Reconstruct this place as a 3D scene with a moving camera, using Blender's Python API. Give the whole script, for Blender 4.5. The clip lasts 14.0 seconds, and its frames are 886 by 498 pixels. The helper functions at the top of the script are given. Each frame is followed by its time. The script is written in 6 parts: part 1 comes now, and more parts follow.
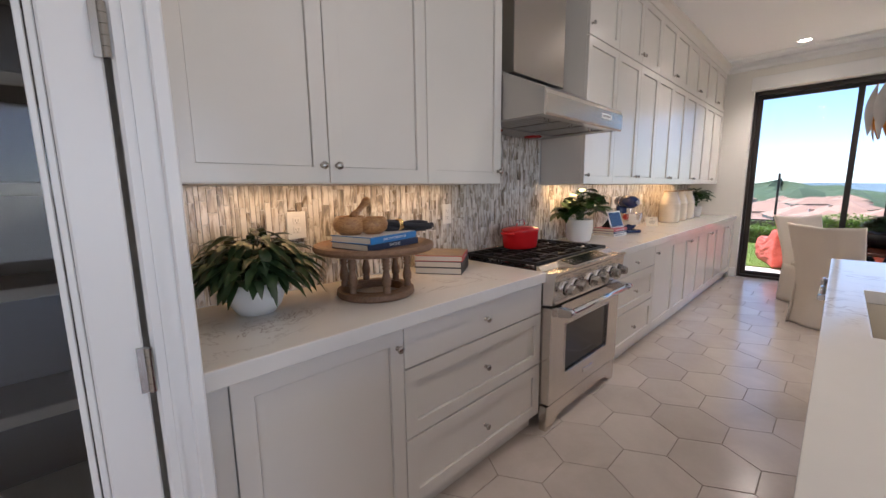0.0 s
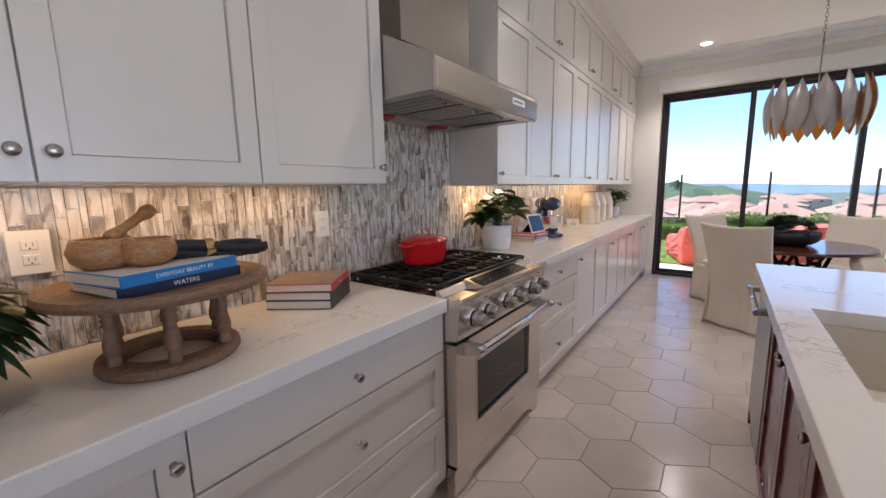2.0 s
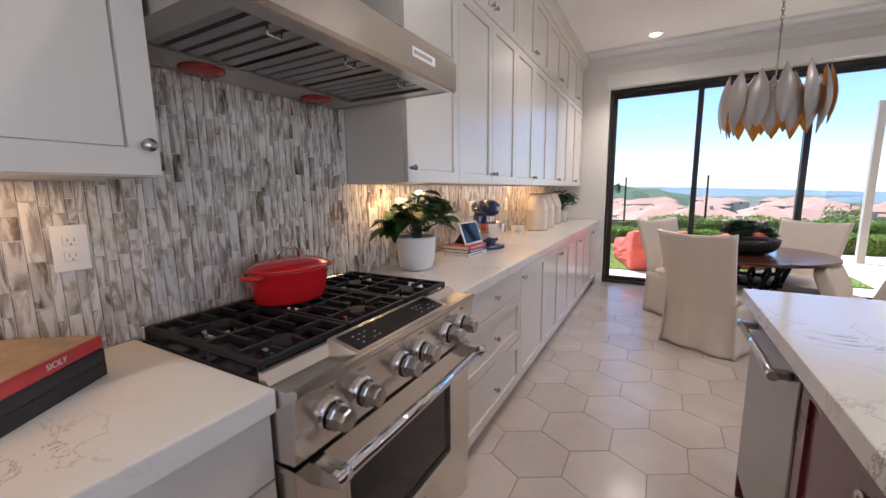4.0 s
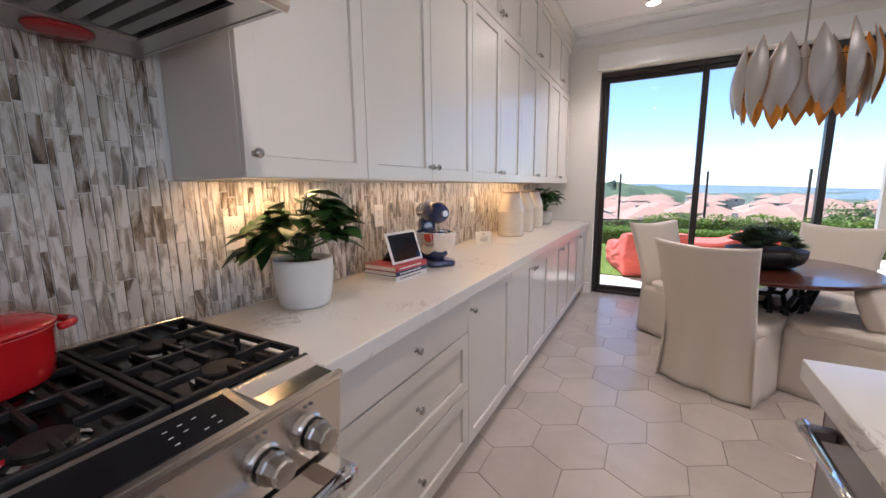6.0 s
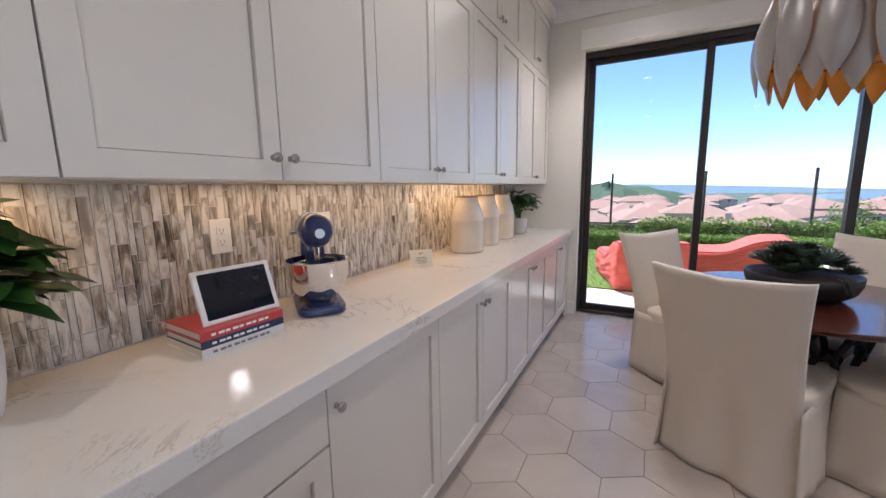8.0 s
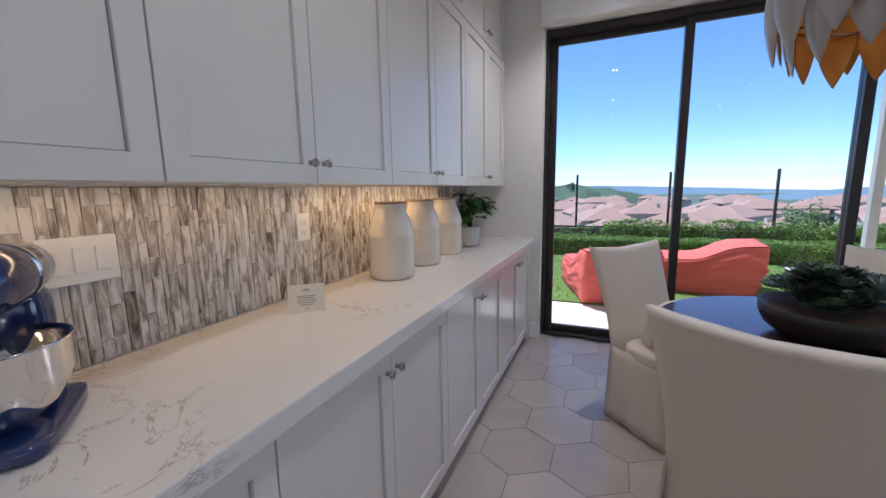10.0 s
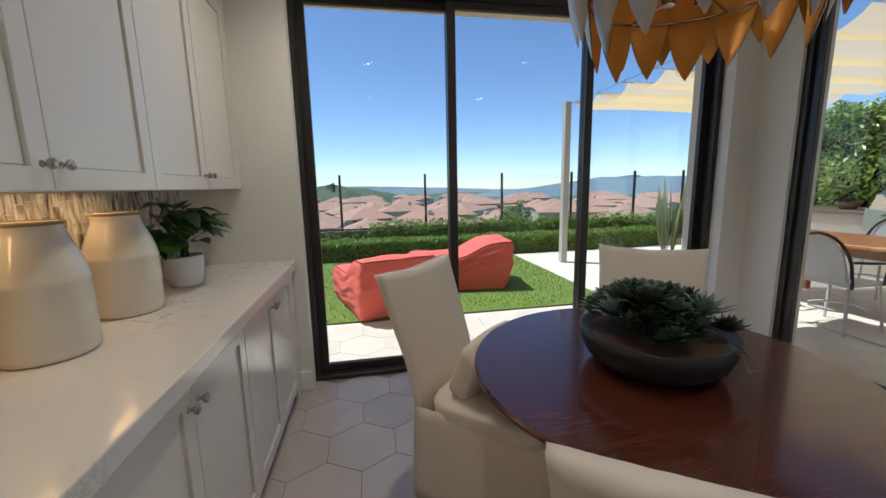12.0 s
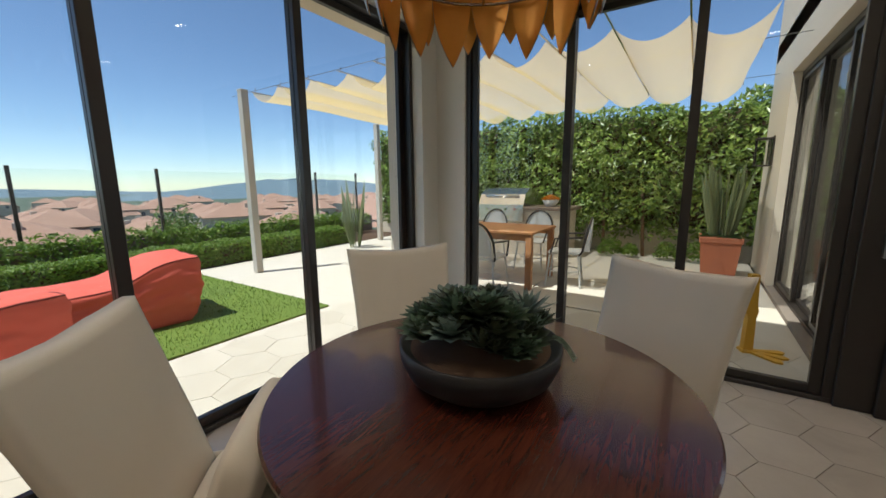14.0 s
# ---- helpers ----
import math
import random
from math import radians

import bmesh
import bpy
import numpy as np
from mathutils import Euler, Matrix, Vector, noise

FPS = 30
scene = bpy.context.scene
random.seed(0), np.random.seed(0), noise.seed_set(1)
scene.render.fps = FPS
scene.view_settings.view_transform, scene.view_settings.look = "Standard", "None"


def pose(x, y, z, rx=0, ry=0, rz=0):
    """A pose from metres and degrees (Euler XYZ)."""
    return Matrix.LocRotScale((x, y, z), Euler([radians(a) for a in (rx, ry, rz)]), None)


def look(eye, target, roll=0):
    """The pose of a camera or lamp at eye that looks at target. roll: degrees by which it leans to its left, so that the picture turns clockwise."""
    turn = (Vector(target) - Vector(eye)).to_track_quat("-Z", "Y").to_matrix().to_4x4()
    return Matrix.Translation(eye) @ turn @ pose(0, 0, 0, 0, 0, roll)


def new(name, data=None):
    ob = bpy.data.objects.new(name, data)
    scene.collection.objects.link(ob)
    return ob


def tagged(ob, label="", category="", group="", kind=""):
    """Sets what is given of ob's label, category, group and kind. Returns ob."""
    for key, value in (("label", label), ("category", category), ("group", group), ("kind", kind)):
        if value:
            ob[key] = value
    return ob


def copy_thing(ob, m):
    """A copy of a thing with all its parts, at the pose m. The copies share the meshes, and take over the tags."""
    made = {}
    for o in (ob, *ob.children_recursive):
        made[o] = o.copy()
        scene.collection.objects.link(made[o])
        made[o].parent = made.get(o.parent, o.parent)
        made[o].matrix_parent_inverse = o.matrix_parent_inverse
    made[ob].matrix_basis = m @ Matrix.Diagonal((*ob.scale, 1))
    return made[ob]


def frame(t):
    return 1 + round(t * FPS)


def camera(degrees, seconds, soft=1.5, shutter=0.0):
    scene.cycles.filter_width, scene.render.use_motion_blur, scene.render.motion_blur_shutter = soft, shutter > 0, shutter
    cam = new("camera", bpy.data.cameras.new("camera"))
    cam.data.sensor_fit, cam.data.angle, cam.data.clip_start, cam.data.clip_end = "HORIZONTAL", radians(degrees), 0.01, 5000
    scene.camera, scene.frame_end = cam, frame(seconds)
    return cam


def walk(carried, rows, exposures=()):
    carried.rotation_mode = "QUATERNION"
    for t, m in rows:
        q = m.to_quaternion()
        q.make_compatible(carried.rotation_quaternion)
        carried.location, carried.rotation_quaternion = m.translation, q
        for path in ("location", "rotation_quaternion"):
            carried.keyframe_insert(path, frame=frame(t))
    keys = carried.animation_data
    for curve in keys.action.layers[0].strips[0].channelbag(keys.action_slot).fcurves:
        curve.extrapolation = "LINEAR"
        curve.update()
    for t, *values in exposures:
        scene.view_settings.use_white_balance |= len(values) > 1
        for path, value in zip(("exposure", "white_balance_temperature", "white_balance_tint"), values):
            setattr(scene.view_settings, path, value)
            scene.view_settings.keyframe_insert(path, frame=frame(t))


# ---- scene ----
cam = camera(98.1, 14.0)
ROWS = [
    (0, (-0.033, 0.031, 1.356), (1.343, 1.449, 1.048), -0.7),
    (0.5, (0.0, 0.084, 1.354), (1.494, 1.379, 1.051), -0.9),
    (1, (0.149, 0.114, 1.353), (1.695, 1.348, 1.054), -1.0),
    (1.5, (0.327, 0.145, 1.355), (1.899, 1.343, 1.054), -1.1),
    (2, (0.514, 0.201, 1.350), (2.111, 1.366, 1.047), -1.1),
    (2.5, (0.67, 0.256, 1.346), (2.327, 1.336, 1.042), -1.1),
    (5, (1.616, 0.391, 1.338), (3.349, 1.342, 1.034), -0.8),
    (5.5, (1.794, 0.381, 1.340), (3.53, 1.324, 1.028), -0.8),
    (6, (2.011, 0.385, 1.348), (3.742, 1.334, 1.032), -0.7),
    (6.5, (2.227, 0.398, 1.348), (3.961, 1.345, 1.034), -0.7),
    (7, (2.483, 0.404, 1.350), (4.226, 1.335, 1.038), -0.8),
    (7.5, (2.691, 0.396, 1.351), (4.434, 1.327, 1.041), -0.9),
    (10, (3.621, 0.479, 1.355), (5.434, 1.266, 1.051), -1.0),
    (10.5, (3.804, 0.560, 1.360), (5.73, 1.000, 1.045), -1.0),
    (11, (4.011, 0.564, 1.372), (5.981, 0.678, 1.053), -1.2),
    (11.5, (4.258, 0.545, 1.376), (6.228, 0.425, 1.051), -1.3),
    (12, (4.434, 0.589, 1.374), (6.374, 0.224, 1.050), -1.2),
    (12.5, (4.644, 0.632, 1.366), (6.434, -0.198, 1.039), -1.1),
    (13, (4.774, 0.630, 1.355), (6.349, -0.551, 1.023), -0.9),
    (13.5, (4.897, 0.622, 1.348), (6.214, -0.846, 1.014), -0.6),
    (14, (5.016, 0.629, 1.343), (6.09, -1.024, 1.007), -0.5),
]
EXPOSURES = [(0, 1.56, 5800, 20), (2, 1.56, 5650, 21), (5.5, 1.62, 5700, 22), (7, 1.42, 5550, 21), (9.2, 1.35, 5450, 19), (10.0, 0.98, 5080, 18), (10.5, 0.73, 5050, 18), (12.0, 0.68, 5800, 11), (14.0, 0.58, 6200, 8)]
walk(cam, [(t, look(e, a, r)) for t, e, a, r in ROWS], EXPOSURES)

# ---- light ----
world = bpy.data.worlds.new("world")
scene.world = world
world.use_nodes = True
wn = world.node_tree
sky = wn.nodes.new("ShaderNodeTexSky")
sky.sky_type, sky.sun_disc = "NISHITA", False
sky.sun_elevation, sky.sun_rotation = radians(65.5), radians(29)
sky.altitude = 1200
sky.air_density, sky.dust_density, sky.ozone_density = 0.9, 0.0, 3.2
wn.nodes["Background"].inputs[1].default_value = 0.10
wn.links.new(sky.outputs[0], wn.nodes["Background"].inputs[0])

sun = new("sun", bpy.data.lights.new("sun", "SUN"))
sun.data.energy, sun.data.angle, sun.data.color = 3.6, radians(0.5), (1.0, 0.95, 0.87)
sun.matrix_world = look((2.0, 3.6, 9.0), (0, 0, 0))


def area_lamp(name, at, to, sx, sy, watts, color):
    lamp = new(name, bpy.data.lights.new(name, "AREA"))
    lamp.data.shape, lamp.data.size, lamp.data.size_y = "RECTANGLE", sx, sy
    lamp.data.energy, lamp.data.color = watts, color
    lamp.matrix_world = look(at, to)
    return lamp


# daylight fill behind the walk, in the great room's unseen south window opening
area_lamp("daylight_fill", (0.2, -6.9, 1.5), (0.2, 0, 1.4), 5.0, 2.4, 28, (0.93, 0.97, 1.0))
# added fill lamp in front of the solid west wall; no window there
area_lamp("daylight_fill", (-3.9, -3.0, 1.5), (2, -2.4, 1.4), 3.6, 2.4, 8, (0.93, 0.97, 1.0))
# under-cabinet strips
for x0, x1, watts in ((0.3, 1.6, 0.75), (2.75, 3.2, 0.7), (3.5, 4.8, 0.55), (4.9, 6.3, 1.2)):
    area_lamp("under_cabinet_light", ((x0 + x1) / 2, 1.6, 1.372), ((x0 + x1) / 2, 1.64, 0.9), x1 - x0, 0.03, watts, (1.0, 0.60, 0.24))


# ---- helpers ----
WM = {}


def thing(name, at=(0, 0, 0), turn=0.0, label="", category="", group="", kind=""):
    ob = new(name)
    m = pose(*at, 0, 0, turn)
    ob.matrix_basis = m
    ob.empty_display_size = 0.1
    WM[ob] = m
    return tagged(ob, label, category, group, kind)


def part(name, bm, material, parent=None, label="", smooth=False, local=False):
    """Links a bmesh as one mesh object; the bmesh is in world metres unless local."""
    me = bpy.data.meshes.new(name)
    if parent is not None and not local:
        bm.transform(WM[parent].inverted())
    bm.normal_update()
    bm.to_mesh(me)
    bm.free()
    for p in me.polygons:
        p.use_smooth = smooth
    me.materials.append(material)
    ob = new(name, me)
    if parent is not None:
        ob.parent = parent
        WM[ob] = WM[parent]
    else:
        WM[ob] = Matrix.Identity(4)
    if label:
        ob["label"] = label
    return ob


def setting(name, bm, material, label, category):
    return tagged(part(name, bm, material), label, category, kind="structure")


def share(name, me, parent, m):
    """One more object on the same mesh, at a pose in the parent's space."""
    ob = new(name, me)
    ob.parent = parent
    ob.matrix_basis = m
    return ob


def box(bm, x0, x1, y0, y1, z0, z1, bevel=0.0, seg=1):
    m = Matrix.LocRotScale(((x0 + x1) / 2, (y0 + y1) / 2, (z0 + z1) / 2), None, (abs(x1 - x0), abs(y1 - y0), abs(z1 - z0)))
    r = bmesh.ops.create_cube(bm, size=1.0, matrix=m)
    if bevel:
        es = list({e for v in r["verts"] for e in v.link_edges})
        bmesh.ops.bevel(bm, geom=es, offset=bevel, segments=seg, affect="EDGES", profile=0.5)
    return bm


def bx(*a, bevel=0.0, seg=1):
    return box(bmesh.new(), *a, bevel=bevel, seg=seg)


def cyl(bm, p, q, r0, r1=None, n=16, caps=True):
    p, q = Vector(p), Vector(q)
    d = q - p
    m = Matrix.Translation((p + q) / 2) @ d.to_track_quat("Z", "Y").to_matrix().to_4x4()
    bmesh.ops.create_cone(bm, cap_ends=caps, segments=n, radius1=r0, radius2=r0 if r1 is None else r1, depth=d.length, matrix=m)
    return bm


def tube(p, q, r0, r1=None, n=16):
    return cyl(bmesh.new(), p, q, r0, r1, n)


def lathe(profile, n=40, at=(0, 0, 0), bm=None, sx=1.0, sy=1.0):
    """A turned body from (radius, height) pairs."""
    bm = bm or bmesh.new()
    rings = []
    for r, z in profile:
        if r < 1e-5:
            rings.append([bm.verts.new((at[0], at[1], at[2] + z))])
        else:
            rings.append([bm.verts.new((at[0] + sx * r * math.cos(2 * math.pi * k / n), at[1] + sy * r * math.sin(2 * math.pi * k / n), at[2] + z)) for k in range(n)])
    for a, b in zip(rings, rings[1:]):
        for k in range(n):
            j = (k + 1) % n
            if len(a) == 1 and len(b) == 1:
                continue
            if len(a) == 1:
                bm.faces.new((a[0], b[j], b[k]))
            elif len(b) == 1:
                bm.faces.new((a[k], a[j], b[0]))
            else:
                bm.faces.new((a[k], a[j], b[j], b[k]))
    bmesh.ops.recalc_face_normals(bm, faces=bm.faces)
    return bm


def prism(poly, axis, a, b, bm=None):
    """A closed outline in the two other axes, drawn out along the axis from a to b."""
    bm = bm or bmesh.new()

    def put(u, v, w):
        return {"x": (w, u, v), "y": (u, w, v), "z": (u, v, w)}[axis]
    va = [bm.verts.new(put(u, v, a)) for u, v in poly]
    vb = [bm.verts.new(put(u, v, b)) for u, v in poly]
    bm.faces.new(va)
    bm.faces.new(vb)
    for i in range(len(poly)):
        j = (i + 1) % len(poly)
        bm.faces.new((va[i], va[j], vb[j], vb[i]))
    bmesh.ops.recalc_face_normals(bm, faces=bm.faces)
    return bm


def bent(points, r, n=8):
    """A round bar through the points."""
    bm = bmesh.new()
    pts = [Vector(p) for p in points]
    rings = []
    for i, p in enumerate(pts):
        d = (pts[min(i + 1, len(pts) - 1)] - pts[max(i - 1, 0)]).normalized()
        q = d.to_track_quat("Z", "Y")
        rings.append([bm.verts.new(p + q @ Vector((r * math.cos(2 * math.pi * k / n), r * math.sin(2 * math.pi * k / n), 0))) for k in range(n)])
    for a, b in zip(rings, rings[1:]):
        for k in range(n):
            j = (k + 1) % n
            bm.faces.new((a[k], a[j], b[j], b[k]))
    bm.faces.new(rings[0][::-1])
    bm.faces.new(rings[-1])
    bmesh.ops.recalc_face_normals(bm, faces=bm.faces)
    return bm


def raw(name, verts, faces, material, parent=None, label="", smooth=False):
    me = bpy.data.meshes.new(name)
    me.from_pydata(verts, [], faces)
    me.materials.append(material)
    if smooth:
        for p in me.polygons:
            p.use_smooth = True
    ob = new(name, me)
    if parent is not None:
        ob.parent = parent
        ob.matrix_parent_inverse = WM[parent].inverted()
    if label:
        ob["label"] = label
    return ob


# ---- materials ----
def nodes_of(name):
    m = bpy.data.materials.new(name)
    m.use_nodes = True
    t = m.node_tree
    return m, t, t.nodes["Principled BSDF"]


def add(t, kind, **inputs):
    n = t.nodes.new(kind)
    for k, v in inputs.items():
        n.inputs[k].default_value = v
    return n


def ramp(t, fac, stops, constant=False):
    n = t.nodes.new("ShaderNodeValToRGB")
    e = n.color_ramp.elements
    while len(e) < len(stops):
        e.new(0.5)
    for el, (p, c) in zip(e, stops):
        el.position, el.color = p, (*c, 1) if len(c) == 3 else c
    if constant:
        n.color_ramp.interpolation = "CONSTANT"
    t.links.new(fac, n.inputs[0])
    return n.outputs[0]


def coords(t, scale=(1, 1, 1), local=False):
    if local:
        src = t.nodes.new("ShaderNodeTexCoord").outputs["Object"]
    else:
        src = t.nodes.new("ShaderNodeNewGeometry").outputs["Position"]
    mp = t.nodes.new("ShaderNodeMapping")
    mp.inputs["Scale"].default_value = scale
    t.links.new(src, mp.inputs[0])
    return mp.outputs[0]


def noise_fac(t, vec, scale, detail=4.0, rough=0.55, distortion=0.0):
    n = add(t, "ShaderNodeTexNoise", Scale=scale, Detail=detail, Roughness=rough, Distortion=distortion)
    t.links.new(vec, n.inputs["Vector"])
    return n.outputs[0]


def mix(t, fac, a, b, mode="MIX"):
    n = t.nodes.new("ShaderNodeMix")
    n.data_type, n.blend_type = "RGBA", mode
    for sock, v in ((n.inputs[0], fac), (n.inputs[6], a), (n.inputs[7], b)):
        if isinstance(v, (int, float)):
            sock.default_value = v
        elif isinstance(v, tuple):
            sock.default_value = (*v, 1)
        else:
            t.links.new(v, sock)
    return n.outputs[2]


def bump(t, bsdf, height, strength, distance=0.002):
    n = t.nodes.new("ShaderNodeBump")
    n.inputs["Strength"].default_value, n.inputs["Distance"].default_value = strength, distance
    t.links.new(height, n.inputs["Height"])
    t.links.new(n.outputs[0], bsdf.inputs["Normal"])


def plain(name, color, rough=0.5, metal=0.0, vary=0.12, scale=6.0, fine=60.0, relief=0.1, coat=0.0, stretch=(1, 1, 1), local=False, spec=0.5):
    """Paint, plastic, cloth, metal: two scales of variation and a fine relief."""
    m, t, b = nodes_of(name)
    v = coords(t, stretch, local)
    big, small = noise_fac(t, v, scale, 3), noise_fac(t, v, fine, 3)
    lo = tuple(c * (1 - vary) for c in color)
    hi = tuple(min(1, c * (1 + vary * 0.6)) for c in color)
    c1 = mix(t, big, lo, hi)
    t.links.new(mix(t, 0.35, c1, mix(t, small, lo, hi)), b.inputs["Base Color"])
    r = t.nodes.new("ShaderNodeMapRange")
    r.inputs["To Min"].default_value, r.inputs["To Max"].default_value = rough * 0.85, min(1, rough * 1.15)
    t.links.new(big, r.inputs[0])
    t.links.new(r.outputs[0], b.inputs["Roughness"])
    b.inputs["Metallic"].default_value = metal
    b.inputs["Coat Weight"].default_value = coat
    b.inputs["Specular IOR Level"].default_value = spec
    if relief:
        bump(t, b, small, relief, 0.002)
    return m


PAINT = plain("white_cabinet_paint", (0.74, 0.70, 0.63), 0.23, vary=0.03, relief=0.03, fine=140)
WALLP = plain("cream_wall_paint", (0.80, 0.77, 0.70), 0.7, vary=0.03, relief=0.08, fine=180)
CEIL = plain("white_ceiling_paint", (0.86, 0.85, 0.83), 0.8, vary=0.02, relief=0.05, fine=120)
TRIM = plain("white_trim_paint", (0.84, 0.83, 0.80), 0.35, vary=0.02, relief=0.02)
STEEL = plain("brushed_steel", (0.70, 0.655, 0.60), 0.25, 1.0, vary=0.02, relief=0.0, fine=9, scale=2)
# STEEL darkened for the hood: its dark reflections are put into the colour
SHADED_STEEL = plain("shaded_brushed_steel", (0.47, 0.445, 0.415), 0.3, 1.0, vary=0.03, relief=0.0, fine=9, scale=2)
DSTEEL = plain("dark_steel", (0.34, 0.33, 0.32), 0.32, 1.0, vary=0.15, relief=0.08)
NICKEL = plain("satin_nickel", (0.46, 0.43, 0.39), 0.26, 1.0, vary=0.06, relief=0.0)
CHROME = plain("polished_metal", (0.75, 0.74, 0.73), 0.08, 1.0, vary=0.03, relief=0.0)
IRON = plain("black_cast_iron", (0.014, 0.014, 0.015), 0.5, 0.0, vary=0.4, relief=0.5, fine=220, spec=0.3)
BLACK = plain("black_gloss", (0.010, 0.010, 0.012), 0.14, vary=0.2, relief=0.0, spec=0.35)
BRONZE = plain("dark_bronze_frame", (0.030, 0.024, 0.020), 0.38, 0.0, vary=0.25, relief=0.05)
REDENAMEL = plain("red_enamel", (0.62, 0.014, 0.016), 0.16, vary=0.08, relief=0.02, coat=0.5)
LINEN = plain("cream_linen", (0.74, 0.66, 0.555), 0.9, vary=0.07, relief=0.5, fine=420, scale=4, local=True)
CORAL = plain("coral_canvas", (0.72, 0.125, 0.085), 0.85, vary=0.14, relief=0.4, fine=300, scale=5)
CERAMIC = plain("glazed_cream_ceramic", (0.70, 0.64, 0.53), 0.14, vary=0.16, relief=0.45, fine=16, scale=9, coat=0.6)
WHITEPOT = plain("matt_white_pot", (0.82, 0.81, 0.78), 0.5, vary=0.03, relief=0.05)
BOWL = plain("dark_stone_bowl", (0.016, 0.015, 0.016), 0.5, vary=0.3, relief=0.2)
NAVY = plain("navy_enamel", (0.010, 0.024, 0.10), 0.14, vary=0.1, relief=0.0, coat=0.5)
PLASTIC = plain("white_plastic", (0.80, 0.79, 0.75), 0.35, vary=0.02, relief=0.0)
TERRA = plain("terracotta", (0.50, 0.17, 0.09), 0.8, vary=0.2, relief=0.3, fine=90)
STUCCO = plain("cream_stucco", (0.66, 0.58, 0.47), 0.9, vary=0.1, relief=0.6, fine=90, scale=1.5)
CONCRETE = plain("pale_concrete", (0.50, 0.46, 0.40), 0.85, vary=0.14, relief=0.3, fine=50, scale=1.3)
PATHSTONE = plain("pale_paving_stone", (0.68, 0.62, 0.53), 0.75, vary=0.12, relief=0.3, fine=40, scale=1.7)
SOIL = plain("brown_soil", (0.10, 0.055, 0.03), 0.95, vary=0.4, relief=0.8, fine=120)
MAHOG = plain("mahogany_island_paint", (0.125, 0.020, 0.024), 0.28, vary=0.2, relief=0.05, coat=0.2)
CORD = plain("charcoal_napkin_cloth", (0.028, 0.028, 0.032), 0.8, vary=0.3, relief=0.3)
PAPER = plain("book_paper", (0.72, 0.67, 0.57), 0.9, vary=0.1, relief=0.6, fine=400, stretch=(0.2, 0.2, 6))
GLASSDARK = plain("oven_glass", (0.015, 0.013, 0.012), 0.07, vary=0.2, relief=0.0)
GOLD = plain("gilded_leaf_inside", (0.85, 0.40, 0.07), 0.45, 0.35, vary=0.15, relief=0.2, fine=50)
SILVERLEAF = plain("silver_leaf_outside", (0.42, 0.40, 0.38), 0.38, 0.4, vary=0.14, relief=0.15, fine=30)


def wood(name, dark, light, rough, grain=(1.2, 14, 14), coat=0.0):
    m, t, b = nodes_of(name)
    v = coords(t, grain)
    g = noise_fac(t, v, 5.0, 7, 0.62, 1.2)
    f = noise_fac(t, coords(t, tuple(c * 6 for c in grain)), 6.0, 3)
    c = ramp(t, g, [(0.3, dark), (0.68, light)])
    t.links.new(mix(t, 0.25, c, mix(t, f, dark, light)), b.inputs["Base Color"])
    b.inputs["Roughness"].default_value = rough
    b.inputs["Coat Weight"].default_value = coat
    if coat == 0:
        bump(t, b, f, 0.05, 0.001)
    return m


TABLEWOOD = wood("dark_cherry_wood", (0.038, 0.010, 0.006), (0.105, 0.028, 0.015), 0.2, (14, 1.4, 14), 0.35)
TRAYWOOD = wood("weathered_oak", (0.11, 0.058, 0.03), (0.27, 0.155, 0.085), 0.6, (3, 22, 22))
OLIVEWOOD = wood("olive_wood", (0.20, 0.085, 0.03), (0.55, 0.30, 0.12), 0.4, (9, 9, 26))
TEAK = wood("teak", (0.30, 0.12, 0.04), (0.52, 0.25, 0.10), 0.55, (12, 2, 12))


def quartz():
    m, t, b = nodes_of("white_quartz")
    v = coords(t)
    warp = noise_fac(t, v, 3.4, 10, 0.66, 1.3)
    mk = noise_fac(t, v, 1.7, 2)
    vein = ramp(t, warp, [(0.489, (0, 0, 0)), (0.499, (1, 1, 1)), (0.502, (1, 1, 1)), (0.511, (0, 0, 0))])
    where = ramp(t, mk, [(0.475, (0, 0, 0)), (0.60, (1, 1, 1))])
    fac = mix(t, 1.0, vein, where, "MULTIPLY")
    base = mix(t, noise_fac(t, v, 5, 4), (0.72, 0.685, 0.62), (0.79, 0.755, 0.69))
    tint = mix(t, noise_fac(t, v, 9, 3), (0.34, 0.32, 0.30), (0.40, 0.29, 0.18))
    t.links.new(mix(t, fac, base, tint), b.inputs["Base Color"])
    b.inputs["Roughness"].default_value = 0.12
    return m


QUARTZ = quartz()


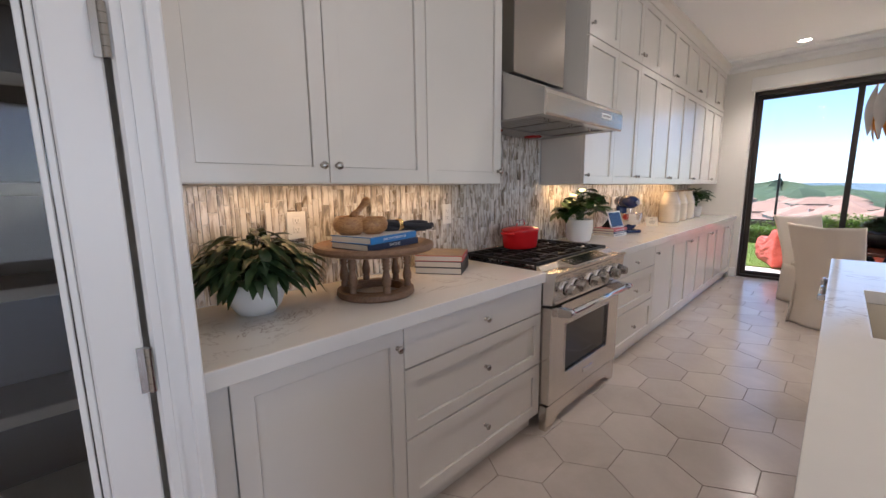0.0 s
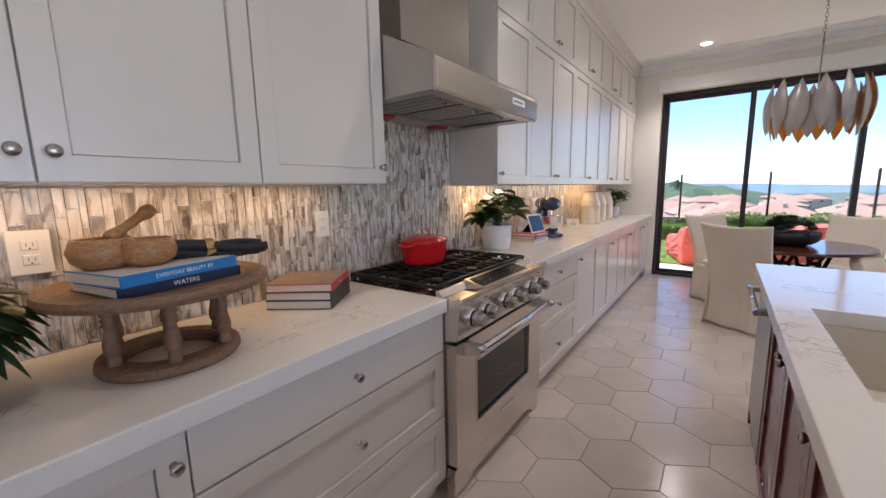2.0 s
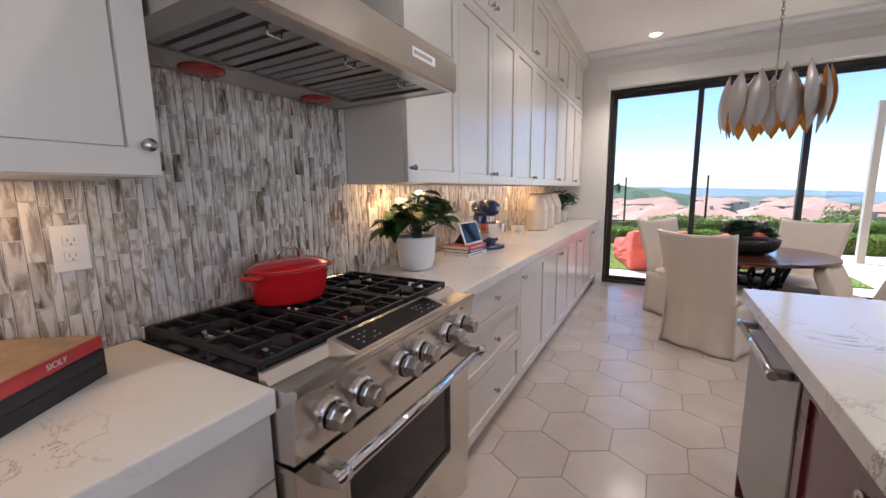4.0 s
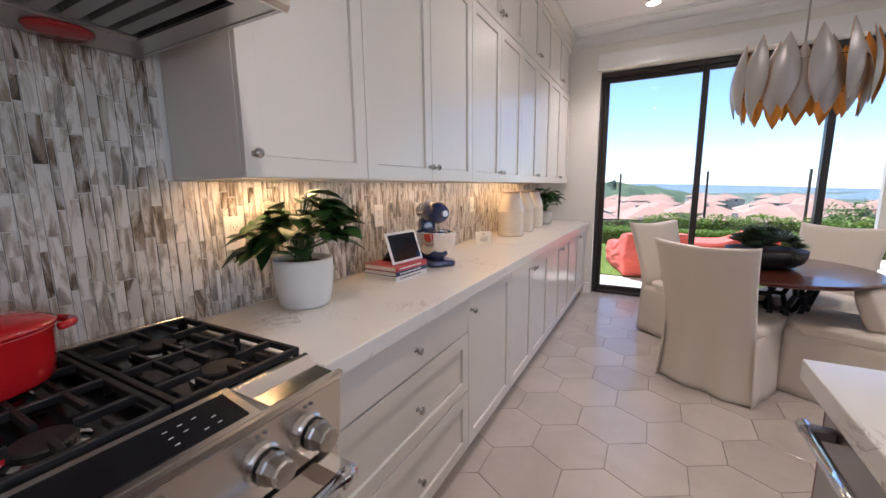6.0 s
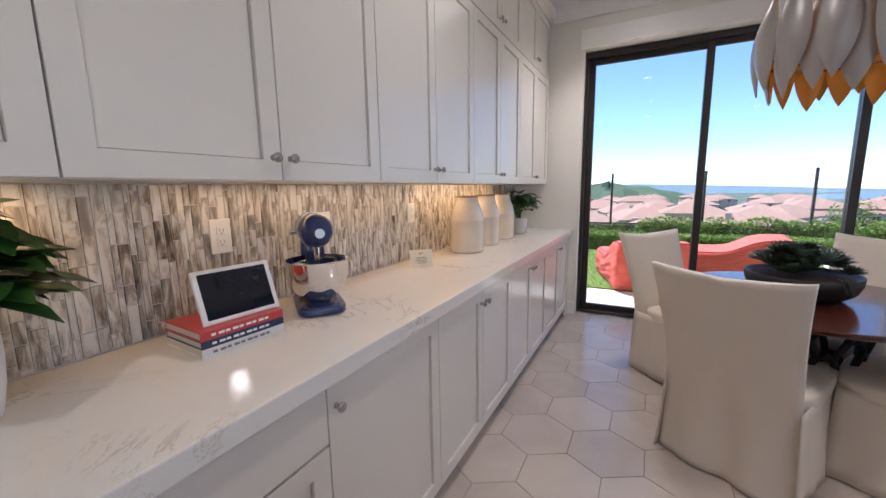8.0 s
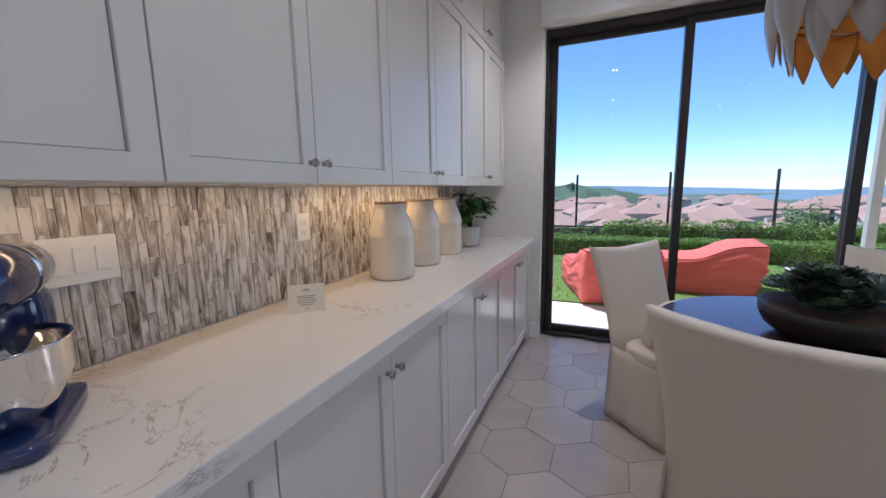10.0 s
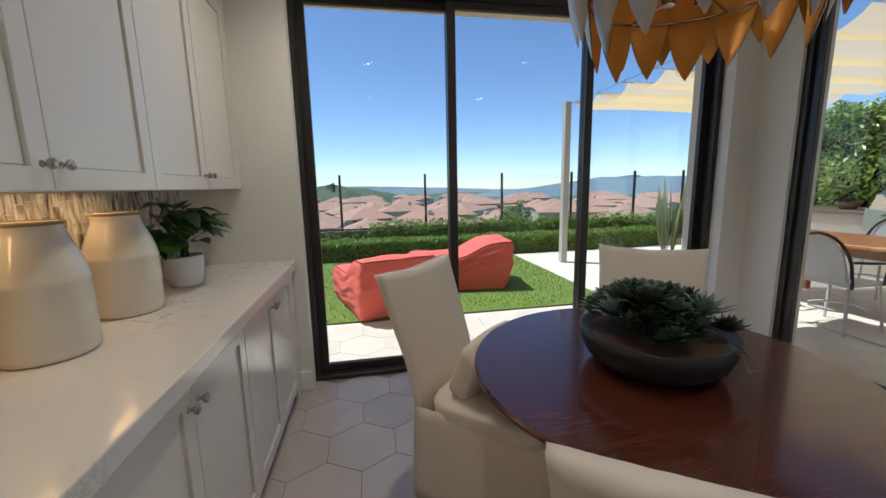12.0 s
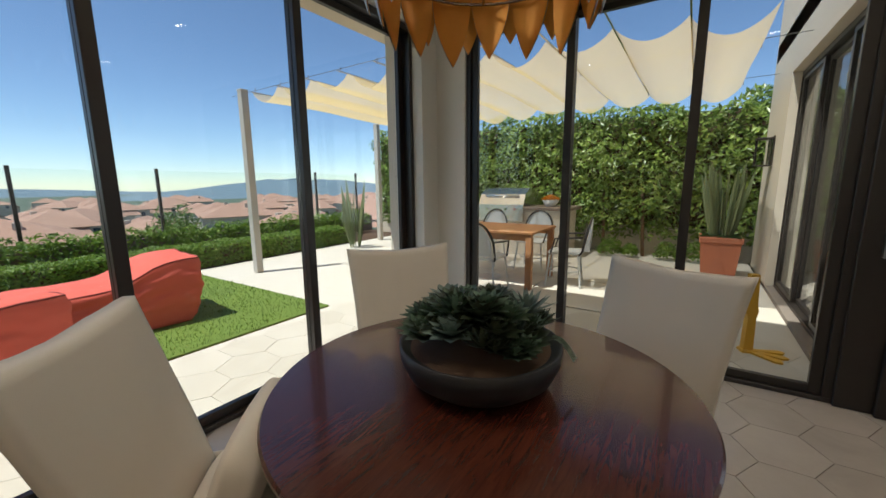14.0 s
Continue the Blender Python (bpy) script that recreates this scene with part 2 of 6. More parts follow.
def stick_tile(name, per_object):
    m, t, b = nodes_of(name)
    if per_object:
        rnd = t.nodes.new("ShaderNodeObjectInfo").outputs["Random"]
    else:
        rnd = t.nodes.new("ShaderNodeNewGeometry").outputs["Random Per Island"]
    tone = ramp(t, rnd, [(0.0, (0.60, 0.57, 0.51)), (0.16, (0.44, 0.42, 0.375)), (0.32, (0.66, 0.64, 0.59)), (0.48, (0.25, 0.21, 0.165)), (0.58, (0.55, 0.51, 0.45)), (0.72, (0.10, 0.082, 0.065)), (0.79, (0.62, 0.59, 0.54)), (0.92, (0.38, 0.385, 0.385))], True)
    shift = t.nodes.new("ShaderNodeMapping")
    g = t.nodes.new("ShaderNodeNewGeometry").outputs["Position"]
    t.links.new(g, shift.inputs[0])
    shift.inputs["Scale"].default_value = (34, 1, 8)
    off = t.nodes.new("ShaderNodeCombineXYZ")
    mul = t.nodes.new("ShaderNodeMath")
    mul.operation = "MULTIPLY"
    mul.inputs[1].default_value = 90
    t.links.new(rnd, mul.inputs[0])
    t.links.new(mul.outputs[0], off.inputs[1])
    t.links.new(off.outputs[0], shift.inputs["Location"])
    streak = noise_fac(t, shift.outputs[0], 1.0, 5, 0.6, 0.8)
    sc = ramp(t, streak, [(0.36, (0.055, 0.04, 0.028)), (0.45, (0.34, 0.275, 0.20)), (0.56, (0.78, 0.75, 0.70))])
    t.links.new(mix(t, 0.62, tone, sc), b.inputs["Base Color"])
    b.inputs["Roughness"].default_value = 0.14
    return m


STICK_ONE, STICK_ALL = stick_tile("glass_stick_tile", True), stick_tile("glass_stick_tile_far", False)
FLOORGROUT = plain("taupe_grout", (0.25, 0.205, 0.17), 0.85, vary=0.1, relief=0.3, fine=200)
SEAM = plain("dark_coral_piping", (0.25, 0.035, 0.025), 0.8, vary=0.1, relief=0.2)
GROUT = plain("pale_grout", (0.66, 0.65, 0.61), 0.85, vary=0.06, relief=0.3, fine=200)


def hex_stone(name, a, bcol, rough, per_object=True):
    m, t, b = nodes_of(name)
    v = coords(t)
    rnd = t.nodes.new("ShaderNodeObjectInfo").outputs["Random"] if per_object else t.nodes.new("ShaderNodeNewGeometry").outputs["Random Per Island"]
    cloud = noise_fac(t, v, 3.2, 6, 0.6, 0.6)
    fine = noise_fac(t, v, 45, 4)
    c = mix(t, ramp(t, cloud, [(0.3, (0, 0, 0)), (0.7, (1, 1, 1))]), a, bcol)
    c = mix(t, 0.5, c, mix(t, rnd, a, bcol))
    c = mix(t, 0.15, c, mix(t, fine, a, bcol))
    t.links.new(c, b.inputs["Base Color"])
    b.inputs["Roughness"].default_value = rough
    bump(t, b, fine, 0.10, 0.002)
    return m


HEXFLOOR = hex_stone("taupe_hex_tile", (0.43, 0.37, 0.315), (0.60, 0.53, 0.46), 0.2)
HEXFLOOR_ALL = hex_stone("taupe_hex_tile_far", (0.43, 0.37, 0.315), (0.60, 0.53, 0.46), 0.2, False)
HEXPATIO = hex_stone("cream_hex_paver", (0.52, 0.46, 0.37), (0.66, 0.60, 0.51), 0.75)
HEXPATIO_ALL = hex_stone("cream_hex_paver_far", (0.52, 0.46, 0.37), (0.66, 0.60, 0.51), 0.75, False)


def leaf(name, dark, light, rough=0.35, trans=0.25):
    m, t, b = nodes_of(name)
    rnd = t.nodes.new("ShaderNodeNewGeometry").outputs["Random Per Island"]
    n = noise_fac(t, coords(t), 30, 3)
    c = mix(t, 0.35, mix(t, rnd, dark, light), mix(t, n, dark, light))
    t.links.new(c, b.inputs["Base Color"])
    b.inputs["Roughness"].default_value = rough
    tr = t.nodes.new("ShaderNodeBsdfTranslucent")
    t.links.new(c, tr.inputs[0])
    mx = t.nodes.new("ShaderNodeMixShader")
    mx.inputs[0].default_value = trans
    t.links.new(b.outputs[0], mx.inputs[1])
    t.links.new(tr.outputs[0], mx.inputs[2])
    t.links.new(mx.outputs[0], t.nodes["Material Output"].inputs[0])
    return m


LEAF = leaf("houseplant_leaf", (0.010, 0.034, 0.008), (0.032, 0.095, 0.016), 0.3, 0.12)
FERNLEAF = leaf("dark_plant_leaf", (0.012, 0.028, 0.012), (0.035, 0.07, 0.025), 0.3, 0.1)
HEDGELEAF = leaf("hedge_leaf", (0.07, 0.15, 0.018), (0.28, 0.40, 0.06), 0.55, 0.35)
IVYLEAF = leaf("creeper_leaf", (0.035, 0.095, 0.014), (0.42, 0.55, 0.12), 0.34, 0.32)
SUCC = leaf("succulent_leaf", (0.035, 0.075, 0.042), (0.17, 0.25, 0.17), 0.5, 0.05)
SUCC_B = leaf("blue_grey_succulent", (0.10, 0.15, 0.13), (0.24, 0.31, 0.27), 0.5, 0.05)
SUCC_D = leaf("dark_succulent", (0.020, 0.035, 0.022), (0.07, 0.085, 0.045), 0.45, 0.05)
SNAKE = leaf("snake_plant_leaf", (0.10, 0.14, 0.065), (0.30, 0.34, 0.17), 0.45, 0.1)
TREELEAF = leaf("tree_leaf", (0.06, 0.12, 0.02), (0.20, 0.28, 0.06), 0.6)
FLOWER = leaf("orange_petal", (0.75, 0.22, 0.01), (0.9, 0.45, 0.03), 0.6)
GRASSM = leaf("turf_blade", (0.095, 0.17, 0.02), (0.23, 0.33, 0.05), 0.7)


def glass(name):
    m, t, b = nodes_of(name)
    tr = t.nodes.new("ShaderNodeBsdfTransparent")
    tr.inputs[0].default_value = (0.96, 0.98, 0.97, 1)
    gl = t.nodes.new("ShaderNodeBsdfGlossy")
    gl.inputs["Roughness"].default_value = 0.0
    fr = t.nodes.new("ShaderNodeLayerWeight")
    fr.inputs[0].default_value = 0.5
    pw = t.nodes.new("ShaderNodeMath")
    pw.operation = "POWER"
    pw.inputs[1].default_value = 5.0
    t.links.new(fr.outputs["Facing"], pw.inputs[0])
    ma = t.nodes.new("ShaderNodeMath")
    ma.operation = "MULTIPLY_ADD"
    ma.inputs[1].default_value, ma.inputs[2].default_value = 0.7, 0.02
    t.links.new(pw.outputs[0], ma.inputs[0])
    mx = t.nodes.new("ShaderNodeMixShader")
    t.links.new(ma.outputs[0], mx.inputs[0])
    t.links.new(tr.outputs[0], mx.inputs[1])
    t.links.new(gl.outputs[0], mx.inputs[2])
    t.links.new(mx.outputs[0], t.nodes["Material Output"].inputs[0])
    return m


GLASS = glass("clear_glass")


def canvas():
    m, t, b = nodes_of("cream_shade_canvas")
    b.inputs["Base Color"].default_value = (0.86, 0.68, 0.38, 1)
    b.inputs["Roughness"].default_value = 0.9
    bump(t, b, noise_fac(t, coords(t), 8, 4), 0.3, 0.01)
    tr = t.nodes.new("ShaderNodeBsdfTranslucent")
    tr.inputs[0].default_value = (0.92, 0.70, 0.34, 1)
    mx = t.nodes.new("ShaderNodeMixShader")
    mx.inputs[0].default_value = 0.5
    t.links.new(b.outputs[0], mx.inputs[1])
    t.links.new(tr.outputs[0], mx.inputs[2])
    op = t.nodes.new("ShaderNodeBsdfTransparent")
    m2 = t.nodes.new("ShaderNodeMixShader")
    m2.inputs[0].default_value = 0.3
    t.links.new(mx.outputs[0], m2.inputs[1])
    t.links.new(op.outputs[0], m2.inputs[2])
    t.links.new(m2.outputs[0], t.nodes["Material Output"].inputs[0])
    return m


CANVAS = canvas()


def glow(name, color, strength):
    m, t, b = nodes_of(name)
    b.inputs["Emission Color"].default_value = (*color, 1)
    b.inputs["Emission Strength"].default_value = strength
    return m


LAMPGLOW = glow("lit_downlight", (1.0, 0.86, 0.66), 14)
REDLENS = plain("red_tinted_lamp_lens", (0.35, 0.02, 0.02), 0.2, vary=0.1, relief=0.0)
SCREEN = plain("dark_tablet_screen", (0.012, 0.014, 0.02), 0.05, vary=0.3, relief=0.0)


def book_mat(name, color):
    return plain(name, color, 0.35, vary=0.1, relief=0.05)


B_BLUE, B_NAVY = book_mat("blue_cover", (0.03, 0.20, 0.50)), book_mat("navy_cover", (0.02, 0.035, 0.08))
B_RED, B_WHITE, B_BLACK = book_mat("red_cover", (0.50, 0.05, 0.05)), book_mat("white_cover", (0.72, 0.70, 0.66)), book_mat("black_cover", (0.02, 0.02, 0.022))
PICTURE = plain("cover_picture", (0.36, 0.26, 0.13), 0.3, vary=0.9, scale=16, fine=45, relief=0.0)
INK = plain("printed_ink_white", (0.8, 0.8, 0.78), 0.5, vary=0.02, relief=0)
INKD = plain("printed_ink_grey", (0.2, 0.19, 0.17), 0.6, vary=0.05, relief=0)
ROOFT = plain("pink_clay_roof", (0.44, 0.255, 0.185), 0.9, vary=0.28, scale=0.6, fine=3.5, relief=0.6)
HOUSEW = plain("cream_house_wall", (0.55, 0.47, 0.38), 0.9, vary=0.12, scale=0.2, fine=2, relief=0.1)
HOUSEWIN = plain("dark_house_window", (0.05, 0.06, 0.08), 0.1, vary=0.2, relief=0)

# ---- structure ----
EW, NW, SW, CH = 7.05, 1.72, -2.42, 3.04
DOOR_H = 2.656

b = bmesh.new()
box(b, -4.2, EW + 0.2, SW - 0.12, NW + 0.15, -0.2, -0.006)
box(b, -4.2, 4.15, -7.2, SW - 0.12, -0.2, -0.006)
floor = setting("floor", b, FLOORGROUT, "taupe stone hexagon floor with fine joints", "floor")
b = bmesh.new()
box(b, -4.2, EW + 0.3, SW - 0.3, 3.2, CH, CH + 0.25)
box(b, -4.2, 4.15, -7.2, SW - 0.3, CH, CH + 0.25)
setting("ceiling", b, CEIL, "white painted flat ceiling with shallow moulding", "ceiling")
# shallow moulding line round the ceiling
b = bmesh.new()
box(b, EW - 0.42, EW - 0.40, SW + 0.02, NW - 0.4, CH - 0.012, CH - 0.001)
box(b, EW - 0.36, EW - 0.35, SW + 0.02, NW - 0.4, CH - 0.010, CH - 0.001)
prism([(EW - 0.001, CH - 0.001), (EW - 0.001, CH - 0.10), (EW - 0.02, CH - 0.095), (EW - 0.035, CH - 0.06), (EW - 0.08, CH - 0.03), (EW - 0.09, CH - 0.001)], "y", SW + 0.002, 1.34, b)
prism([(SW + 0.001, CH - 0.001), (SW + 0.001, CH - 0.10), (SW + 0.02, CH - 0.095), (SW + 0.035, CH - 0.06), (SW + 0.08, CH - 0.03), (SW + 0.09, CH - 0.001)], "x", 4.3, EW - 0.1, b)
setting("trim", b, TRIM, "white crown moulding under the ceiling", "moulding")

setting("wall_north", bx(0.0, EW + 0.3, NW, NW + 0.15, 0, CH + 0.2), WALLP, "cream painted kitchen wall behind the cabinets", "wall")
b = bmesh.new()
box(b, EW, EW + 0.3, 1.03, NW, 0, CH + 0.2)
box(b, EW, EW + 0.3, -2.19, 1.03, DOOR_H + 0.005, CH + 0.2)
box(b, EW, EW + 0.3, SW - 0.2, -2.19, 0, CH + 0.2)
setting("wall_east", b, WALLP, "cream painted wall round the glass doors", "wall")
b = bmesh.new()
box(b, 6.76, EW, SW - 0.2, SW, 0, CH + 0.2)
box(b, 4.2, 6.76, SW - 0.2, SW, DOOR_H + 0.005, CH + 0.2)
setting("wall_south", b, WALLP, "cream painted corner wall beside the patio doors", "wall")
# house mass above the nook and the wing outside
b = bmesh.new()
box(b, 4.15, EW + 0.38, SW - 0.32, SW - 0.2, DOOR_H + 0.02, 3.6)
box(b, 6.80, EW + 0.38, SW - 0.32, SW - 0.2, -0.05, DOOR_H + 0.02)
box(b, EW + 0.3, EW + 0.42, 1.06, 3.2, -0.05, 3.6)
box(b, EW + 0.3, EW + 0.42, SW - 0.32, -2.22, -0.05, 3.6)
box(b, EW + 0.3, EW + 0.42, -2.22, 1.06, DOOR_H + 0.02, 3.6)
box(b, -4.2, EW + 0.85, SW - 0.32, 3.2, CH + 0.26, 3.62)
box(b, EW + 0.42, EW + 0.85, SW - 0.32, 3.2, 2.80, CH + 0.26)
setting("house_wall", b, STUCCO, "cream stucco outside wall of the nook", "wall")
b = bmesh.new()
box(b, 3.85, 4.15, -3.0, SW - 0.2, -0.05, 4.6)
box(b, 3.85, 4.15, -6.75, -5.75, -0.05, 4.6)
box(b, 3.85, 4.15, -5.75, -3.0, 2.62, 4.6)
box(b, -4.2, 3.85, -7.25, -7.0, 0, 0.3)
box(b, -4.2, 3.85, -7.25, -7.0, 2.7, 4.6)
box(b, -4.2, -2.3, -7.25, -7.0, 0.3, 2.7)
box(b, 2.7, 3.85, -7.25, -7.0, 0.3, 2.7)
box(b, 3.85, 4.15, -7.25, -6.75, -0.05, 4.6)
setting("wing_wall", b, STUCCO, "cream stucco wall of the house wing on the patio", "wall")
b = bmesh.new()
box(b, -4.35, -4.2, -7.2, 3.2, 0, CH + 0.2)
box(b, -4.2, -0.98, 1.07, 1.17, 0, CH)
box(b, -0.98, 0.04, 1.07, 1.17, 2.32, CH)
box(b, 0.065, 0.15, 1.09, NW, 0, CH)
setting("wall_west", b, WALLP, "cream painted walls at the back of the kitchen", "wall")
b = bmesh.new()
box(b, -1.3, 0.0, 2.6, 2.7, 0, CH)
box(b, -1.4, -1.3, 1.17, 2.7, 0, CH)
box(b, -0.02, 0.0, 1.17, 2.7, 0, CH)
# walls coloured dark so the pantry looks unlit behind the glass
pantry = setting("pantry_wall", b, plain("shade_darkened_taupe", (0.13, 0.10, 0.08), 0.7, vary=0.1, relief=0.1), "pantry walls coloured dark for shade behind the glass door", "wall")
b = bmesh.new()
box(b, -1.3, -0.02, 1.17, 2.6, -0.1, 0.0)
setting("pantry_floor", b, CONCRETE, "plain pantry floor", "floor")
# taupe shelves, their colour darkened as well for the pantry's shade
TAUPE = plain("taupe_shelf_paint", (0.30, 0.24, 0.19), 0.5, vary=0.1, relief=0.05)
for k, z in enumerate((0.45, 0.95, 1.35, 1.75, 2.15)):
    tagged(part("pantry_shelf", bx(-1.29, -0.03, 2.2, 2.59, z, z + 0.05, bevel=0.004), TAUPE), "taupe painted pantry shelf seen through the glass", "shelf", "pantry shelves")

# header boxes for roller shades
setting("shade_box_1", bx(EW - 0.05, EW - 0.002, -2.3, 1.06, DOOR_H + 0.004, 2.83, bevel=0.006), TRIM, "white roller shade box over the glass doors", "shade box")
setting("baseboard", bx(EW - 0.02, EW - 0.002, 1.032, 1.13, 0.001, 0.14, bevel=0.004), TRIM, "white painted baseboard beside the door", "baseboard")
b = bx(6.78, EW - 0.002, SW + 0.002, SW + 0.02, 0.001, 0.14, bevel=0.004)
setting("baseboard_2", b, TRIM, "white painted baseboard in the corner", "baseboard")


def sliding(name, label, along, fixed, stops, height, depth=0.07):
    """Glass doors in a dark frame; along 'x' or 'y', at the fixed coordinate."""
    root = tagged(new(name), label, "sliding door", kind="structure")
    WM[root] = Matrix.Identity(4)
    lo, hi = min(stops), max(stops)

    def bar(u0, u1, z0, z1, d0=-depth, d1=depth, bm=None):
        bm = bm or bmesh.new()
        if along == "y":
            return box(bm, fixed + d0, fixed + d1, u0, u1, z0, z1, bevel=0.003)
        return box(bm, u0, u1, fixed + d0, fixed + d1, z0, z1, bevel=0.003)
    part("window_frame", bar(lo - 0.05, hi + 0.05, height - 0.055, height), BRONZE, root)
    part("sill", bar(lo - 0.05, hi + 0.05, 0.0, 0.03), BRONZE, root, "dark bronze door track")
    part("jamb", bar(lo - 0.05, lo, 0.03, height - 0.055), BRONZE, root)
    part("jamb", bar(hi, hi + 0.05, 0.03, height - 0.055), BRONZE, root)
    st = sorted(stops)
    for i, (u0, u1) in enumerate(zip(st, st[1:])):
        off = -0.02 if i % 2 else 0.025
        bm = bmesh.new()
        a0 = u0 - (0.03 if i else 0)
        a1 = u1 + (0.03 if i < len(st) - 2 else 0)
        for (p, q, z0, z1) in ((a0, a0 + 0.06, 0.032, height - 0.057), (a1 - 0.06, a1, 0.032, height - 0.057), (a0 + 0.06, a1 - 0.06, 0.032, 0.085), (a0 + 0.06, a1 - 0.06, height - 0.105, height - 0.057)):
            bar(p, q, z0, z1, off - 0.02, off + 0.02, bm)
        panel = part("door_panel", bm, BRONZE, root)
        pane = part("pane", bar(a0 + 0.055, a1 - 0.055, 0.08, height - 0.10, off - 0.003, off + 0.003), GLASS, panel)
        pane.visible_shadow = False
    return root


sliding("door_1", "three-panel dark bronze framed sliding glass doors to the lawn", "y", 7.22, (1.0, -0.015, -1.063, -2.15), DOOR_H)
sliding("door_2", "dark bronze framed sliding glass doors to the patio", "x", -2.52, (6.72, 5.88, 5.06, 4.26), DOOR_H)
sliding("door_3", "dark framed glass doors of the house wing", "y", 4.0, (-3.02, -3.95, -4.85, -5.73), 2.61, 0.06)
# stacked dark door leaves against the inner corner
leafs = thing("stacked_door_panel", (4.0, SW - 0.02, 0), 0, "very dark bronze door leaf stacked at the patio corner", "door panel")
part("leaf", bx(3.3, 4.215, SW - 0.06, SW + 0.0, 0.002, 2.66, bevel=0.004), BRONZE, leafs)
part("leaf", bx(3.3, 4.05, SW + 0.004, SW + 0.04, 0.002, 2.66, bevel=0.004), BRONZE, leafs)
h = part("handle", bx(4.10, 4.13, SW + 0.002, SW + 0.045, 0.92, 1.22, bevel=0.006), DSTEEL, leafs, "dark metal pull handle")
setting("wall_inner", bx(-4.2, 3.3, SW - 0.2, SW, 2.66, CH), WALLP, "cream painted beam between the rooms", "wall")

# pantry glass door and its casing
b = bmesh.new()
box(b, 0.062, 0.15, 1.035, 1.069, 0, 2.34, bevel=0.006)
box(b, 0.085, 0.092, 1.028, 1.036, 0, 2.34)
box(b, 0.12, 0.15, 1.022, 1.036, 0, 2.34, bevel=0.004)
box(b, -1.08, 0.062, 1.035, 1.069, 2.30, 2.40, bevel=0.006)
setting("door_casing", b, TRIM, "white painted door casing with stepped edge", "door casing")
pd = thing("door_4", (-0.4, 1.06, 0), 0, "white pantry door with a full clear glass pane", "door", kind="structure")
b = bmesh.new()
for x0, x1, z0, z1 in ((-0.035, 0.050, 0.01, 2.29), (-0.93, -0.82, 0.01, 2.29), (-0.82, -0.035, 0.01, 0.25), (-0.82, -0.035, 2.15, 2.29)):
    box(b, x0, x1, 1.042, 1.085, z0, z1, bevel=0.004)
stile = part("frame", b, TRIM, pd)
b = bmesh.new()
for off, w in ((0.0, 0.010), (0.014, 0.006)):
    box(b, -0.048 - off, -0.038 - off + w * 0.2, 1.050 + off * 0.3, 1.08, 0.25, 2.15, bevel=0.002)
part("glazing_bead", b, TRIM, pd)
g = part("pane", bx(-0.82, -0.045, 1.062, 1.068, 0.25, 2.15), GLASS, pd)
g.visible_shadow = False
for z in (0.27, 0.98, 1.66, 2.1):
    b = bmesh.new()
    for k in range(5):
        cyl(b, (0.056, 1.030, z - 0.05 + k * 0.02), (0.056, 1.030, z - 0.031 + k * 0.02), 0.0075, n=12)
    box(b, 0.036, 0.056, 1.033, 1.041, z - 0.05, z + 0.05)
    part("hinge", b, NICKEL, pd, "satin nickel door hinge")


# ---- cabinets ----
def frame_ring(x0, x1, z0, z1, rail, y0, y1):
    """A flat door frame round an open middle, in one piece."""
    bm = bmesh.new()
    sides = []
    for y in (y0, y1):
        sides.append([[bm.verts.new((x, y, z)) for x, z in ((a, c), (e, c), (e, g), (a, g))] for a, e, c, g in ((x0, x1, z0, z1), (x0 + rail, x1 - rail, z0 + rail, z1 - rail))])
    for k in range(4):
        n = (k + 1) % 4
        for outer_, inner_ in sides:
            bm.faces.new((outer_[k], outer_[n], inner_[n], inner_[k]))
        for p_, q_ in zip(*sides):
            bm.faces.new((p_[k], p_[n], q_[n], q_[k]))
    bmesh.ops.recalc_face_normals(bm, faces=bm.faces)
    es = [e for e in bm.edges if len(e.link_faces) == 2 and e.calc_face_angle(0) > 0.5]
    bmesh.ops.bevel(bm, geom=es, offset=0.0013, segments=1, affect="EDGES", profile=0.5)
    return bm


def shaker(x0, x1, z0, z1, y, parent, name="door", rail=0.058, flat=False, material=None):
    """A recessed-panel front at y, facing -y, with its panel as a sub-part."""
    material = material or PAINT
    g = 0.0022
    x0, x1, z0, z1 = x0 + g, x1 - g, z0 + g, z1 - g
    if flat:
        return part(name, bx(x0, x1, y, y + 0.02, z0, z1, bevel=0.0015), material, parent)
    b = frame_ring(x0, x1, z0, z1, rail, y, y + 0.02)
    d = part(name, b, material, parent)
    part("panel", bx(x0 + rail + 0.0022, x1 - rail - 0.0022, y + 0.010, y + 0.019, z0 + rail + 0.0022, z1 - rail - 0.0022, bevel=0.0015), material, d)
    return d


KNOB = lathe([(0, 0.030), (0.008, 0.0295), (0.0135, 0.026), (0.0145, 0.021), (0.012, 0.016), (0.006, 0.011), (0.005, 0.004), (0.009, 0.001), (0.009, 0.0)], 20)
KNOB.transform(Matrix.Rotation(radians(90), 4, "X"))
KNOB_ME = bpy.data.meshes.new("knob")
KNOB.to_mesh(KNOB_ME)
KNOB.free()
for p in KNOB_ME.polygons:
    p.use_smooth = True
KNOB_ME.materials.append(NICKEL)


def knob(x, y, z, door):
    ob = share("knob", KNOB_ME, door, WM[door].inverted() @ pose(x, y, z))
    ob["label"] = "satin nickel round knob"
    return ob


UY, UB, US, UT = 1.352, 1.38, 2.40, 2.93


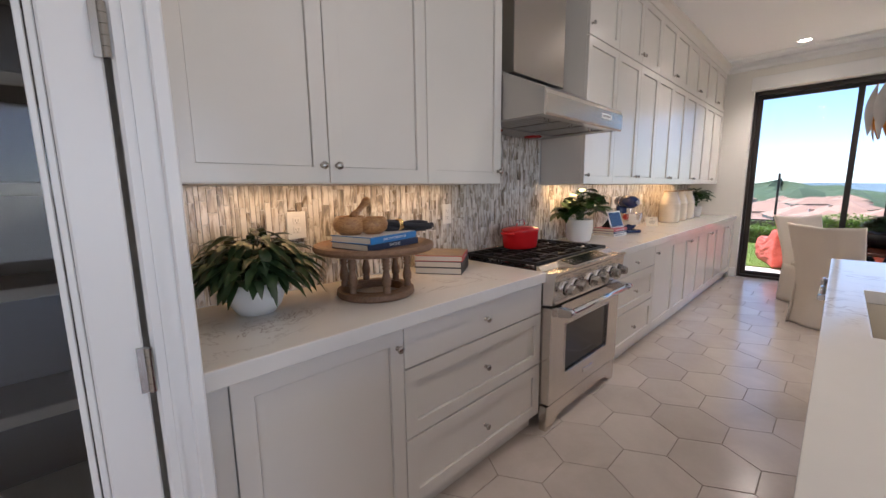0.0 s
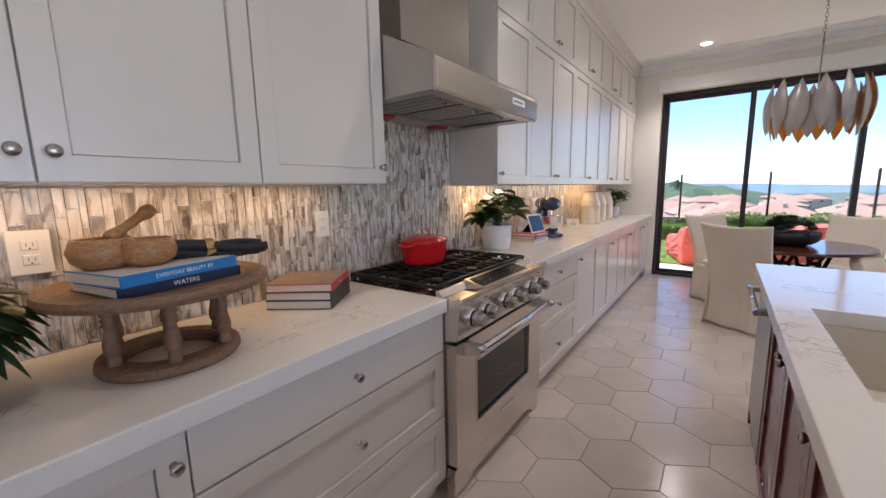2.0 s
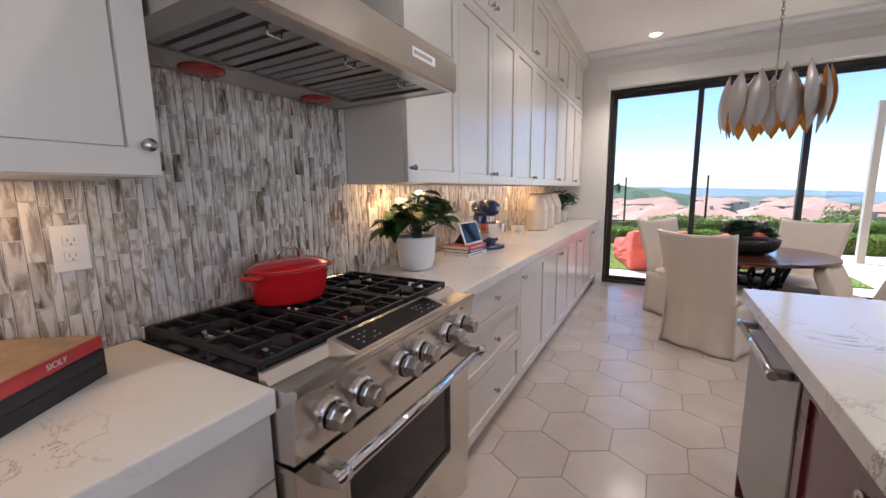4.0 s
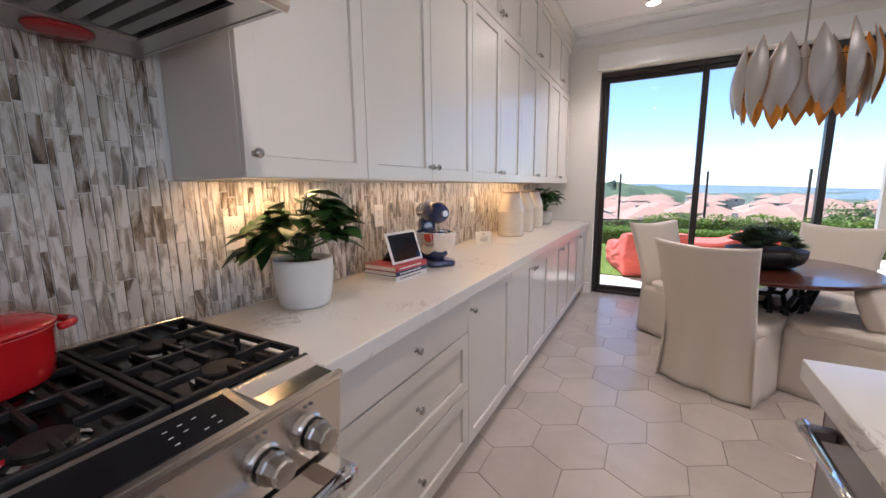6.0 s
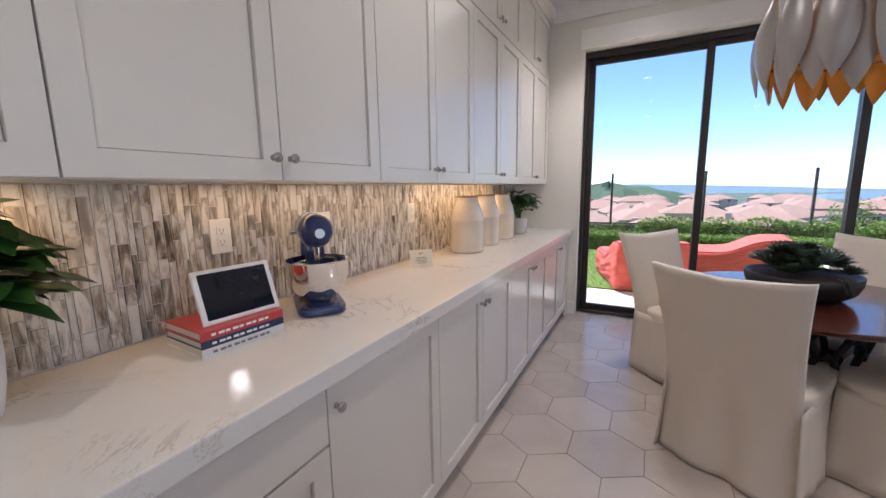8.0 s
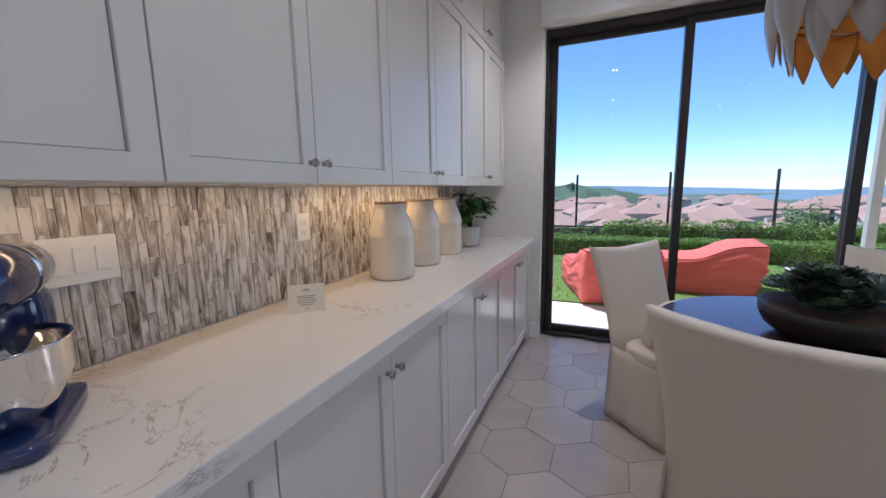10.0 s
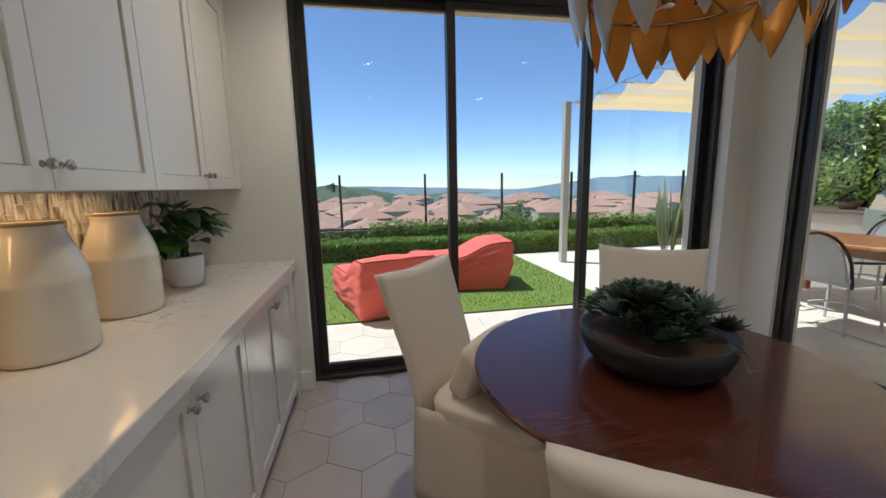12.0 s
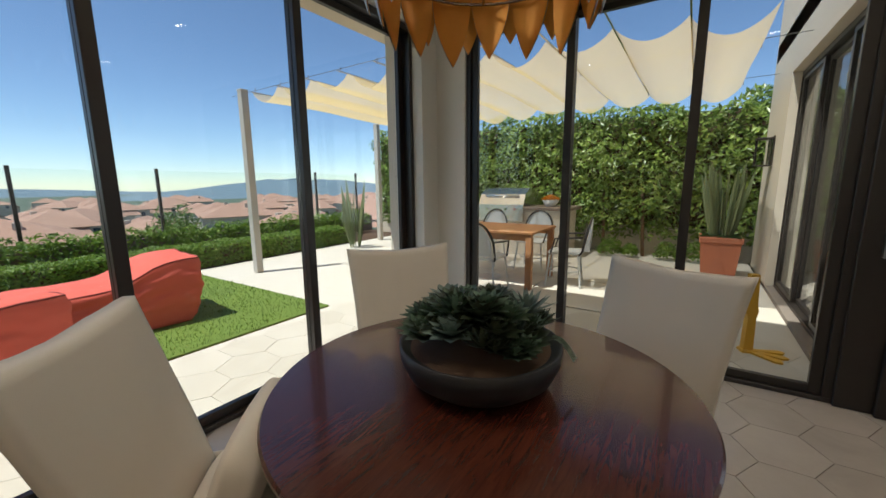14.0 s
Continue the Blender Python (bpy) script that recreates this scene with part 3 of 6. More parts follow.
def upper(x0, x1, splits, knobs, label):
    """One upper unit: low doors and a row of small doors above."""
    u = thing("upper_cabinet", ((x0 + x1) / 2, 1.55, UB), 0, label, "cabinet", "upper cabinets")
    b = bmesh.new()
    box(b, x0 + 0.001, x1 - 0.001, UY + 0.021, NW - 0.012, UB, UT)
    part("body", b, PAINT, u)
    ed = [x0, *splits, x1]
    for (a, c), k in zip(zip(ed, ed[1:]), knobs):
        d = shaker(a, c, UB, US, UY, u)
        kx = a + 0.03 if k < 0 else c - 0.03
        knob(kx, UY, UB + 0.066, d)
        d = shaker(a, c, US + 0.003, UT, UY, u, "top_door")
        knob(kx, UY, US + 0.075, d)
    return u


upper(0.19, 1.16, (0.675,), (1, -1), "white shaker upper cabinet pair with round nickel knobs")
upper(1.16, 1.70, (), (1,), "single white shaker upper cabinet beside the hood")
upper(2.68, 3.188, (), (-1,), "narrow white shaker upper cabinet next to the hood")
for a, m_, c in ((3.188, 3.679, 4.153), (4.153, 4.624, 5.096), (5.096, 5.566, 6.037), (6.037, 6.51, 6.985)):
    upper(a, c, (m_,), (1, -1), "white shaker upper cabinet pair with round nickel knobs")
b = bmesh.new()
for x0, x1 in ((0.152, 1.70), (2.68, EW - 0.003)):
    prism([(UY - 0.06, CH - 0.002), (UY - 0.055, CH - 0.03), (UY - 0.02, CH - 0.06), (UY - 0.004, UT + 0.002), (UY + 0.03, UT + 0.002), (UY + 0.03, CH - 0.002)], "x", x0, x1, b)
setting("cabinet_crown", b, PAINT, "white crown moulding above the upper cabinets", "moulding")
setting("cabinet_filler", bx(6.987, EW - 0.003, UY + 0.012, NW - 0.012, UB, UT, bevel=0.001), PAINT, "white filler strip between cabinets and wall", "filler")
setting("end_filler", bx(0.151, 0.189, UY + 0.006, NW - 0.012, UB, UT, bevel=0.001), PAINT, "white filler strip beside the door casing", "filler")

LY, LT, KICK = 1.10, 0.858, 0.10


def lower(x0, x1, label):
    u = thing("base_cabinet", ((x0 + x1) / 2, 1.4, 0), 0, label, "cabinet", "base cabinets")
    b = bmesh.new()
    box(b, x0 + 0.001, x1 - 0.001, LY + 0.021, NW - 0.012, KICK, LT)
    part("body", b, PAINT, u)
    part("toe_kick", bx(x0 + 0.001, x1 - 0.001, LY + 0.06, LY + 0.08, 0.0, KICK), PAINT, u)
    return u


def drawers(x0, x1, knob_each=1):
    u = lower(x0, x1, "white base cabinet with three drawers and nickel knobs")
    for z0, z1, flat in ((0.69, LT, True), (0.40, 0.687, False), (KICK, 0.397, False)):
        d = shaker(x0, x1, z0, z1, LY, u, "drawer", flat=flat)
        knob((x0 + x1) / 2, LY, (z0 + z1) / 2 if flat else (z0 + z1) / 2, d)


def doors(x0, x1, splits, knobs):
    u = lower(x0, x1, "white shaker base cabinet with round nickel knobs")
    ed = [x0, *splits, x1]
    for (a, c), k in zip(zip(ed, ed[1:]), knobs):
        d = shaker(a, c, KICK, LT, LY, u)
        knob(a + 0.03 if k < 0 else c - 0.03, LY, 0.786, d)


doors(0.215, 0.797, (), (1,))
drawers(0.797, 1.739)
drawers(2.658, 3.55)
doors(3.55, 4.153, (), (-1,))
doors(4.153, 5.082, (4.62,), (1, -1))
doors(5.082, 6.0, (5.54,), (1, -1))
doors(6.0, 6.93, (6.465,), (1, -1))
b = bx(6.932, EW - 0.003, LY + 0.008, LY + 0.03, 0, LT)
setting("base_filler", b, PAINT, "white filler at the end of the base cabinets", "filler")
setting("base_filler_2", bx(0.151, 0.213, LY + 0.008, LY + 0.03, 0, LT), PAINT, "white filler beside the door casing", "filler")

for x0, x1 in ((0.153, 1.740), (2.656, EW - 0.004)):
    w = thing("worktop", ((x0 + x1) / 2, 1.4, LT), 0, "polished white quartz worktop with faint brown veins", "worktop", "worktops")
    part("slab", bx(x0, x1, 1.078, NW - 0.011, LT + 0.002, 0.915, bevel=0.004, seg=2), QUARTZ, w)

# backsplash bed; its glass sticks are laid at the end of the file
b = bmesh.new()
box(b, 0.152, EW - 0.002, NW - 0.0045, NW - 0.001, 0.90, UB + 0.02)
box(b, 1.70, 2.70, NW - 0.0045, NW - 0.001, UB + 0.02, 2.2)
splash = setting("backsplash", b, GROUT, "grey and cream glass stick tile backsplash", "backsplash")


# ---- range and hood ----
R0, R1 = 1.744, 2.652
rng = thing("range", ((R0 + R1) / 2, 1.4, 0), 0, "stainless steel gas range with six burners and oven", "range")
part("body", bx(R0, R1, 1.115, NW - 0.012, 0.12, 0.90, bevel=0.003), DSTEEL, rng)
b = bmesh.new()
prism([(R0, 0.0), (R0, 0.145), (R1, 0.145), (R1, 0.0), (R1 - 0.06, 0.0), (R1 - 0.15, 0.055), (R0 + 0.15, 0.055), (R0 + 0.06, 0.0)], "y", 1.055, 1.10, b)
part("kick_panel", b, STEEL, rng)
b = bmesh.new()
dx0, dx1, dz0, dz1, dy = R0 + 0.004, R1 - 0.004, 0.16, 0.715, 1.045
wx0, wx1, wz0, wz1 = R0 + 0.17, R1 - 0.17, 0.30, 0.59
for a in ((dx0, wx0, dz0, dz1), (wx1, dx1, dz0, dz1), (wx0, wx1, dz0, wz0), (wx0, wx1, wz1, dz1)):
    box(b, a[0], a[1], dy, 1.113, a[2], a[3])
od = part("oven_door", b, STEEL, rng)
part("oven_window", bx(wx0 - 0.002, wx1 + 0.002, dy + 0.012, dy + 0.02, wz0 - 0.002, wz1 + 0.002), GLASSDARK, od, "dark oven glass")
b = bmesh.new()
for x0, x1, z0, z1 in ((wx0 - 0.012, wx0, wz0 - 0.012, wz1 + 0.012), (wx1, wx1 + 0.012, wz0 - 0.012, wz1 + 0.012), (wx0, wx1, wz0 - 0.012, wz0), (wx0, wx1, wz1, wz1 + 0.012)):
    box(b, x0, x1, dy - 0.003, dy + 0.01, z0, z1, bevel=0.002)
part("window_trim", b, STEEL, od)
part("badge", bx(2.15, 2.29, dy - 0.004, dy, 0.215, 0.24, bevel=0.002), CHROME, od)
b = tube((R0 + 0.05, 0.962, 0.70), (R1 - 0.05, 0.962, 0.70), 0.017, n=20)
part("handle", b, CHROME, rng, "round polished oven handle", smooth=True)
for x in (R0 + 0.06, R1 - 0.06):
    part("handle_bracket", prism([(0.948, 0.684), (0.948, 0.716), (dy, 0.722), (dy, 0.665)], "x", x - 0.022, x + 0.022), STEEL, rng)
    part("handle_cap", tube((x - 0.02, 0.962, 0.70), (x + 0.02, 0.962, 0.70), 0.0205, n=20), CHROME, rng, smooth=True)
# landing ledge: a shallow trough behind a raised front lip
part("control_panel", prism([(1.14, 0.728), (1.040, 0.735), (1.032, 0.80), (1.024, 0.895), (1.015, 0.905), (1.015, 0.919), (1.028, 0.921), (1.050, 0.909), (1.105, 0.912), (1.128, 0.936), (1.14, 0.938)], "x", R0, R1), STEEL, rng)
RC = (R0 + R1) / 2
b = bmesh.new()
lo_ = [b.verts.new(c) for c in ((RC - 0.285, 1.030, 0.905), (RC + 0.285, 1.030, 0.905), (RC + 0.285, 1.134, 0.905), (RC - 0.285, 1.134, 0.905))]
hi_ = [b.verts.new(c) for c in ((RC - 0.245, 1.026, 0.922), (RC + 0.245, 1.026, 0.922), (RC + 0.245, 1.136, 0.945), (RC - 0.245, 1.136, 0.945))]
b.faces.new(hi_)
b.faces.new(lo_[::-1])
for k in range(4):
    n = (k + 1) % 4
    b.faces.new((lo_[k], lo_[n], hi_[n], hi_[k]))
bmesh.ops.recalc_face_normals(b, faces=b.faces)
part("control_wedge", b, STEEL, rng)
# black touch strip let into the wedge
tilt = pose(RC, 1.081, 0.9336, 11.8)
b = bx(-0.228, 0.228, -0.043, 0.043, -0.004, 0.002, bevel=0.001)
b.transform(tilt)
ts = part("touch_panel", b, BLACK, rng, "black glass touch control strip")
for sx in (-0.15, 0.15):
    for i in range(4):
        for j in range(3):
            if (i * 3 + j) % 4 != 3:
                b = bx(sx - 0.045 + i * 0.024, sx - 0.045 + i * 0.024 + 0.008, -0.026 + j * 0.02, -0.024 + j * 0.02, 0.0021, 0.0025)
                b.transform(tilt)
                part("touch_mark", b, INK, ts)
# six knobs on the face
for x in (R0 + 0.10, R0 + 0.215, RC - 0.055, RC + 0.055, R1 - 0.215, R1 - 0.10):
    m = Matrix.Translation((x, 1.031, 0.815)) @ Matrix.Rotation(radians(92), 4, "X")
    b = lathe([(0, 0.0), (0.041, 0.0), (0.041, 0.008), (0.036, 0.012), (0.036, 0.016), (0, 0.016)], 32)
    b.transform(m)
    k = part("knob_ring", b, STEEL, rng)
    b = lathe([(0.0345, 0.0155), (0.0345, 0.022), (0, 0.022)], 32)
    b.transform(m)
    part("knob_gasket", b, BLACK, k)
    b = lathe([(0.034, 0.0215), (0.034, 0.034), (0.029, 0.037), (0.027, 0.062), (0.024, 0.067), (0, 0.068)], 9)
    b.transform(m)
    part("control_knob", b, NICKEL, k, "faceted satin metal knob")
    for o in (-0.012, 0.004):
        part("burner_mark", bx(x + o, x + o + 0.007, 1.0225, 1.0262, 0.876, 0.882), INKD, rng)
part("cooktop", bx(R0 + 0.004, R1 - 0.004, 1.142, NW - 0.03, 0.902, 0.916, bevel=0.003), BLACK, rng, "black enamel cooktop pan")
part("back_guard", bx(R0 + 0.004, R1 - 0.004, NW - 0.045, NW - 0.014, 0.90, 0.955, bevel=0.003), STEEL, rng)
for gx in range(3):
    x0 = R0 + 0.012 + gx * 0.298
    x1 = x0 + 0.292
    for gy in (1.25, 1.53):
        cx = (x0 + x1) / 2
        bn = part("burner", lathe([(0.062, 0.0), (0.060, 0.012), (0.050, 0.016), (0, 0.016)], 24, (cx, gy, 0.916)), CHROME, rng)
        part("burner_cap", lathe([(0.044, 0.016), (0.045, 0.024), (0.040, 0.028), (0, 0.029)], 24, (cx, gy, 0.916)), IRON, bn)
    b = bmesh.new()
    z0, z1 = 0.938, 0.954
    for y in (1.15, 1.39, 1.655):
        box(b, x0, x1, y, y + 0.014, z0, z1, bevel=0.002)
    for x in (x0, x1 - 0.014):
        box(b, x, x + 0.014, 1.164, 1.655, z0, z1, bevel=0.002)
    for y0, y1 in ((1.164, 1.215), (1.29, 1.39), (1.404, 1.49), (1.565, 1.655)):
        for dxk in (-0.07, 0.0, 0.07):
            box(b, cx + dxk - 0.005, cx + dxk + 0.005, y0, y1, z0 + 0.001, z1 + 0.003, bevel=0.0015)
    for y in (1.245, 1.525):
        box(b, x0 + 0.014, cx - 0.04, y, y + 0.011, z0 + 0.001, z1 + 0.003, bevel=0.0015)
        box(b, cx + 0.04, x1 - 0.014, y, y + 0.011, z0 + 0.001, z1 + 0.003, bevel=0.0015)
    for x in (x0 + 0.007, x1 - 0.007):
        for y in (1.157, 1.397, 1.662):
            cyl(b, (x, y, 0.916), (x, y, z0 + 0.002), 0.008, n=8)
    part("grate", b, IRON, rng, "black cast iron grate")

H0, H1 = 1.704, 2.627
hood = thing("range_hood", ((H0 + H1) / 2, 1.4, 1.70), 0, "stainless steel chimney range hood on the tiled wall", "range hood")
b = bmesh.new()
sk = 0.012
prism([(NW - 0.012, 1.72), (NW - 0.012, 2.02), (1.46, 2.02), (1.095, 1.845), (1.095, 1.72), (1.11, 1.72), (1.11, 1.83), (1.46, 2.0), (NW - 0.03, 2.0), (NW - 0.03, 1.72)], "x", H0 + sk, H1 - sk, b)
for x in (H0, H1 - sk):
    prism([(NW - 0.012, 1.72), (NW - 0.012, 2.02), (1.46, 2.02), (1.095, 1.845), (1.095, 1.72)], "x", x, x + sk, b)
part("canopy", b, SHADED_STEEL, hood)
b = bmesh.new()
prism([(1.080, 1.725), (1.078, 1.815), (1.090, 1.838), (1.096, 1.838), (1.096, 1.715), (1.088, 1.715)], "x", H0 - 0.0, H1 + 0.0, b)
fr = part("front_band", b, STEEL, hood)
part("badge", bx(2.32, 2.46, 1.0760, 1.0795, 1.765, 1.795, bevel=0.001), INK, fr, "small white maker badge")
b = bmesh.new()
for x in np.linspace(2.33, 2.43, 9):
    box(b, x, x + 0.007, 1.0750, 1.0760, 1.774, 1.786)
part("badge_mark", b, INKD, fr)
# underside: rim, two lamps, baffle filters
b = bmesh.new()
box(b, H0 + 0.012, H1 - 0.012, 1.10, 1.16, 1.722, 1.73)
box(b, H0 + 0.012, H1 - 0.012, 1.56, NW - 0.03, 1.722, 1.73)
box(b, H0 + 0.012, H0 + 0.07, 1.16, 1.56, 1.722, 1.73)
box(b, H1 - 0.07, H1 - 0.012, 1.16, 1.56, 1.722, 1.73)
part("under_rim", b, SHADED_STEEL, hood)
for k in range(3):
    x0 = H0 + 0.070 + k * 0.262
    b = bmesh.new()
    box(b, x0, x0 + 0.262, 1.161, 1.172, 1.727, 1.75)
    box(b, x0, x0 + 0.262, 1.548, 1.559, 1.727, 1.75)
    box(b, x0, x0 + 0.004, 1.172, 1.548, 1.727, 1.75)
    box(b, x0 + 0.258, x0 + 0.262, 1.172, 1.548, 1.727, 1.75)
    fl = part("baffle_filter", b, DSTEEL, hood, "polished steel baffle filter")
    for j in range(5):
        x = x0 + 0.006 + j * 0.051
        part("slat", prism([(x, 1.747), (x + 0.004, 1.733), (x + 0.033, 1.730), (x + 0.038, 1.747), (x + 0.035, 1.749), (x + 0.031, 1.734), (x + 0.006, 1.736), (x + 0.003, 1.749)], "y", 1.173, 1.547), DSTEEL, fl)
    # black sheet added behind the slats to give their gaps dark shade
    part("filter_gap_shade", bx(x0, x0 + 0.262, 1.165, 1.555, 1.752, 1.756), BLACK, fl)
    part("filter_pull", bent([(x0 + 0.11, 1.20, 1.73), (x0 + 0.11, 1.20, 1.712), (x0 + 0.15, 1.20, 1.712), (x0 + 0.15, 1.20, 1.73)], 0.003), CHROME, fl, smooth=True)
for x in (1.97, 2.43):
    part("hood_lamp", lathe([(0.0, -0.008), (0.052, -0.007), (0.064, 0.0), (0.064, 0.006), (0, 0.006)], 28, (x, 1.625, 1.716)), REDLENS, hood, "round red-tinted hood lamp", smooth=True)
part("chimney", bx(1.90, 2.47, 1.42, NW - 0.012, 2.02, CH - 0.004, bevel=0.002), SHADED_STEEL, hood)

# ---- island ----
isl = thing("island", (2.0, -0.55, 0), 0, "dark mahogany kitchen island cabinets with dishwasher", "island")
IX0, IX1, IY = 0.2, 3.205, 0.0
b = bmesh.new()
box(b, IX0 + 0.03, 1.58, -1.05, -0.022, 0.10, 0.860)
box(b, 2.35, IX1 - 0.05, -1.05, -0.022, 0.10, 0.860)
box(b, 1.58, 2.35, -1.05, -0.022, 0.10, 0.64)
box(b, 1.58, 2.35, -0.058, -0.022, 0.64, 0.860)
box(b, 1.58, 2.35, -1.05, -0.53, 0.64, 0.860)
part("body", b, MAHOG, isl)
part("toe_kick", bx(IX0 + 0.06, IX1 - 0.06, -1.0, -0.08, 0.0, 0.10), MAHOG, isl)


def island_front(x0, x1, kx):
    y0, y1, r, z0, z1 = -0.021, -0.001, 0.058, 0.105, 0.857
    x0, x1 = x0 + 0.002, x1 - 0.002
    b = frame_ring(x0, x1, z0, z1, r, y0, y1)
    d = part("door", b, MAHOG, isl)
    part("panel", bx(x0 + r - 0.002, x1 - r + 0.002, y0 + 0.002, y0 + 0.011, z0 + r - 0.002, z1 - r + 0.002), MAHOG, d)
    ob = share("knob", KNOB_ME, d, WM[d].inverted() @ pose(kx, -0.001, 0.785, 0, 0, 180))
    ob["label"] = "satin nickel round knob"


for x0, x1, s in ((0.25, 0.72, 1), (0.72, 1.19, -1), (1.19, 1.65, 1), (1.65, 2.10, 1), (2.10, 2.55, -1)):
    island_front(x0, x1, x1 - 0.03 if s > 0 else x0 + 0.03)
dw = part("dishwasher_door", bx(2.553, 3.155, -0.022, 0.004, 0.12, 0.856, bevel=0.004), DSTEEL, isl, "stainless dishwasher front")
part("dishwasher_handle", tube((2.60, 0.052, 0.80), (3.11, 0.052, 0.80), 0.0125, n=18), CHROME, dw, "round polished bar handle", smooth=True)
for x in (2.62, 3.09):
    part("handle_bracket", bx(x - 0.014, x + 0.014, 0.004, 0.055, 0.787, 0.813, bevel=0.004), DSTEEL, dw)
for x in (2.607, 3.103):
    part("handle_cap", tube((x - 0.012, 0.052, 0.80), (x + 0.012, 0.052, 0.80), 0.0145, n=16), CHROME, dw)
part("end_panel", bx(3.157, 3.176, -1.05, 0.0, 0.0, 0.859, bevel=0.002), MAHOG, isl)
iw = thing("island_worktop", (1.7, -0.55, 0.873), 0, "polished white quartz island top around the sink", "worktop")
SX0, SX1, SY0, SY1 = 1.60, 2.33, -0.50, -0.075
b = bmesh.new()
loops = []
for z in (0.862, 0.915):
    loops.append([[b.verts.new((x, y, z)) for x, y in ((x0, y0), (x1, y0), (x1, y1), (x0, y1))] for x0, x1, y0, y1 in ((IX0, 3.235, -1.12, 0.035), (SX0, SX1, SY0, SY1))])
for k in range(4):
    n = (k + 1) % 4
    for out, inn in loops:
        b.faces.new((out[k], out[n], inn[n], inn[k]))
    for lo_, hi_ in zip(*loops):
        b.faces.new((lo_[k], lo_[n], hi_[n], hi_[k]))
bmesh.ops.recalc_face_normals(b, faces=b.faces)
bmesh.ops.bevel(b, geom=b.edges[:], offset=0.003, segments=2, affect="EDGES", profile=0.5)
part("slab", b, QUARTZ, iw)
snk = thing("sink", ((SX0 + SX1) / 2, -0.29, 0.68), 0, "white undermount sink in the island top", "sink")
b = bmesh.new()
t_ = 0.012
box(b, SX0 - t_, SX1 + t_, SY0 - t_, SY0, 0.66, 0.861)
box(b, SX0 - t_, SX1 + t_, SY1, SY1 + t_, 0.66, 0.861)
box(b, SX0 - t_, SX0, SY0, SY1, 0.66, 0.861)
box(b, SX1, SX1 + t_, SY0, SY1, 0.66, 0.861)
box(b, SX0 - t_, SX1 + t_, SY0 - t_, SY1 + t_, 0.648, 0.66)
part("basin", b, CERAMIC, snk)
part("drain", lathe([(0.045, 0.0), (0.042, 0.003), (0.012, 0.001), (0, 0.001)], 24, (1.96, -0.29, 0.661)), CHROME, snk, smooth=True)

# ---- ceiling lights ----
# first one is seen; the other seven are unseen, added to brighten the rooms
for x, y in ((6.42, 0.515), (4.4, 0.515), (2.4, 0.515), (0.5, 0.515), (2.4, -1.6), (0.5, -1.6), (4.6, -1.6), (-1.5, -0.6)):
    d = thing("downlight", (x, y, CH), 0, "lit recessed round downlight with white trim, in a partly added set", "downlight", "recessed downlights")
    part("trim_ring", lathe([(0.075, -0.001), (0.073, -0.008), (0.058, -0.008), (0.055, -0.001)], 32, (x, y, CH)), TRIM, d)
    part("lens", lathe([(0.055, -0.003), (0, -0.0035)], 24, (x, y, CH)), LAMPGLOW, d, "glowing lens")
    sp = new("downlight_beam", bpy.data.lights.new("downlight_beam", "SPOT"))
    sp.data.energy, sp.data.spot_size = {0.5: 5, 2.4: 17, 4.4: 15, 4.6: 28}.get(x, 32), radians(105 if x < 3 else 128)
    sp.data.spot_blend, sp.data.shadow_soft_size = 0.75, 0.05
    sp.data.color = (1.0, 0.88, 0.72)
    sp.location = (x, y, CH - 0.02)


# ---- dining table, chairs, chandelier ----
TX, TY, TR = 5.52, -0.34, 0.61
tb = thing("dining_table", (TX, TY, 0), 0, "round dark cherry dining table on a black lattice base", "table")
part("tabletop", lathe([(0, 0.725), (TR - 0.05, 0.725), (TR - 0.012, 0.732), (TR, 0.742), (TR, 0.752), (TR - 0.006, 0.76), (0, 0.76)], 96, (TX, TY, 0)), TABLEWOOD, tb)


def lattice(r_low, r_mid, r_high, z0, z1, n, rows):
    """A waisted drum of open six-sided cells."""
    bm = bmesh.new()

    def place(u, v):
        f = v / rows
        r = (r_low * (1 - f) ** 2 + 2 * r_mid * f * (1 - f) + r_high * f * f)
        a = 2 * math.pi * u / n
        return Vector((TX + r * math.cos(a), TY + r * math.sin(a), z0 + (z1 - z0) * f))
    nodes_, seen_ = {}, set()
    for i in range(n):
        for j in range(rows + 1):
            nodes_[i, j] = place(i + (0.16 if (i + j) % 2 else -0.16), j)
    for i in range(n):
        for j in range(rows + 1):
            if j < rows:
                seen_.add(((i, j), (i, j + 1)))
            if (i + j) % 2:
                seen_.add(((i, j), ((i + 1) % n, j)))
    for a, c in sorted(seen_):
        cyl(bm, nodes_[a], nodes_[c], 0.016, n=8)
    return bm


part("lattice_base", lattice(0.33, 0.17, 0.33, 0.03, 0.72, 16, 7), IRON, tb, "black metal honeycomb lattice drum", smooth=True)
part("foot_ring", lathe([(0.30, 0.0), (0.36, 0.0), (0.36, 0.03), (0.30, 0.03), (0.30, 0.0)], 48, (TX, TY, 0)), IRON, tb)


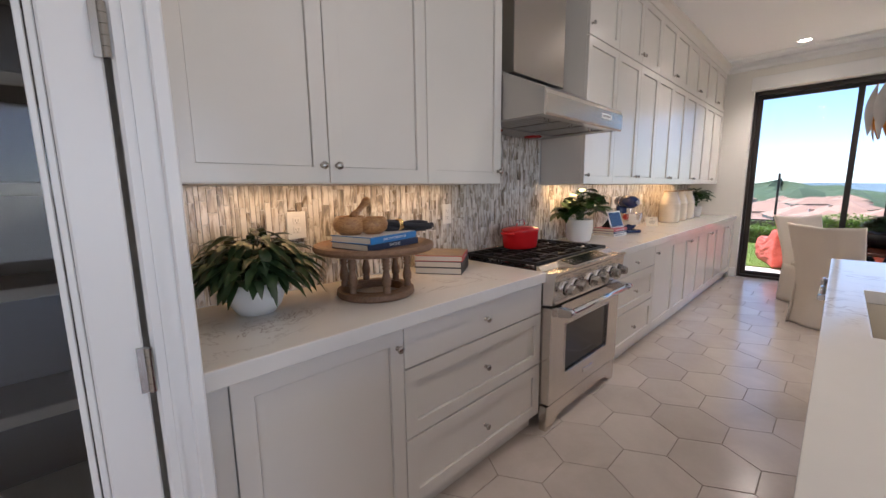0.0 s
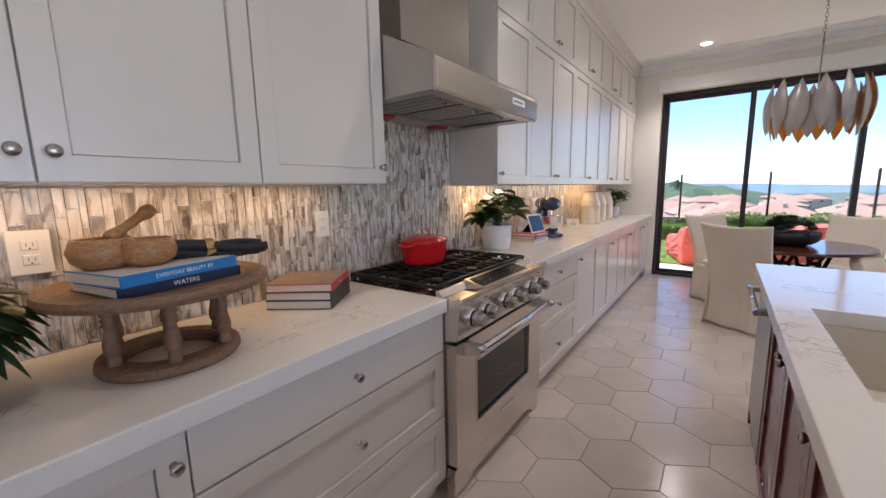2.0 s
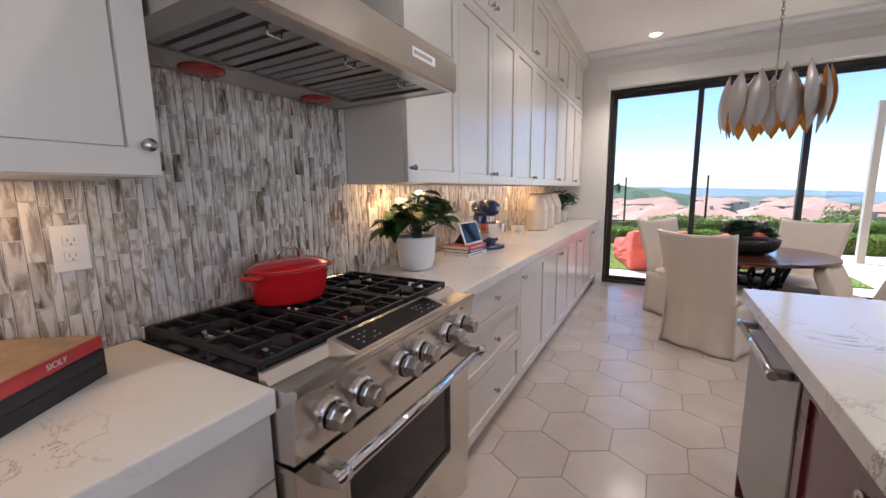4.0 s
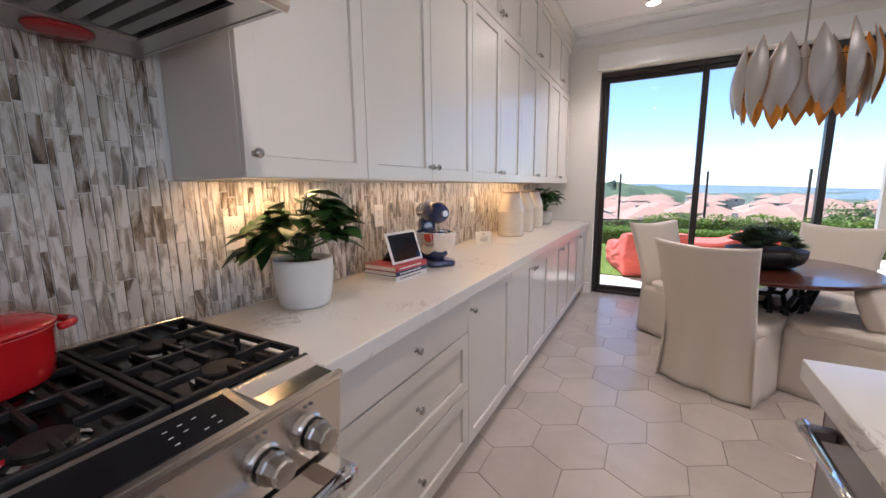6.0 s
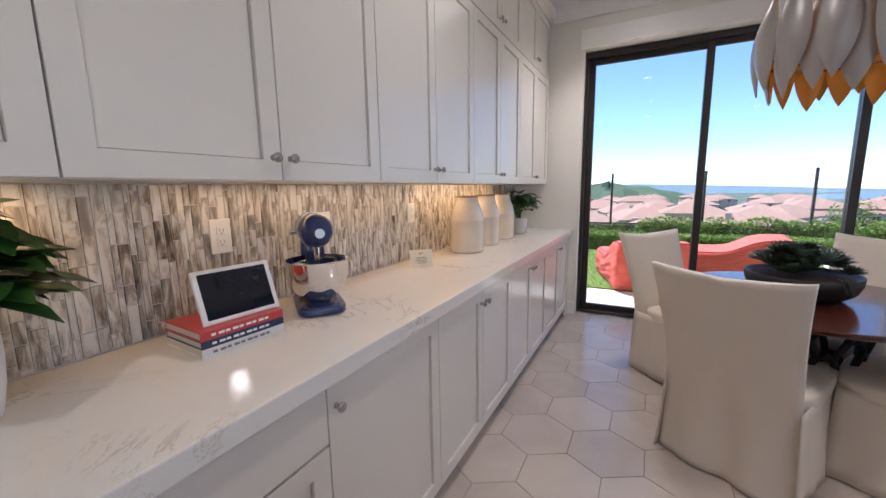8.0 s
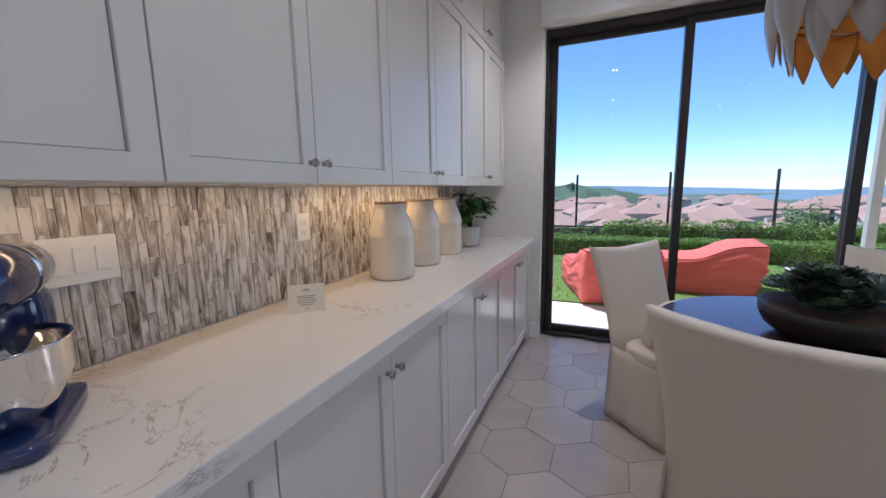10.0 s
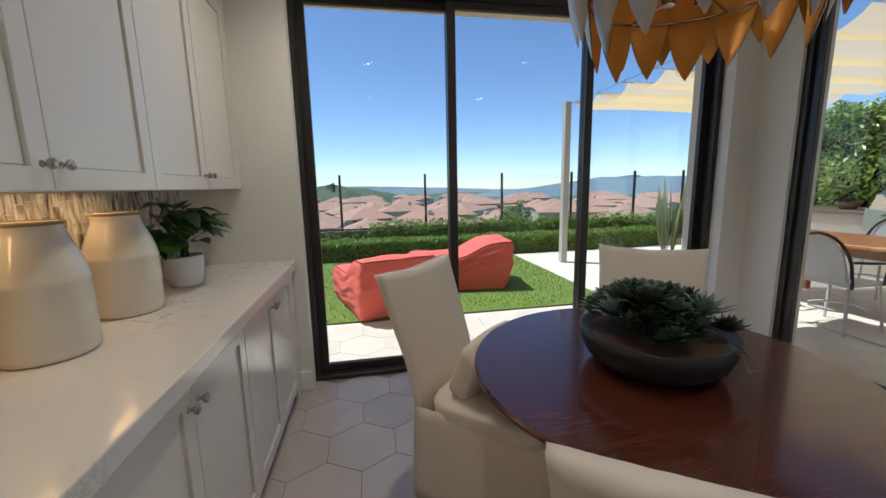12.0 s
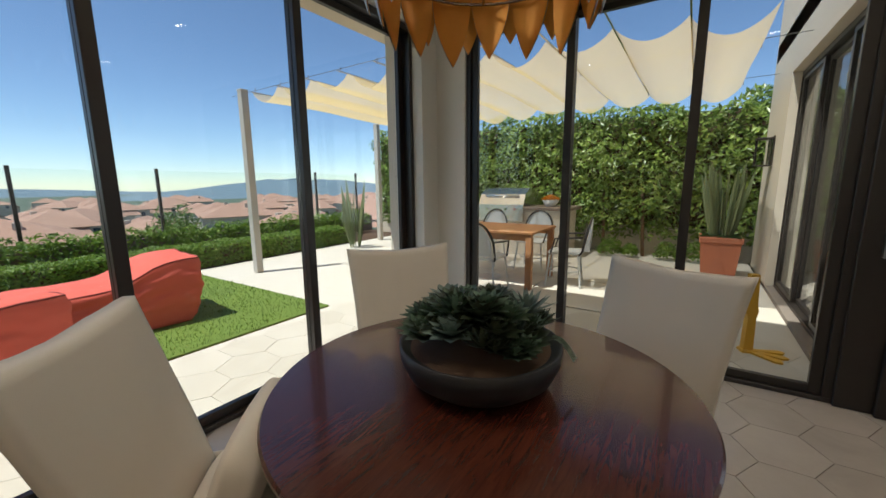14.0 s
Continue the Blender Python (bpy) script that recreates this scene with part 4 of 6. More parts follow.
def cushion(bm, x0, x1, y0, y1, z0, z1, n=10, puff=0.5):
    """A soft block with rounded edges and a slight swell."""
    bmesh.ops.create_cube(bm, size=2.0)
    bmesh.ops.subdivide_edges(bm, edges=bm.edges[:], cuts=n, use_grid_fill=True)
    vs = bm.verts[:]
    for v in vs:
        p = v.co
        k = [abs(c) ** 6 for c in p]
        f = (1.0 / max(1e-6, sum(k)) ** (1 / 6.0))
        q = p * (f if f < 1 else 1)
        sw = 1 + puff * 0.12 * ((1 - p.x * p.x) * (1 - p.y * p.y) + (1 - p.x * p.x) * (1 - p.z * p.z))
        w = noise.noise(Vector((q.x * 2 + x0 * 7, q.y * 2 + y0 * 5, q.z * 2))) * 0.02
        v.co = Vector(((x0 + x1) / 2 + q.x * (x1 - x0) / 2, (y0 + y1) / 2 + q.y * (y1 - y0) / 2 * (sw + w), (z0 + z1) / 2 + q.z * (z1 - z0) / 2 * (sw + w)))
    return list(vs)


def chair_parts(root):
    """A slip-covered chair facing +y; its root stands on the floor."""
    # back slip: leaning outward towards the top, skirt to the floor
    bm = bmesh.new()
    nx, nz = 20, 34
    grid = {}
    for side in (0, 1):
        for i in range(nx + 1):
            for j in range(nz + 1):
                u, f = i / nx * 2 - 1, j / nz
                z = 0.008 + f * (0.985 + 0.012 * (1 - u * u) * 0)
                lean = -0.30 - 0.205 * max(0, f - 0.35) ** 1.2 / 0.65 ** 1.2 - 0.02 * (1 - f)
                half = 0.255 + 0.11 * (f - 0.5) ** 2
                ripple = 0.014 * (1 - f) ** 2 * math.sin(u * 7 + 1.3) + 0.012 * noise.noise(Vector((u * 3, z * 4, side * 3.0))) + 0.005 * noise.noise(Vector((u * 9 + z * 6, z * 3, side * 5.0)))
                y = lean + (0.0 if side == 0 else 0.075) + (0.022 * (u * u) if side == 0 else 0.0) + (ripple if side == 0 else 0.3 * ripple)
                edge = 0.010 * (abs(u) ** 10)
                y += edge if side == 0 else -edge
                zz = z - (0.035 * (1 - abs(u)) * f ** 12) * 0.6 + (0.010 * abs(u) ** 6 * f ** 10)
                grid[side, i, j] = bm.verts.new((u * half, y, zz))
    for side in (0, 1):
        for i in range(nx):
            for j in range(nz):
                q = [grid[side, i, j], grid[side, i + 1, j], grid[side, i + 1, j + 1], grid[side, i, j + 1]]
                bm.faces.new(q if side == 0 else q[::-1])
    for j in range(nz):
        for i in (0, nx):
            bm.faces.new((grid[0, i, j], grid[0, i, j + 1], grid[1, i, j + 1], grid[1, i, j]))
    for i in range(nx):
        for j in (0, nz):
            bm.faces.new((grid[0, i, j], grid[0, i + 1, j], grid[1, i + 1, j], grid[1, i, j]))
    bmesh.ops.recalc_face_normals(bm, faces=bm.faces)
    part("backrest", bm, LINEN, root, local=True, smooth=True)
    # skirt round the seat, with a slight flare and folds
    bm = bmesh.new()
    ring = []
    outline = []
    for k in range(15):
        outline.append((-0.262, -0.295 + k * 0.605 / 14))
    for k in range(1, 15):
        outline.append((-0.262 + k * 0.524 / 14, 0.31))
    for k in range(1, 15):
        outline.append((0.262, 0.31 - k * 0.605 / 14))
    cols = []
    for s, (x, y) in enumerate(outline):
        col = []
        for j in range(9):
            f = j / 8
            fl = 1 + 0.085 * (1 - f)
            wv = 0.007 * (1 - f) * math.sin(s * 1.9) + 0.008 * (1 - f) * math.sin(s * 0.7 + 2)
            cx, cy = x * fl, y * (1 + 0.04 * (1 - f))
            d = Vector((x, y - 0.05)).normalized()
            col.append(bm.verts.new((cx + d.x * wv, cy + d.y * wv, 0.006 + f * 0.43)))
        cols.append(col)
    for a, c in zip(cols, cols[1:]):
        for j in range(8):
            bm.faces.new((a[j], c[j], c[j + 1], a[j + 1]))
    bmesh.ops.recalc_face_normals(bm, faces=bm.faces)
    sk = part("skirt", bm, LINEN, root, local=True, smooth=True)
    so = sk.modifiers.new("thick", "SOLIDIFY")
    so.thickness, so.offset = 0.006, -1
    bm = bmesh.new()
    cushion(bm, -0.268, 0.268, -0.235, 0.32, 0.395, 0.485, 8, 0.4)
    part("seat", bm, LINEN, root, local=True, smooth=True)
    for x in (-0.22, 0.22):
        for y in (-0.24, 0.27):
            part("leg", bx(x - 0.02, x + 0.02, y - 0.02, y + 0.02, 0.0, 0.40), TRAYWOOD, root, local=True)


CHAIRS = ((146.5, 0.43, 152), (41, 0.59, 47), (-38, 0.63, -38), (-120.5, 0.53, -115))
first = None
for ang, dist, facing in CHAIRS:
    a = radians(ang)
    at = (TX + dist * math.cos(a), TY + dist * math.sin(a), 0)
    m = pose(*at, 0, 0, facing + 90)
    if first is None:
        first = thing("dining_chair", at, facing + 90, "cream linen slipcovered dining chair tucked at the round table", "chair", "chairs round the table")
        chair_parts(first)
    else:
        WM[copy_thing(first, m)] = m
# small cushions on two seats
for ang, dist, lbl in ((42, 0.655, "small cream cushion leaning on the chair back"), (-118, 0.58, "small cream cushion on the chair seat")):
    a = radians(ang)
    bm = bmesh.new()
    cushion(bm, -0.21, 0.21, -0.055, 0.055, -0.13, 0.13, 10, 1.9)
    bm.transform(pose(TX + dist * math.cos(a), TY + dist * math.sin(a), 0.60, -22, 0, ang + 90))
    tagged(part("cushion", bm, LINEN, smooth=True), lbl, "cushion", "chair cushions")

# chandelier of curved leaves
CX, CY = TX + 0.02, TY - 0.08
ch = thing("chandelier", (CX, CY, CH), 0, "chandelier of silver leaf blades gilded inside, unlit", "chandelier")
part("canopy", lathe([(0, -0.03), (0.05, -0.026), (0.062, -0.006), (0.062, 0.0), (0, 0.0)], 32, (CX, CY, CH)), NICKEL, ch, smooth=True)
b = bmesh.new()
for k in range(11):
    z = CH - 0.05 - k * 0.032
    q = Matrix.Translation((CX, CY, z)) @ Matrix.Rotation(radians(90 * (k % 2)), 4, "Z") @ Matrix.Rotation(radians(90), 4, "X")
    pts = [q @ Vector((0.011 * math.cos(i * math.pi / 5), 0.022 * math.sin(i * math.pi / 5), 0)) for i in range(11)]
    r2 = bent(pts, 0.0025, 6)
    me_ = bpy.data.meshes.new("tmp")
    r2.to_mesh(me_)
    r2.free()
    b.from_mesh(me_)
part("chain", b, NICKEL, ch, smooth=True)
part("ring", bent([(CX + 0.035 * math.cos(i * math.pi / 10), CY, 2.62 + 0.035 * math.sin(i * math.pi / 10)) for i in range(21)], 0.004, 8), NICKEL, ch, smooth=True)
part("rod", tube((CX, CY, 1.90), (CX, CY, 2.60), 0.006, n=10), NICKEL, ch)
for z in (1.96, 2.10):
    part("hoop", bent([(CX + 0.31 * math.cos(i * math.pi / 24), CY + 0.31 * math.sin(i * math.pi / 24), z) for i in range(49)], 0.005, 6), NICKEL, ch, smooth=True)
for k in range(3):
    a = k * math.pi / 3
    part("spoke", tube((CX - 0.31 * math.cos(a), CY - 0.31 * math.sin(a), 1.96), (CX + 0.31 * math.cos(a), CY + 0.31 * math.sin(a), 1.96), 0.0045, n=8), NICKEL, ch)
    part("lamp_holder", tube((CX + 0.12 * math.cos(a * 2), CY + 0.12 * math.sin(a * 2), 1.95), (CX + 0.12 * math.cos(a * 2), CY + 0.12 * math.sin(a * 2), 2.04), 0.022, n=14), NICKEL, ch)


def blade_mesh(length, width, thick, inside):
    bm = bmesh.new()
    n, mcols = 16, 6
    g = []
    for j in range(n + 1):
        f = j / n
        w = width * (math.sin(math.pi * f ** 0.92) ** 0.95 if 0 < j < n else 0.02)
        row = []
        for i in range(mcols + 1):
            u = i / mcols * 2 - 1
            dep = 0.022 * (1 - u * u) * math.sin(math.pi * f) + 0.026 * math.sin(math.pi * f)
            row.append(bm.verts.new((u * w, dep - (thick if inside else 0), (f - 0.5) * length)))
        g.append(row)
    for r0, r1 in zip(g, g[1:]):
        for i in range(mcols):
            bm.faces.new((r0[i], r0[i + 1], r1[i + 1], r1[i]))
    me = bpy.data.meshes.new("blade")
    bm.normal_update()
    bm.to_mesh(me)
    bm.free()
    for p in me.polygons:
        p.use_smooth = True
    me.materials.append(GOLD if inside else SILVERLEAF)
    return me


OUT, INN = blade_mesh(0.46, 0.068, 0.004, False), blade_mesh(0.458, 0.067, 0.004, True)
for tier, (n, r, z, ph) in enumerate(((14, 0.335, 2.05, 0.0), (14, 0.285, 1.99, 0.5))):
    for k in range(n):
        a = 360 * (k + ph) / n
        m = WM[ch].inverted() @ pose(CX, CY, z + 0.015 * ((k * 7) % 3 - 1), 0, 0, a - 90) @ pose(0, r, 0, 2, 0, 14 if tier == 0 else -6)
        ob = share("leaf_blade", OUT, ch, m)
        ob["label"] = "silver blade with pointed ends"
        share("gilt_lining", INN, ob, Matrix.Identity(4))

# ---- leaves ----
def leaf_shape(bm, base, direction, up, length, width, curl=0.3, seg=4):
    d = Vector(direction).normalized()
    side = d.cross(Vector(up))
    if side.length < 1e-3:
        side = d.orthogonal()
    side.normalize()
    upv = side.cross(d).normalized()
    prev = None
    p = Vector(base)
    for j in range(seg + 1):
        f = j / seg
        w = width * math.sin(math.pi * min(1, f * 0.94 + 0.06)) ** 0.8 * 0.5 if 0 < j < seg else width * 0.03
        c = p + d * (length * f) - Vector((0, 0, 1)) * (curl * length * f * f)
        row = [bm.verts.new(c - side * w + upv * w * 0.35), bm.verts.new(c), bm.verts.new(c + side * w + upv * w * 0.35)]
        if prev:
            bm.faces.new((prev[0], prev[1], row[1], row[0]))
            bm.faces.new((prev[1], prev[2], row[2], row[1]))
        prev = row


def plant(name, at, pot_r, pot_h, label, count, reach, height, leaf_l, leaf_w, material, curl, flat=0.4, potmat=None, round_pot=False, seed=1):
    rnd = random.Random(seed)
    t_ = thing(name, at, 0, label, "potted plant")
    if round_pot:
        prof = [(0, 0), (pot_r * 0.62, 0), (pot_r * 0.85, pot_h * 0.25), (pot_r, pot_h * 0.62), (pot_r * 0.98, pot_h), (pot_r * 0.9, pot_h), (pot_r * 0.88, pot_h * 0.8), (0, pot_h * 0.8)]
    else:
        prof = [(0, 0), (pot_r * 0.76, 0), (pot_r * 0.86, 0.012), (pot_r * 0.96, pot_h * 0.4), (pot_r, pot_h * 0.7), (pot_r, pot_h * 0.93), (pot_r, pot_h), (pot_r * 0.93, pot_h), (pot_r * 0.90, pot_h * 0.86), (0, pot_h * 0.86)]
    part("pot", lathe(prof, 48, at), potmat or WHITEPOT, t_, smooth=True)
    part("soil", lathe([(pot_r * 0.9, pot_h * 0.87), (pot_r * 0.4, pot_h * 0.9), (0, pot_h * 0.9)], 24, at), SOIL, t_)
    bm, st = bmesh.new(), bmesh.new()
    c = Vector(at) + Vector((0, 0, pot_h * 0.88))
    for k in range(count):
        a = rnd.uniform(0, 2 * math.pi)
        f = math.sqrt(rnd.random())
        rr, hh = reach * f, height * (1 - flat * f * f) * rnd.uniform(0.45, 1.0)
        tip = c + Vector((rr * math.cos(a), rr * math.sin(a), hh))
        if tip.y > NW - 0.07 and at[2] < 1.0 and at[0] < 7:
            tip.y = NW - 0.07 - rnd.random() * 0.05
        mid = c + Vector((rr * 0.35 * math.cos(a), rr * 0.35 * math.sin(a), hh * 0.7))
        if k % 2 == 0:
            cyl(st, c + Vector((rnd.uniform(-1, 1), rnd.uniform(-1, 1), 0)) * pot_r * 0.3, mid, 0.0022, n=5)
            cyl(st, mid, tip, 0.002, n=5)
        d = Vector((math.cos(a + rnd.uniform(-0.6, 0.6)), math.sin(a + rnd.uniform(-0.6, 0.6)), rnd.uniform(-0.25, 0.5)))
        if tip.y + d.y * leaf_l > NW - 0.04 and at[0] < 7 and at[1] > 1:
            d.y = -abs(d.y) * 0.3
        leaf_shape(bm, tip, d, (0, 0, 1), leaf_l * rnd.uniform(0.65, 1.15), leaf_w * rnd.uniform(0.7, 1.15), curl * rnd.uniform(0.5, 1.4))
    part("stalk", st, material, t_)
    part("foliage", bm, material, t_, "green leaves", smooth=True)
    return t_


Z0 = 0.9155
plant("fern_plant", (0.43, 1.50, Z0), 0.10, 0.115, "dark arching houseplant in a round white pot", 270, 0.155, 0.20, 0.115, 0.040, FERNLEAF, 0.6, 0.6, round_pot=True, seed=3)
plant("potted_plant", (3.005, 1.53, Z0), 0.107, 0.18, "broad-leaved green plant in a white pot", 105, 0.16, 0.275, 0.12, 0.090, LEAF, 0.28, 0.6, seed=5)
plant("potted_plant", (6.50, 1.50, Z0), 0.085, 0.15, "small dark green leafy plant in a white pot", 46, 0.14, 0.30, 0.15, 0.105, LEAF, 0.4, 0.4, seed=9)

# ---- things on the left worktop ----
TXC, TYC = 0.885, 1.395
tray = thing("cake_stand", (TXC, TYC, Z0), 0, "weathered wood pedestal tray on turned posts", "tray")
part("tray_top", lathe([(0, 0.187), (0.222, 0.187), (0.246, 0.194), (0.252, 0.206), (0.248, 0.219), (0.236, 0.222), (0.205, 0.216), (0.196, 0.211), (0.188, 0.212), (0, 0.212)], 72, (TXC, TYC, Z0)), TRAYWOOD, tray)
part("base_ring", lathe([(0.108, 0), (0.160, 0), (0.165, 0.008), (0.162, 0.026), (0.152, 0.032), (0.114, 0.032), (0.108, 0.024), (0.108, 0)], 64, (TXC, TYC, Z0)), TRAYWOOD, tray)
POST = [(0.015, 0.032), (0.015, 0.052), (0.012, 0.056), (0.018, 0.064), (0.019, 0.085), (0.014, 0.108), (0.011, 0.126), (0.017, 0.132), (0.012, 0.138), (0.017, 0.145), (0.012, 0.151), (0.017, 0.158), (0.014, 0.166), (0.018, 0.187)]
for k in range(6):
    a = radians(60 * k + 14)
    part("post", lathe(POST, 16, (TXC + 0.136 * math.cos(a), TYC + 0.136 * math.sin(a), Z0)), TRAYWOOD, tray, "turned wooden post", smooth=True)


def book(at, w, d, h, turn, cover, label, spine="", ink=None, size=0.012, top=None, group="books"):
    """Lies flat; its spine faces -y before the turn."""
    t_ = thing("book", at, turn, label, "book", group)
    bm = bmesh.new()
    box(bm, -w / 2, w / 2, -d / 2, d / 2, 0.0, 0.0028, bevel=0.0006)
    box(bm, -w / 2, w / 2, -d / 2, d / 2, h - 0.0028, h, bevel=0.0006)
    box(bm, -w / 2, w / 2, -d / 2, -d / 2 + 0.003, 0.0028, h - 0.0028)
    part("cover", bm, cover, t_, local=True)
    part("page_block", bx(-w / 2 + 0.004, w / 2 - 0.004, -d / 2 + 0.004, d / 2 - 0.004, 0.0029, h - 0.0029), PAPER, t_, local=True)
    if top is not None:
        part("cover_picture", bx(-w / 2 + 0.004, w / 2 - 0.004, -d / 2 + 0.004, d / 2 - 0.004, h, h + 0.0006), top, t_, local=True)
    if spine:
        cu = bpy.data.curves.new("spine_title", "FONT")
        cu.body, cu.size, cu.align_x, cu.align_y, cu.extrude = spine, size, "CENTER", "CENTER", 0.0002
        tmp = new("tmp", cu)
        me = bpy.data.meshes.new_from_object(tmp)
        bpy.data.objects.remove(tmp)
        me.materials.clear()
        me.materials.append(ink or INK)
        share("spine_title", me, t_, pose(0, -d / 2 - 0.0006, h / 2, 90))
    return t_


z = Z0 + 0.2125
book((0.872, 1.365, z), 0.29, 0.215, 0.026, 10, B_NAVY, "dark blue cookbook lying on the wooden tray", "WATERS", INK, 0.016)
book((0.865, 1.36, z + 0.0262), 0.285, 0.215, 0.027, 14, B_BLUE, "bright blue hardcover cookbook on another book", "EVERYDAY BEAUTY BY", INK, 0.014, B_WHITE)
zb = z + 0.0538
mor = thing("mortar", (0.77, 1.39, zb), 0, "olive wood mortar with its pestle lying inside", "mortar")
part("bowl", lathe([(0, 0), (0.04, 0.0), (0.062, 0.018), (0.068, 0.042), (0.058, 0.068), (0.054, 0.072), (0.047, 0.068), (0.055, 0.04), (0.03, 0.018), (0, 0.015)], 40, (0.77, 1.39, zb)), OLIVEWOOD, mor, smooth=True)
part("second_bowl", lathe([(0, 0), (0.032, 0.0), (0.055, 0.018), (0.060, 0.042), (0.05, 0.066), (0.046, 0.066), (0.05, 0.04), (0.0, 0.02)], 40, (0.845, 1.34, zb)), OLIVEWOOD, mor, smooth=True)
b = lathe([(0, 0), (0.014, 0.004), (0.016, 0.02), (0.011, 0.05), (0.012, 0.10), (0.019, 0.125), (0.016, 0.142), (0, 0.148)], 20)
b.transform(Matrix.Translation((0.78, 1.39, zb + 0.066)) @ Matrix.Rotation(radians(62), 4, Vector((-0.4, 0.8, 0))))
part("pestle", b, OLIVEWOOD, mor, smooth=True)
nap = thing("napkin", (0.96, 1.345, zb), 0, "dark grey cloth napkin gathered in a brass ring", "napkin")
b = bmesh.new()
for k in range(7):
    o = (k - 3) * 0.006
    pts = []
    for i in range(15):
        f = i / 14
        fan = abs(f - 0.45) * 2.2
        pts.append((0.865 + f * 0.25, 1.385 - f * 0.07 + o * (0.5 + 1.4 * fan), zb + 0.022 + 0.012 * math.cos(k * 2.1) + 0.008 * math.sin(f * 6 + k) - 0.012 * f))
    r2 = bent(pts, 0.010 if k % 2 else 0.012, 6)
    me_ = bpy.data.meshes.new("tmp")
    r2.to_mesh(me_)
    r2.free()
    b.from_mesh(me_)
part("cloth", b, CORD, nap, smooth=True)
b = lathe([(0.024, -0.012), (0.026, -0.010), (0.026, 0.010), (0.024, 0.012)], 24)
b.transform(Matrix.Translation((0.985, 1.352, zb + 0.024)) @ Matrix.Rotation(radians(90), 4, "Y"))
part("napkin_ring", b, plain("brass", (0.75, 0.52, 0.22), 0.25, 1.0, vary=0.05, relief=0), nap, "shiny brass ring")

bz = Z0
for (h, cover, lbl, sp, tp) in ((0.034, B_BLACK, "thick black-edged cookbook at the bottom of a pile", "", None), (0.032, B_BLACK, "dark hardcover cookbook in a pile", "", None), (0.030, B_RED, "red cookbook with a food photograph on top", "SICILY", PICTURE)):
    book((1.4235, 1.535, bz), 0.25, 0.25, h, 34 + (2 if cover is B_RED else 0), cover, lbl, sp, INK, 0.018, tp)
    bz += h + 0.0006
# ---- red pot on the range ----
px, py, pz = 2.165, 1.535, 0.9575
cas = thing("casserole", (px, py, pz), 0, "red enamelled oval casserole with lid on the range", "casserole")
ex, ey = 1.0, 0.78
part("pot", lathe([(0, 0), (0.125, 0), (0.135, 0.008), (0.142, 0.06), (0.147, 0.112), (0.150, 0.116), (0.143, 0.116), (0.138, 0.05), (0, 0.02)], 64, (px, py, pz), sx=ex, sy=ey), REDENAMEL, cas, smooth=True)
part("lid", lathe([(0.148, 0.117), (0.152, 0.120), (0.150, 0.126), (0.12, 0.140), (0.07, 0.150), (0, 0.153)], 64, (px, py, pz), sx=ex, sy=ey), REDENAMEL, cas, smooth=True)
for s in (-1, 1):
    b = bmesh.new()
    pts = [(px + s * (0.142 + 0.035 * math.sin(math.pi * i / 10)), py + 0.045 * math.cos(math.pi * i / 10), pz + 0.106) for i in range(11)]
    part("side_handle", bent(pts, 0.009, 8), REDENAMEL, cas, smooth=True)
part("lid_handle", bent([(px - 0.045, py, pz + 0.15), (px - 0.043, py, pz + 0.176), (px - 0.03, py, pz + 0.186), (px + 0.03, py, pz + 0.186), (px + 0.043, py, pz + 0.176), (px + 0.045, py, pz + 0.15)], 0.006, 10), CHROME, cas, "polished loop handle", smooth=True)

# ---- books, tablet, mixer, card, jars ----
bz = Z0
for (h, cover, lbl, sp) in ((0.024, B_WHITE, "white hardcover book at the bottom of the pile", "MODERN FAMILY TABLE"), (0.022, B_NAVY, "navy hardcover book in the middle of the pile", "HOMEGROWN KITCHEN"), (0.024, B_RED, "red hardcover book under the tablet", "SUMMER FLAVOURS")):
    bk = book((3.555, 1.50, bz), 0.245, 0.20, h, -4, cover, lbl, "", INK, 0.013)
    bm = bmesh.new()
    for k, x in enumerate(np.linspace(-0.095, 0.06, 9)):
        box(bm, x, x + 0.012 + 0.004 * (k % 2), -0.1006, -0.1001, h * 0.35, h * 0.65)
    part("spine_marks", bm, INK if cover is not B_WHITE else INKD, bk, local=True)
    bz += h + 0.0006
tab = thing("tablet", (3.57, 1.47, bz), 0, "white-framed tablet propped on its stand, dark screen", "tablet")
tm = pose(3.575, 1.46, bz + 0.074, -20, 0, -6)
for nm, mtl, dims in (("case", PLASTIC, (-0.115, 0.115, 0.0, 0.008, -0.078, 0.078)), ("screen", SCREEN, (-0.100, 0.100, -0.001, 0.002, -0.066, 0.066))):
    b = bx(*dims, bevel=0.001 if nm == "screen" else 0.003)
    b.transform(tm)
    part(nm, b, mtl, tab)
part("stand", prism([(1.49, bz), (1.57, bz), (1.565, bz + 0.004), (1.50, bz + 0.09)], "x", 3.53, 3.62), BLACK, tab)

mx_ = thing("stand_mixer", (3.93, 1.525, Z0), 0, "navy stand mixer with polished steel bowl", "mixer")
MXX, MXY = 3.93, 1.525
b = bmesh.new()
cushion(b, -0.085, 0.085, -0.16, 0.12, 0.0, 0.035, 8, 0.0)
b.transform(pose(MXX, MXY - 0.02, Z0))
part("base", b, NAVY, mx_, smooth=True)
b = bmesh.new()
cushion(b, -0.045, 0.045, 0.05, 0.125, 0.02, 0.26, 8, 0.2)
b.transform(pose(MXX, MXY - 0.02, Z0))
part("column", b, NAVY, mx_, smooth=True)
b = lathe([(0, -0.165), (0.03, -0.163), (0.050, -0.145), (0.056, -0.09), (0.062, 0.0), (0.060, 0.08), (0.045, 0.125), (0, 0.135)], 36)
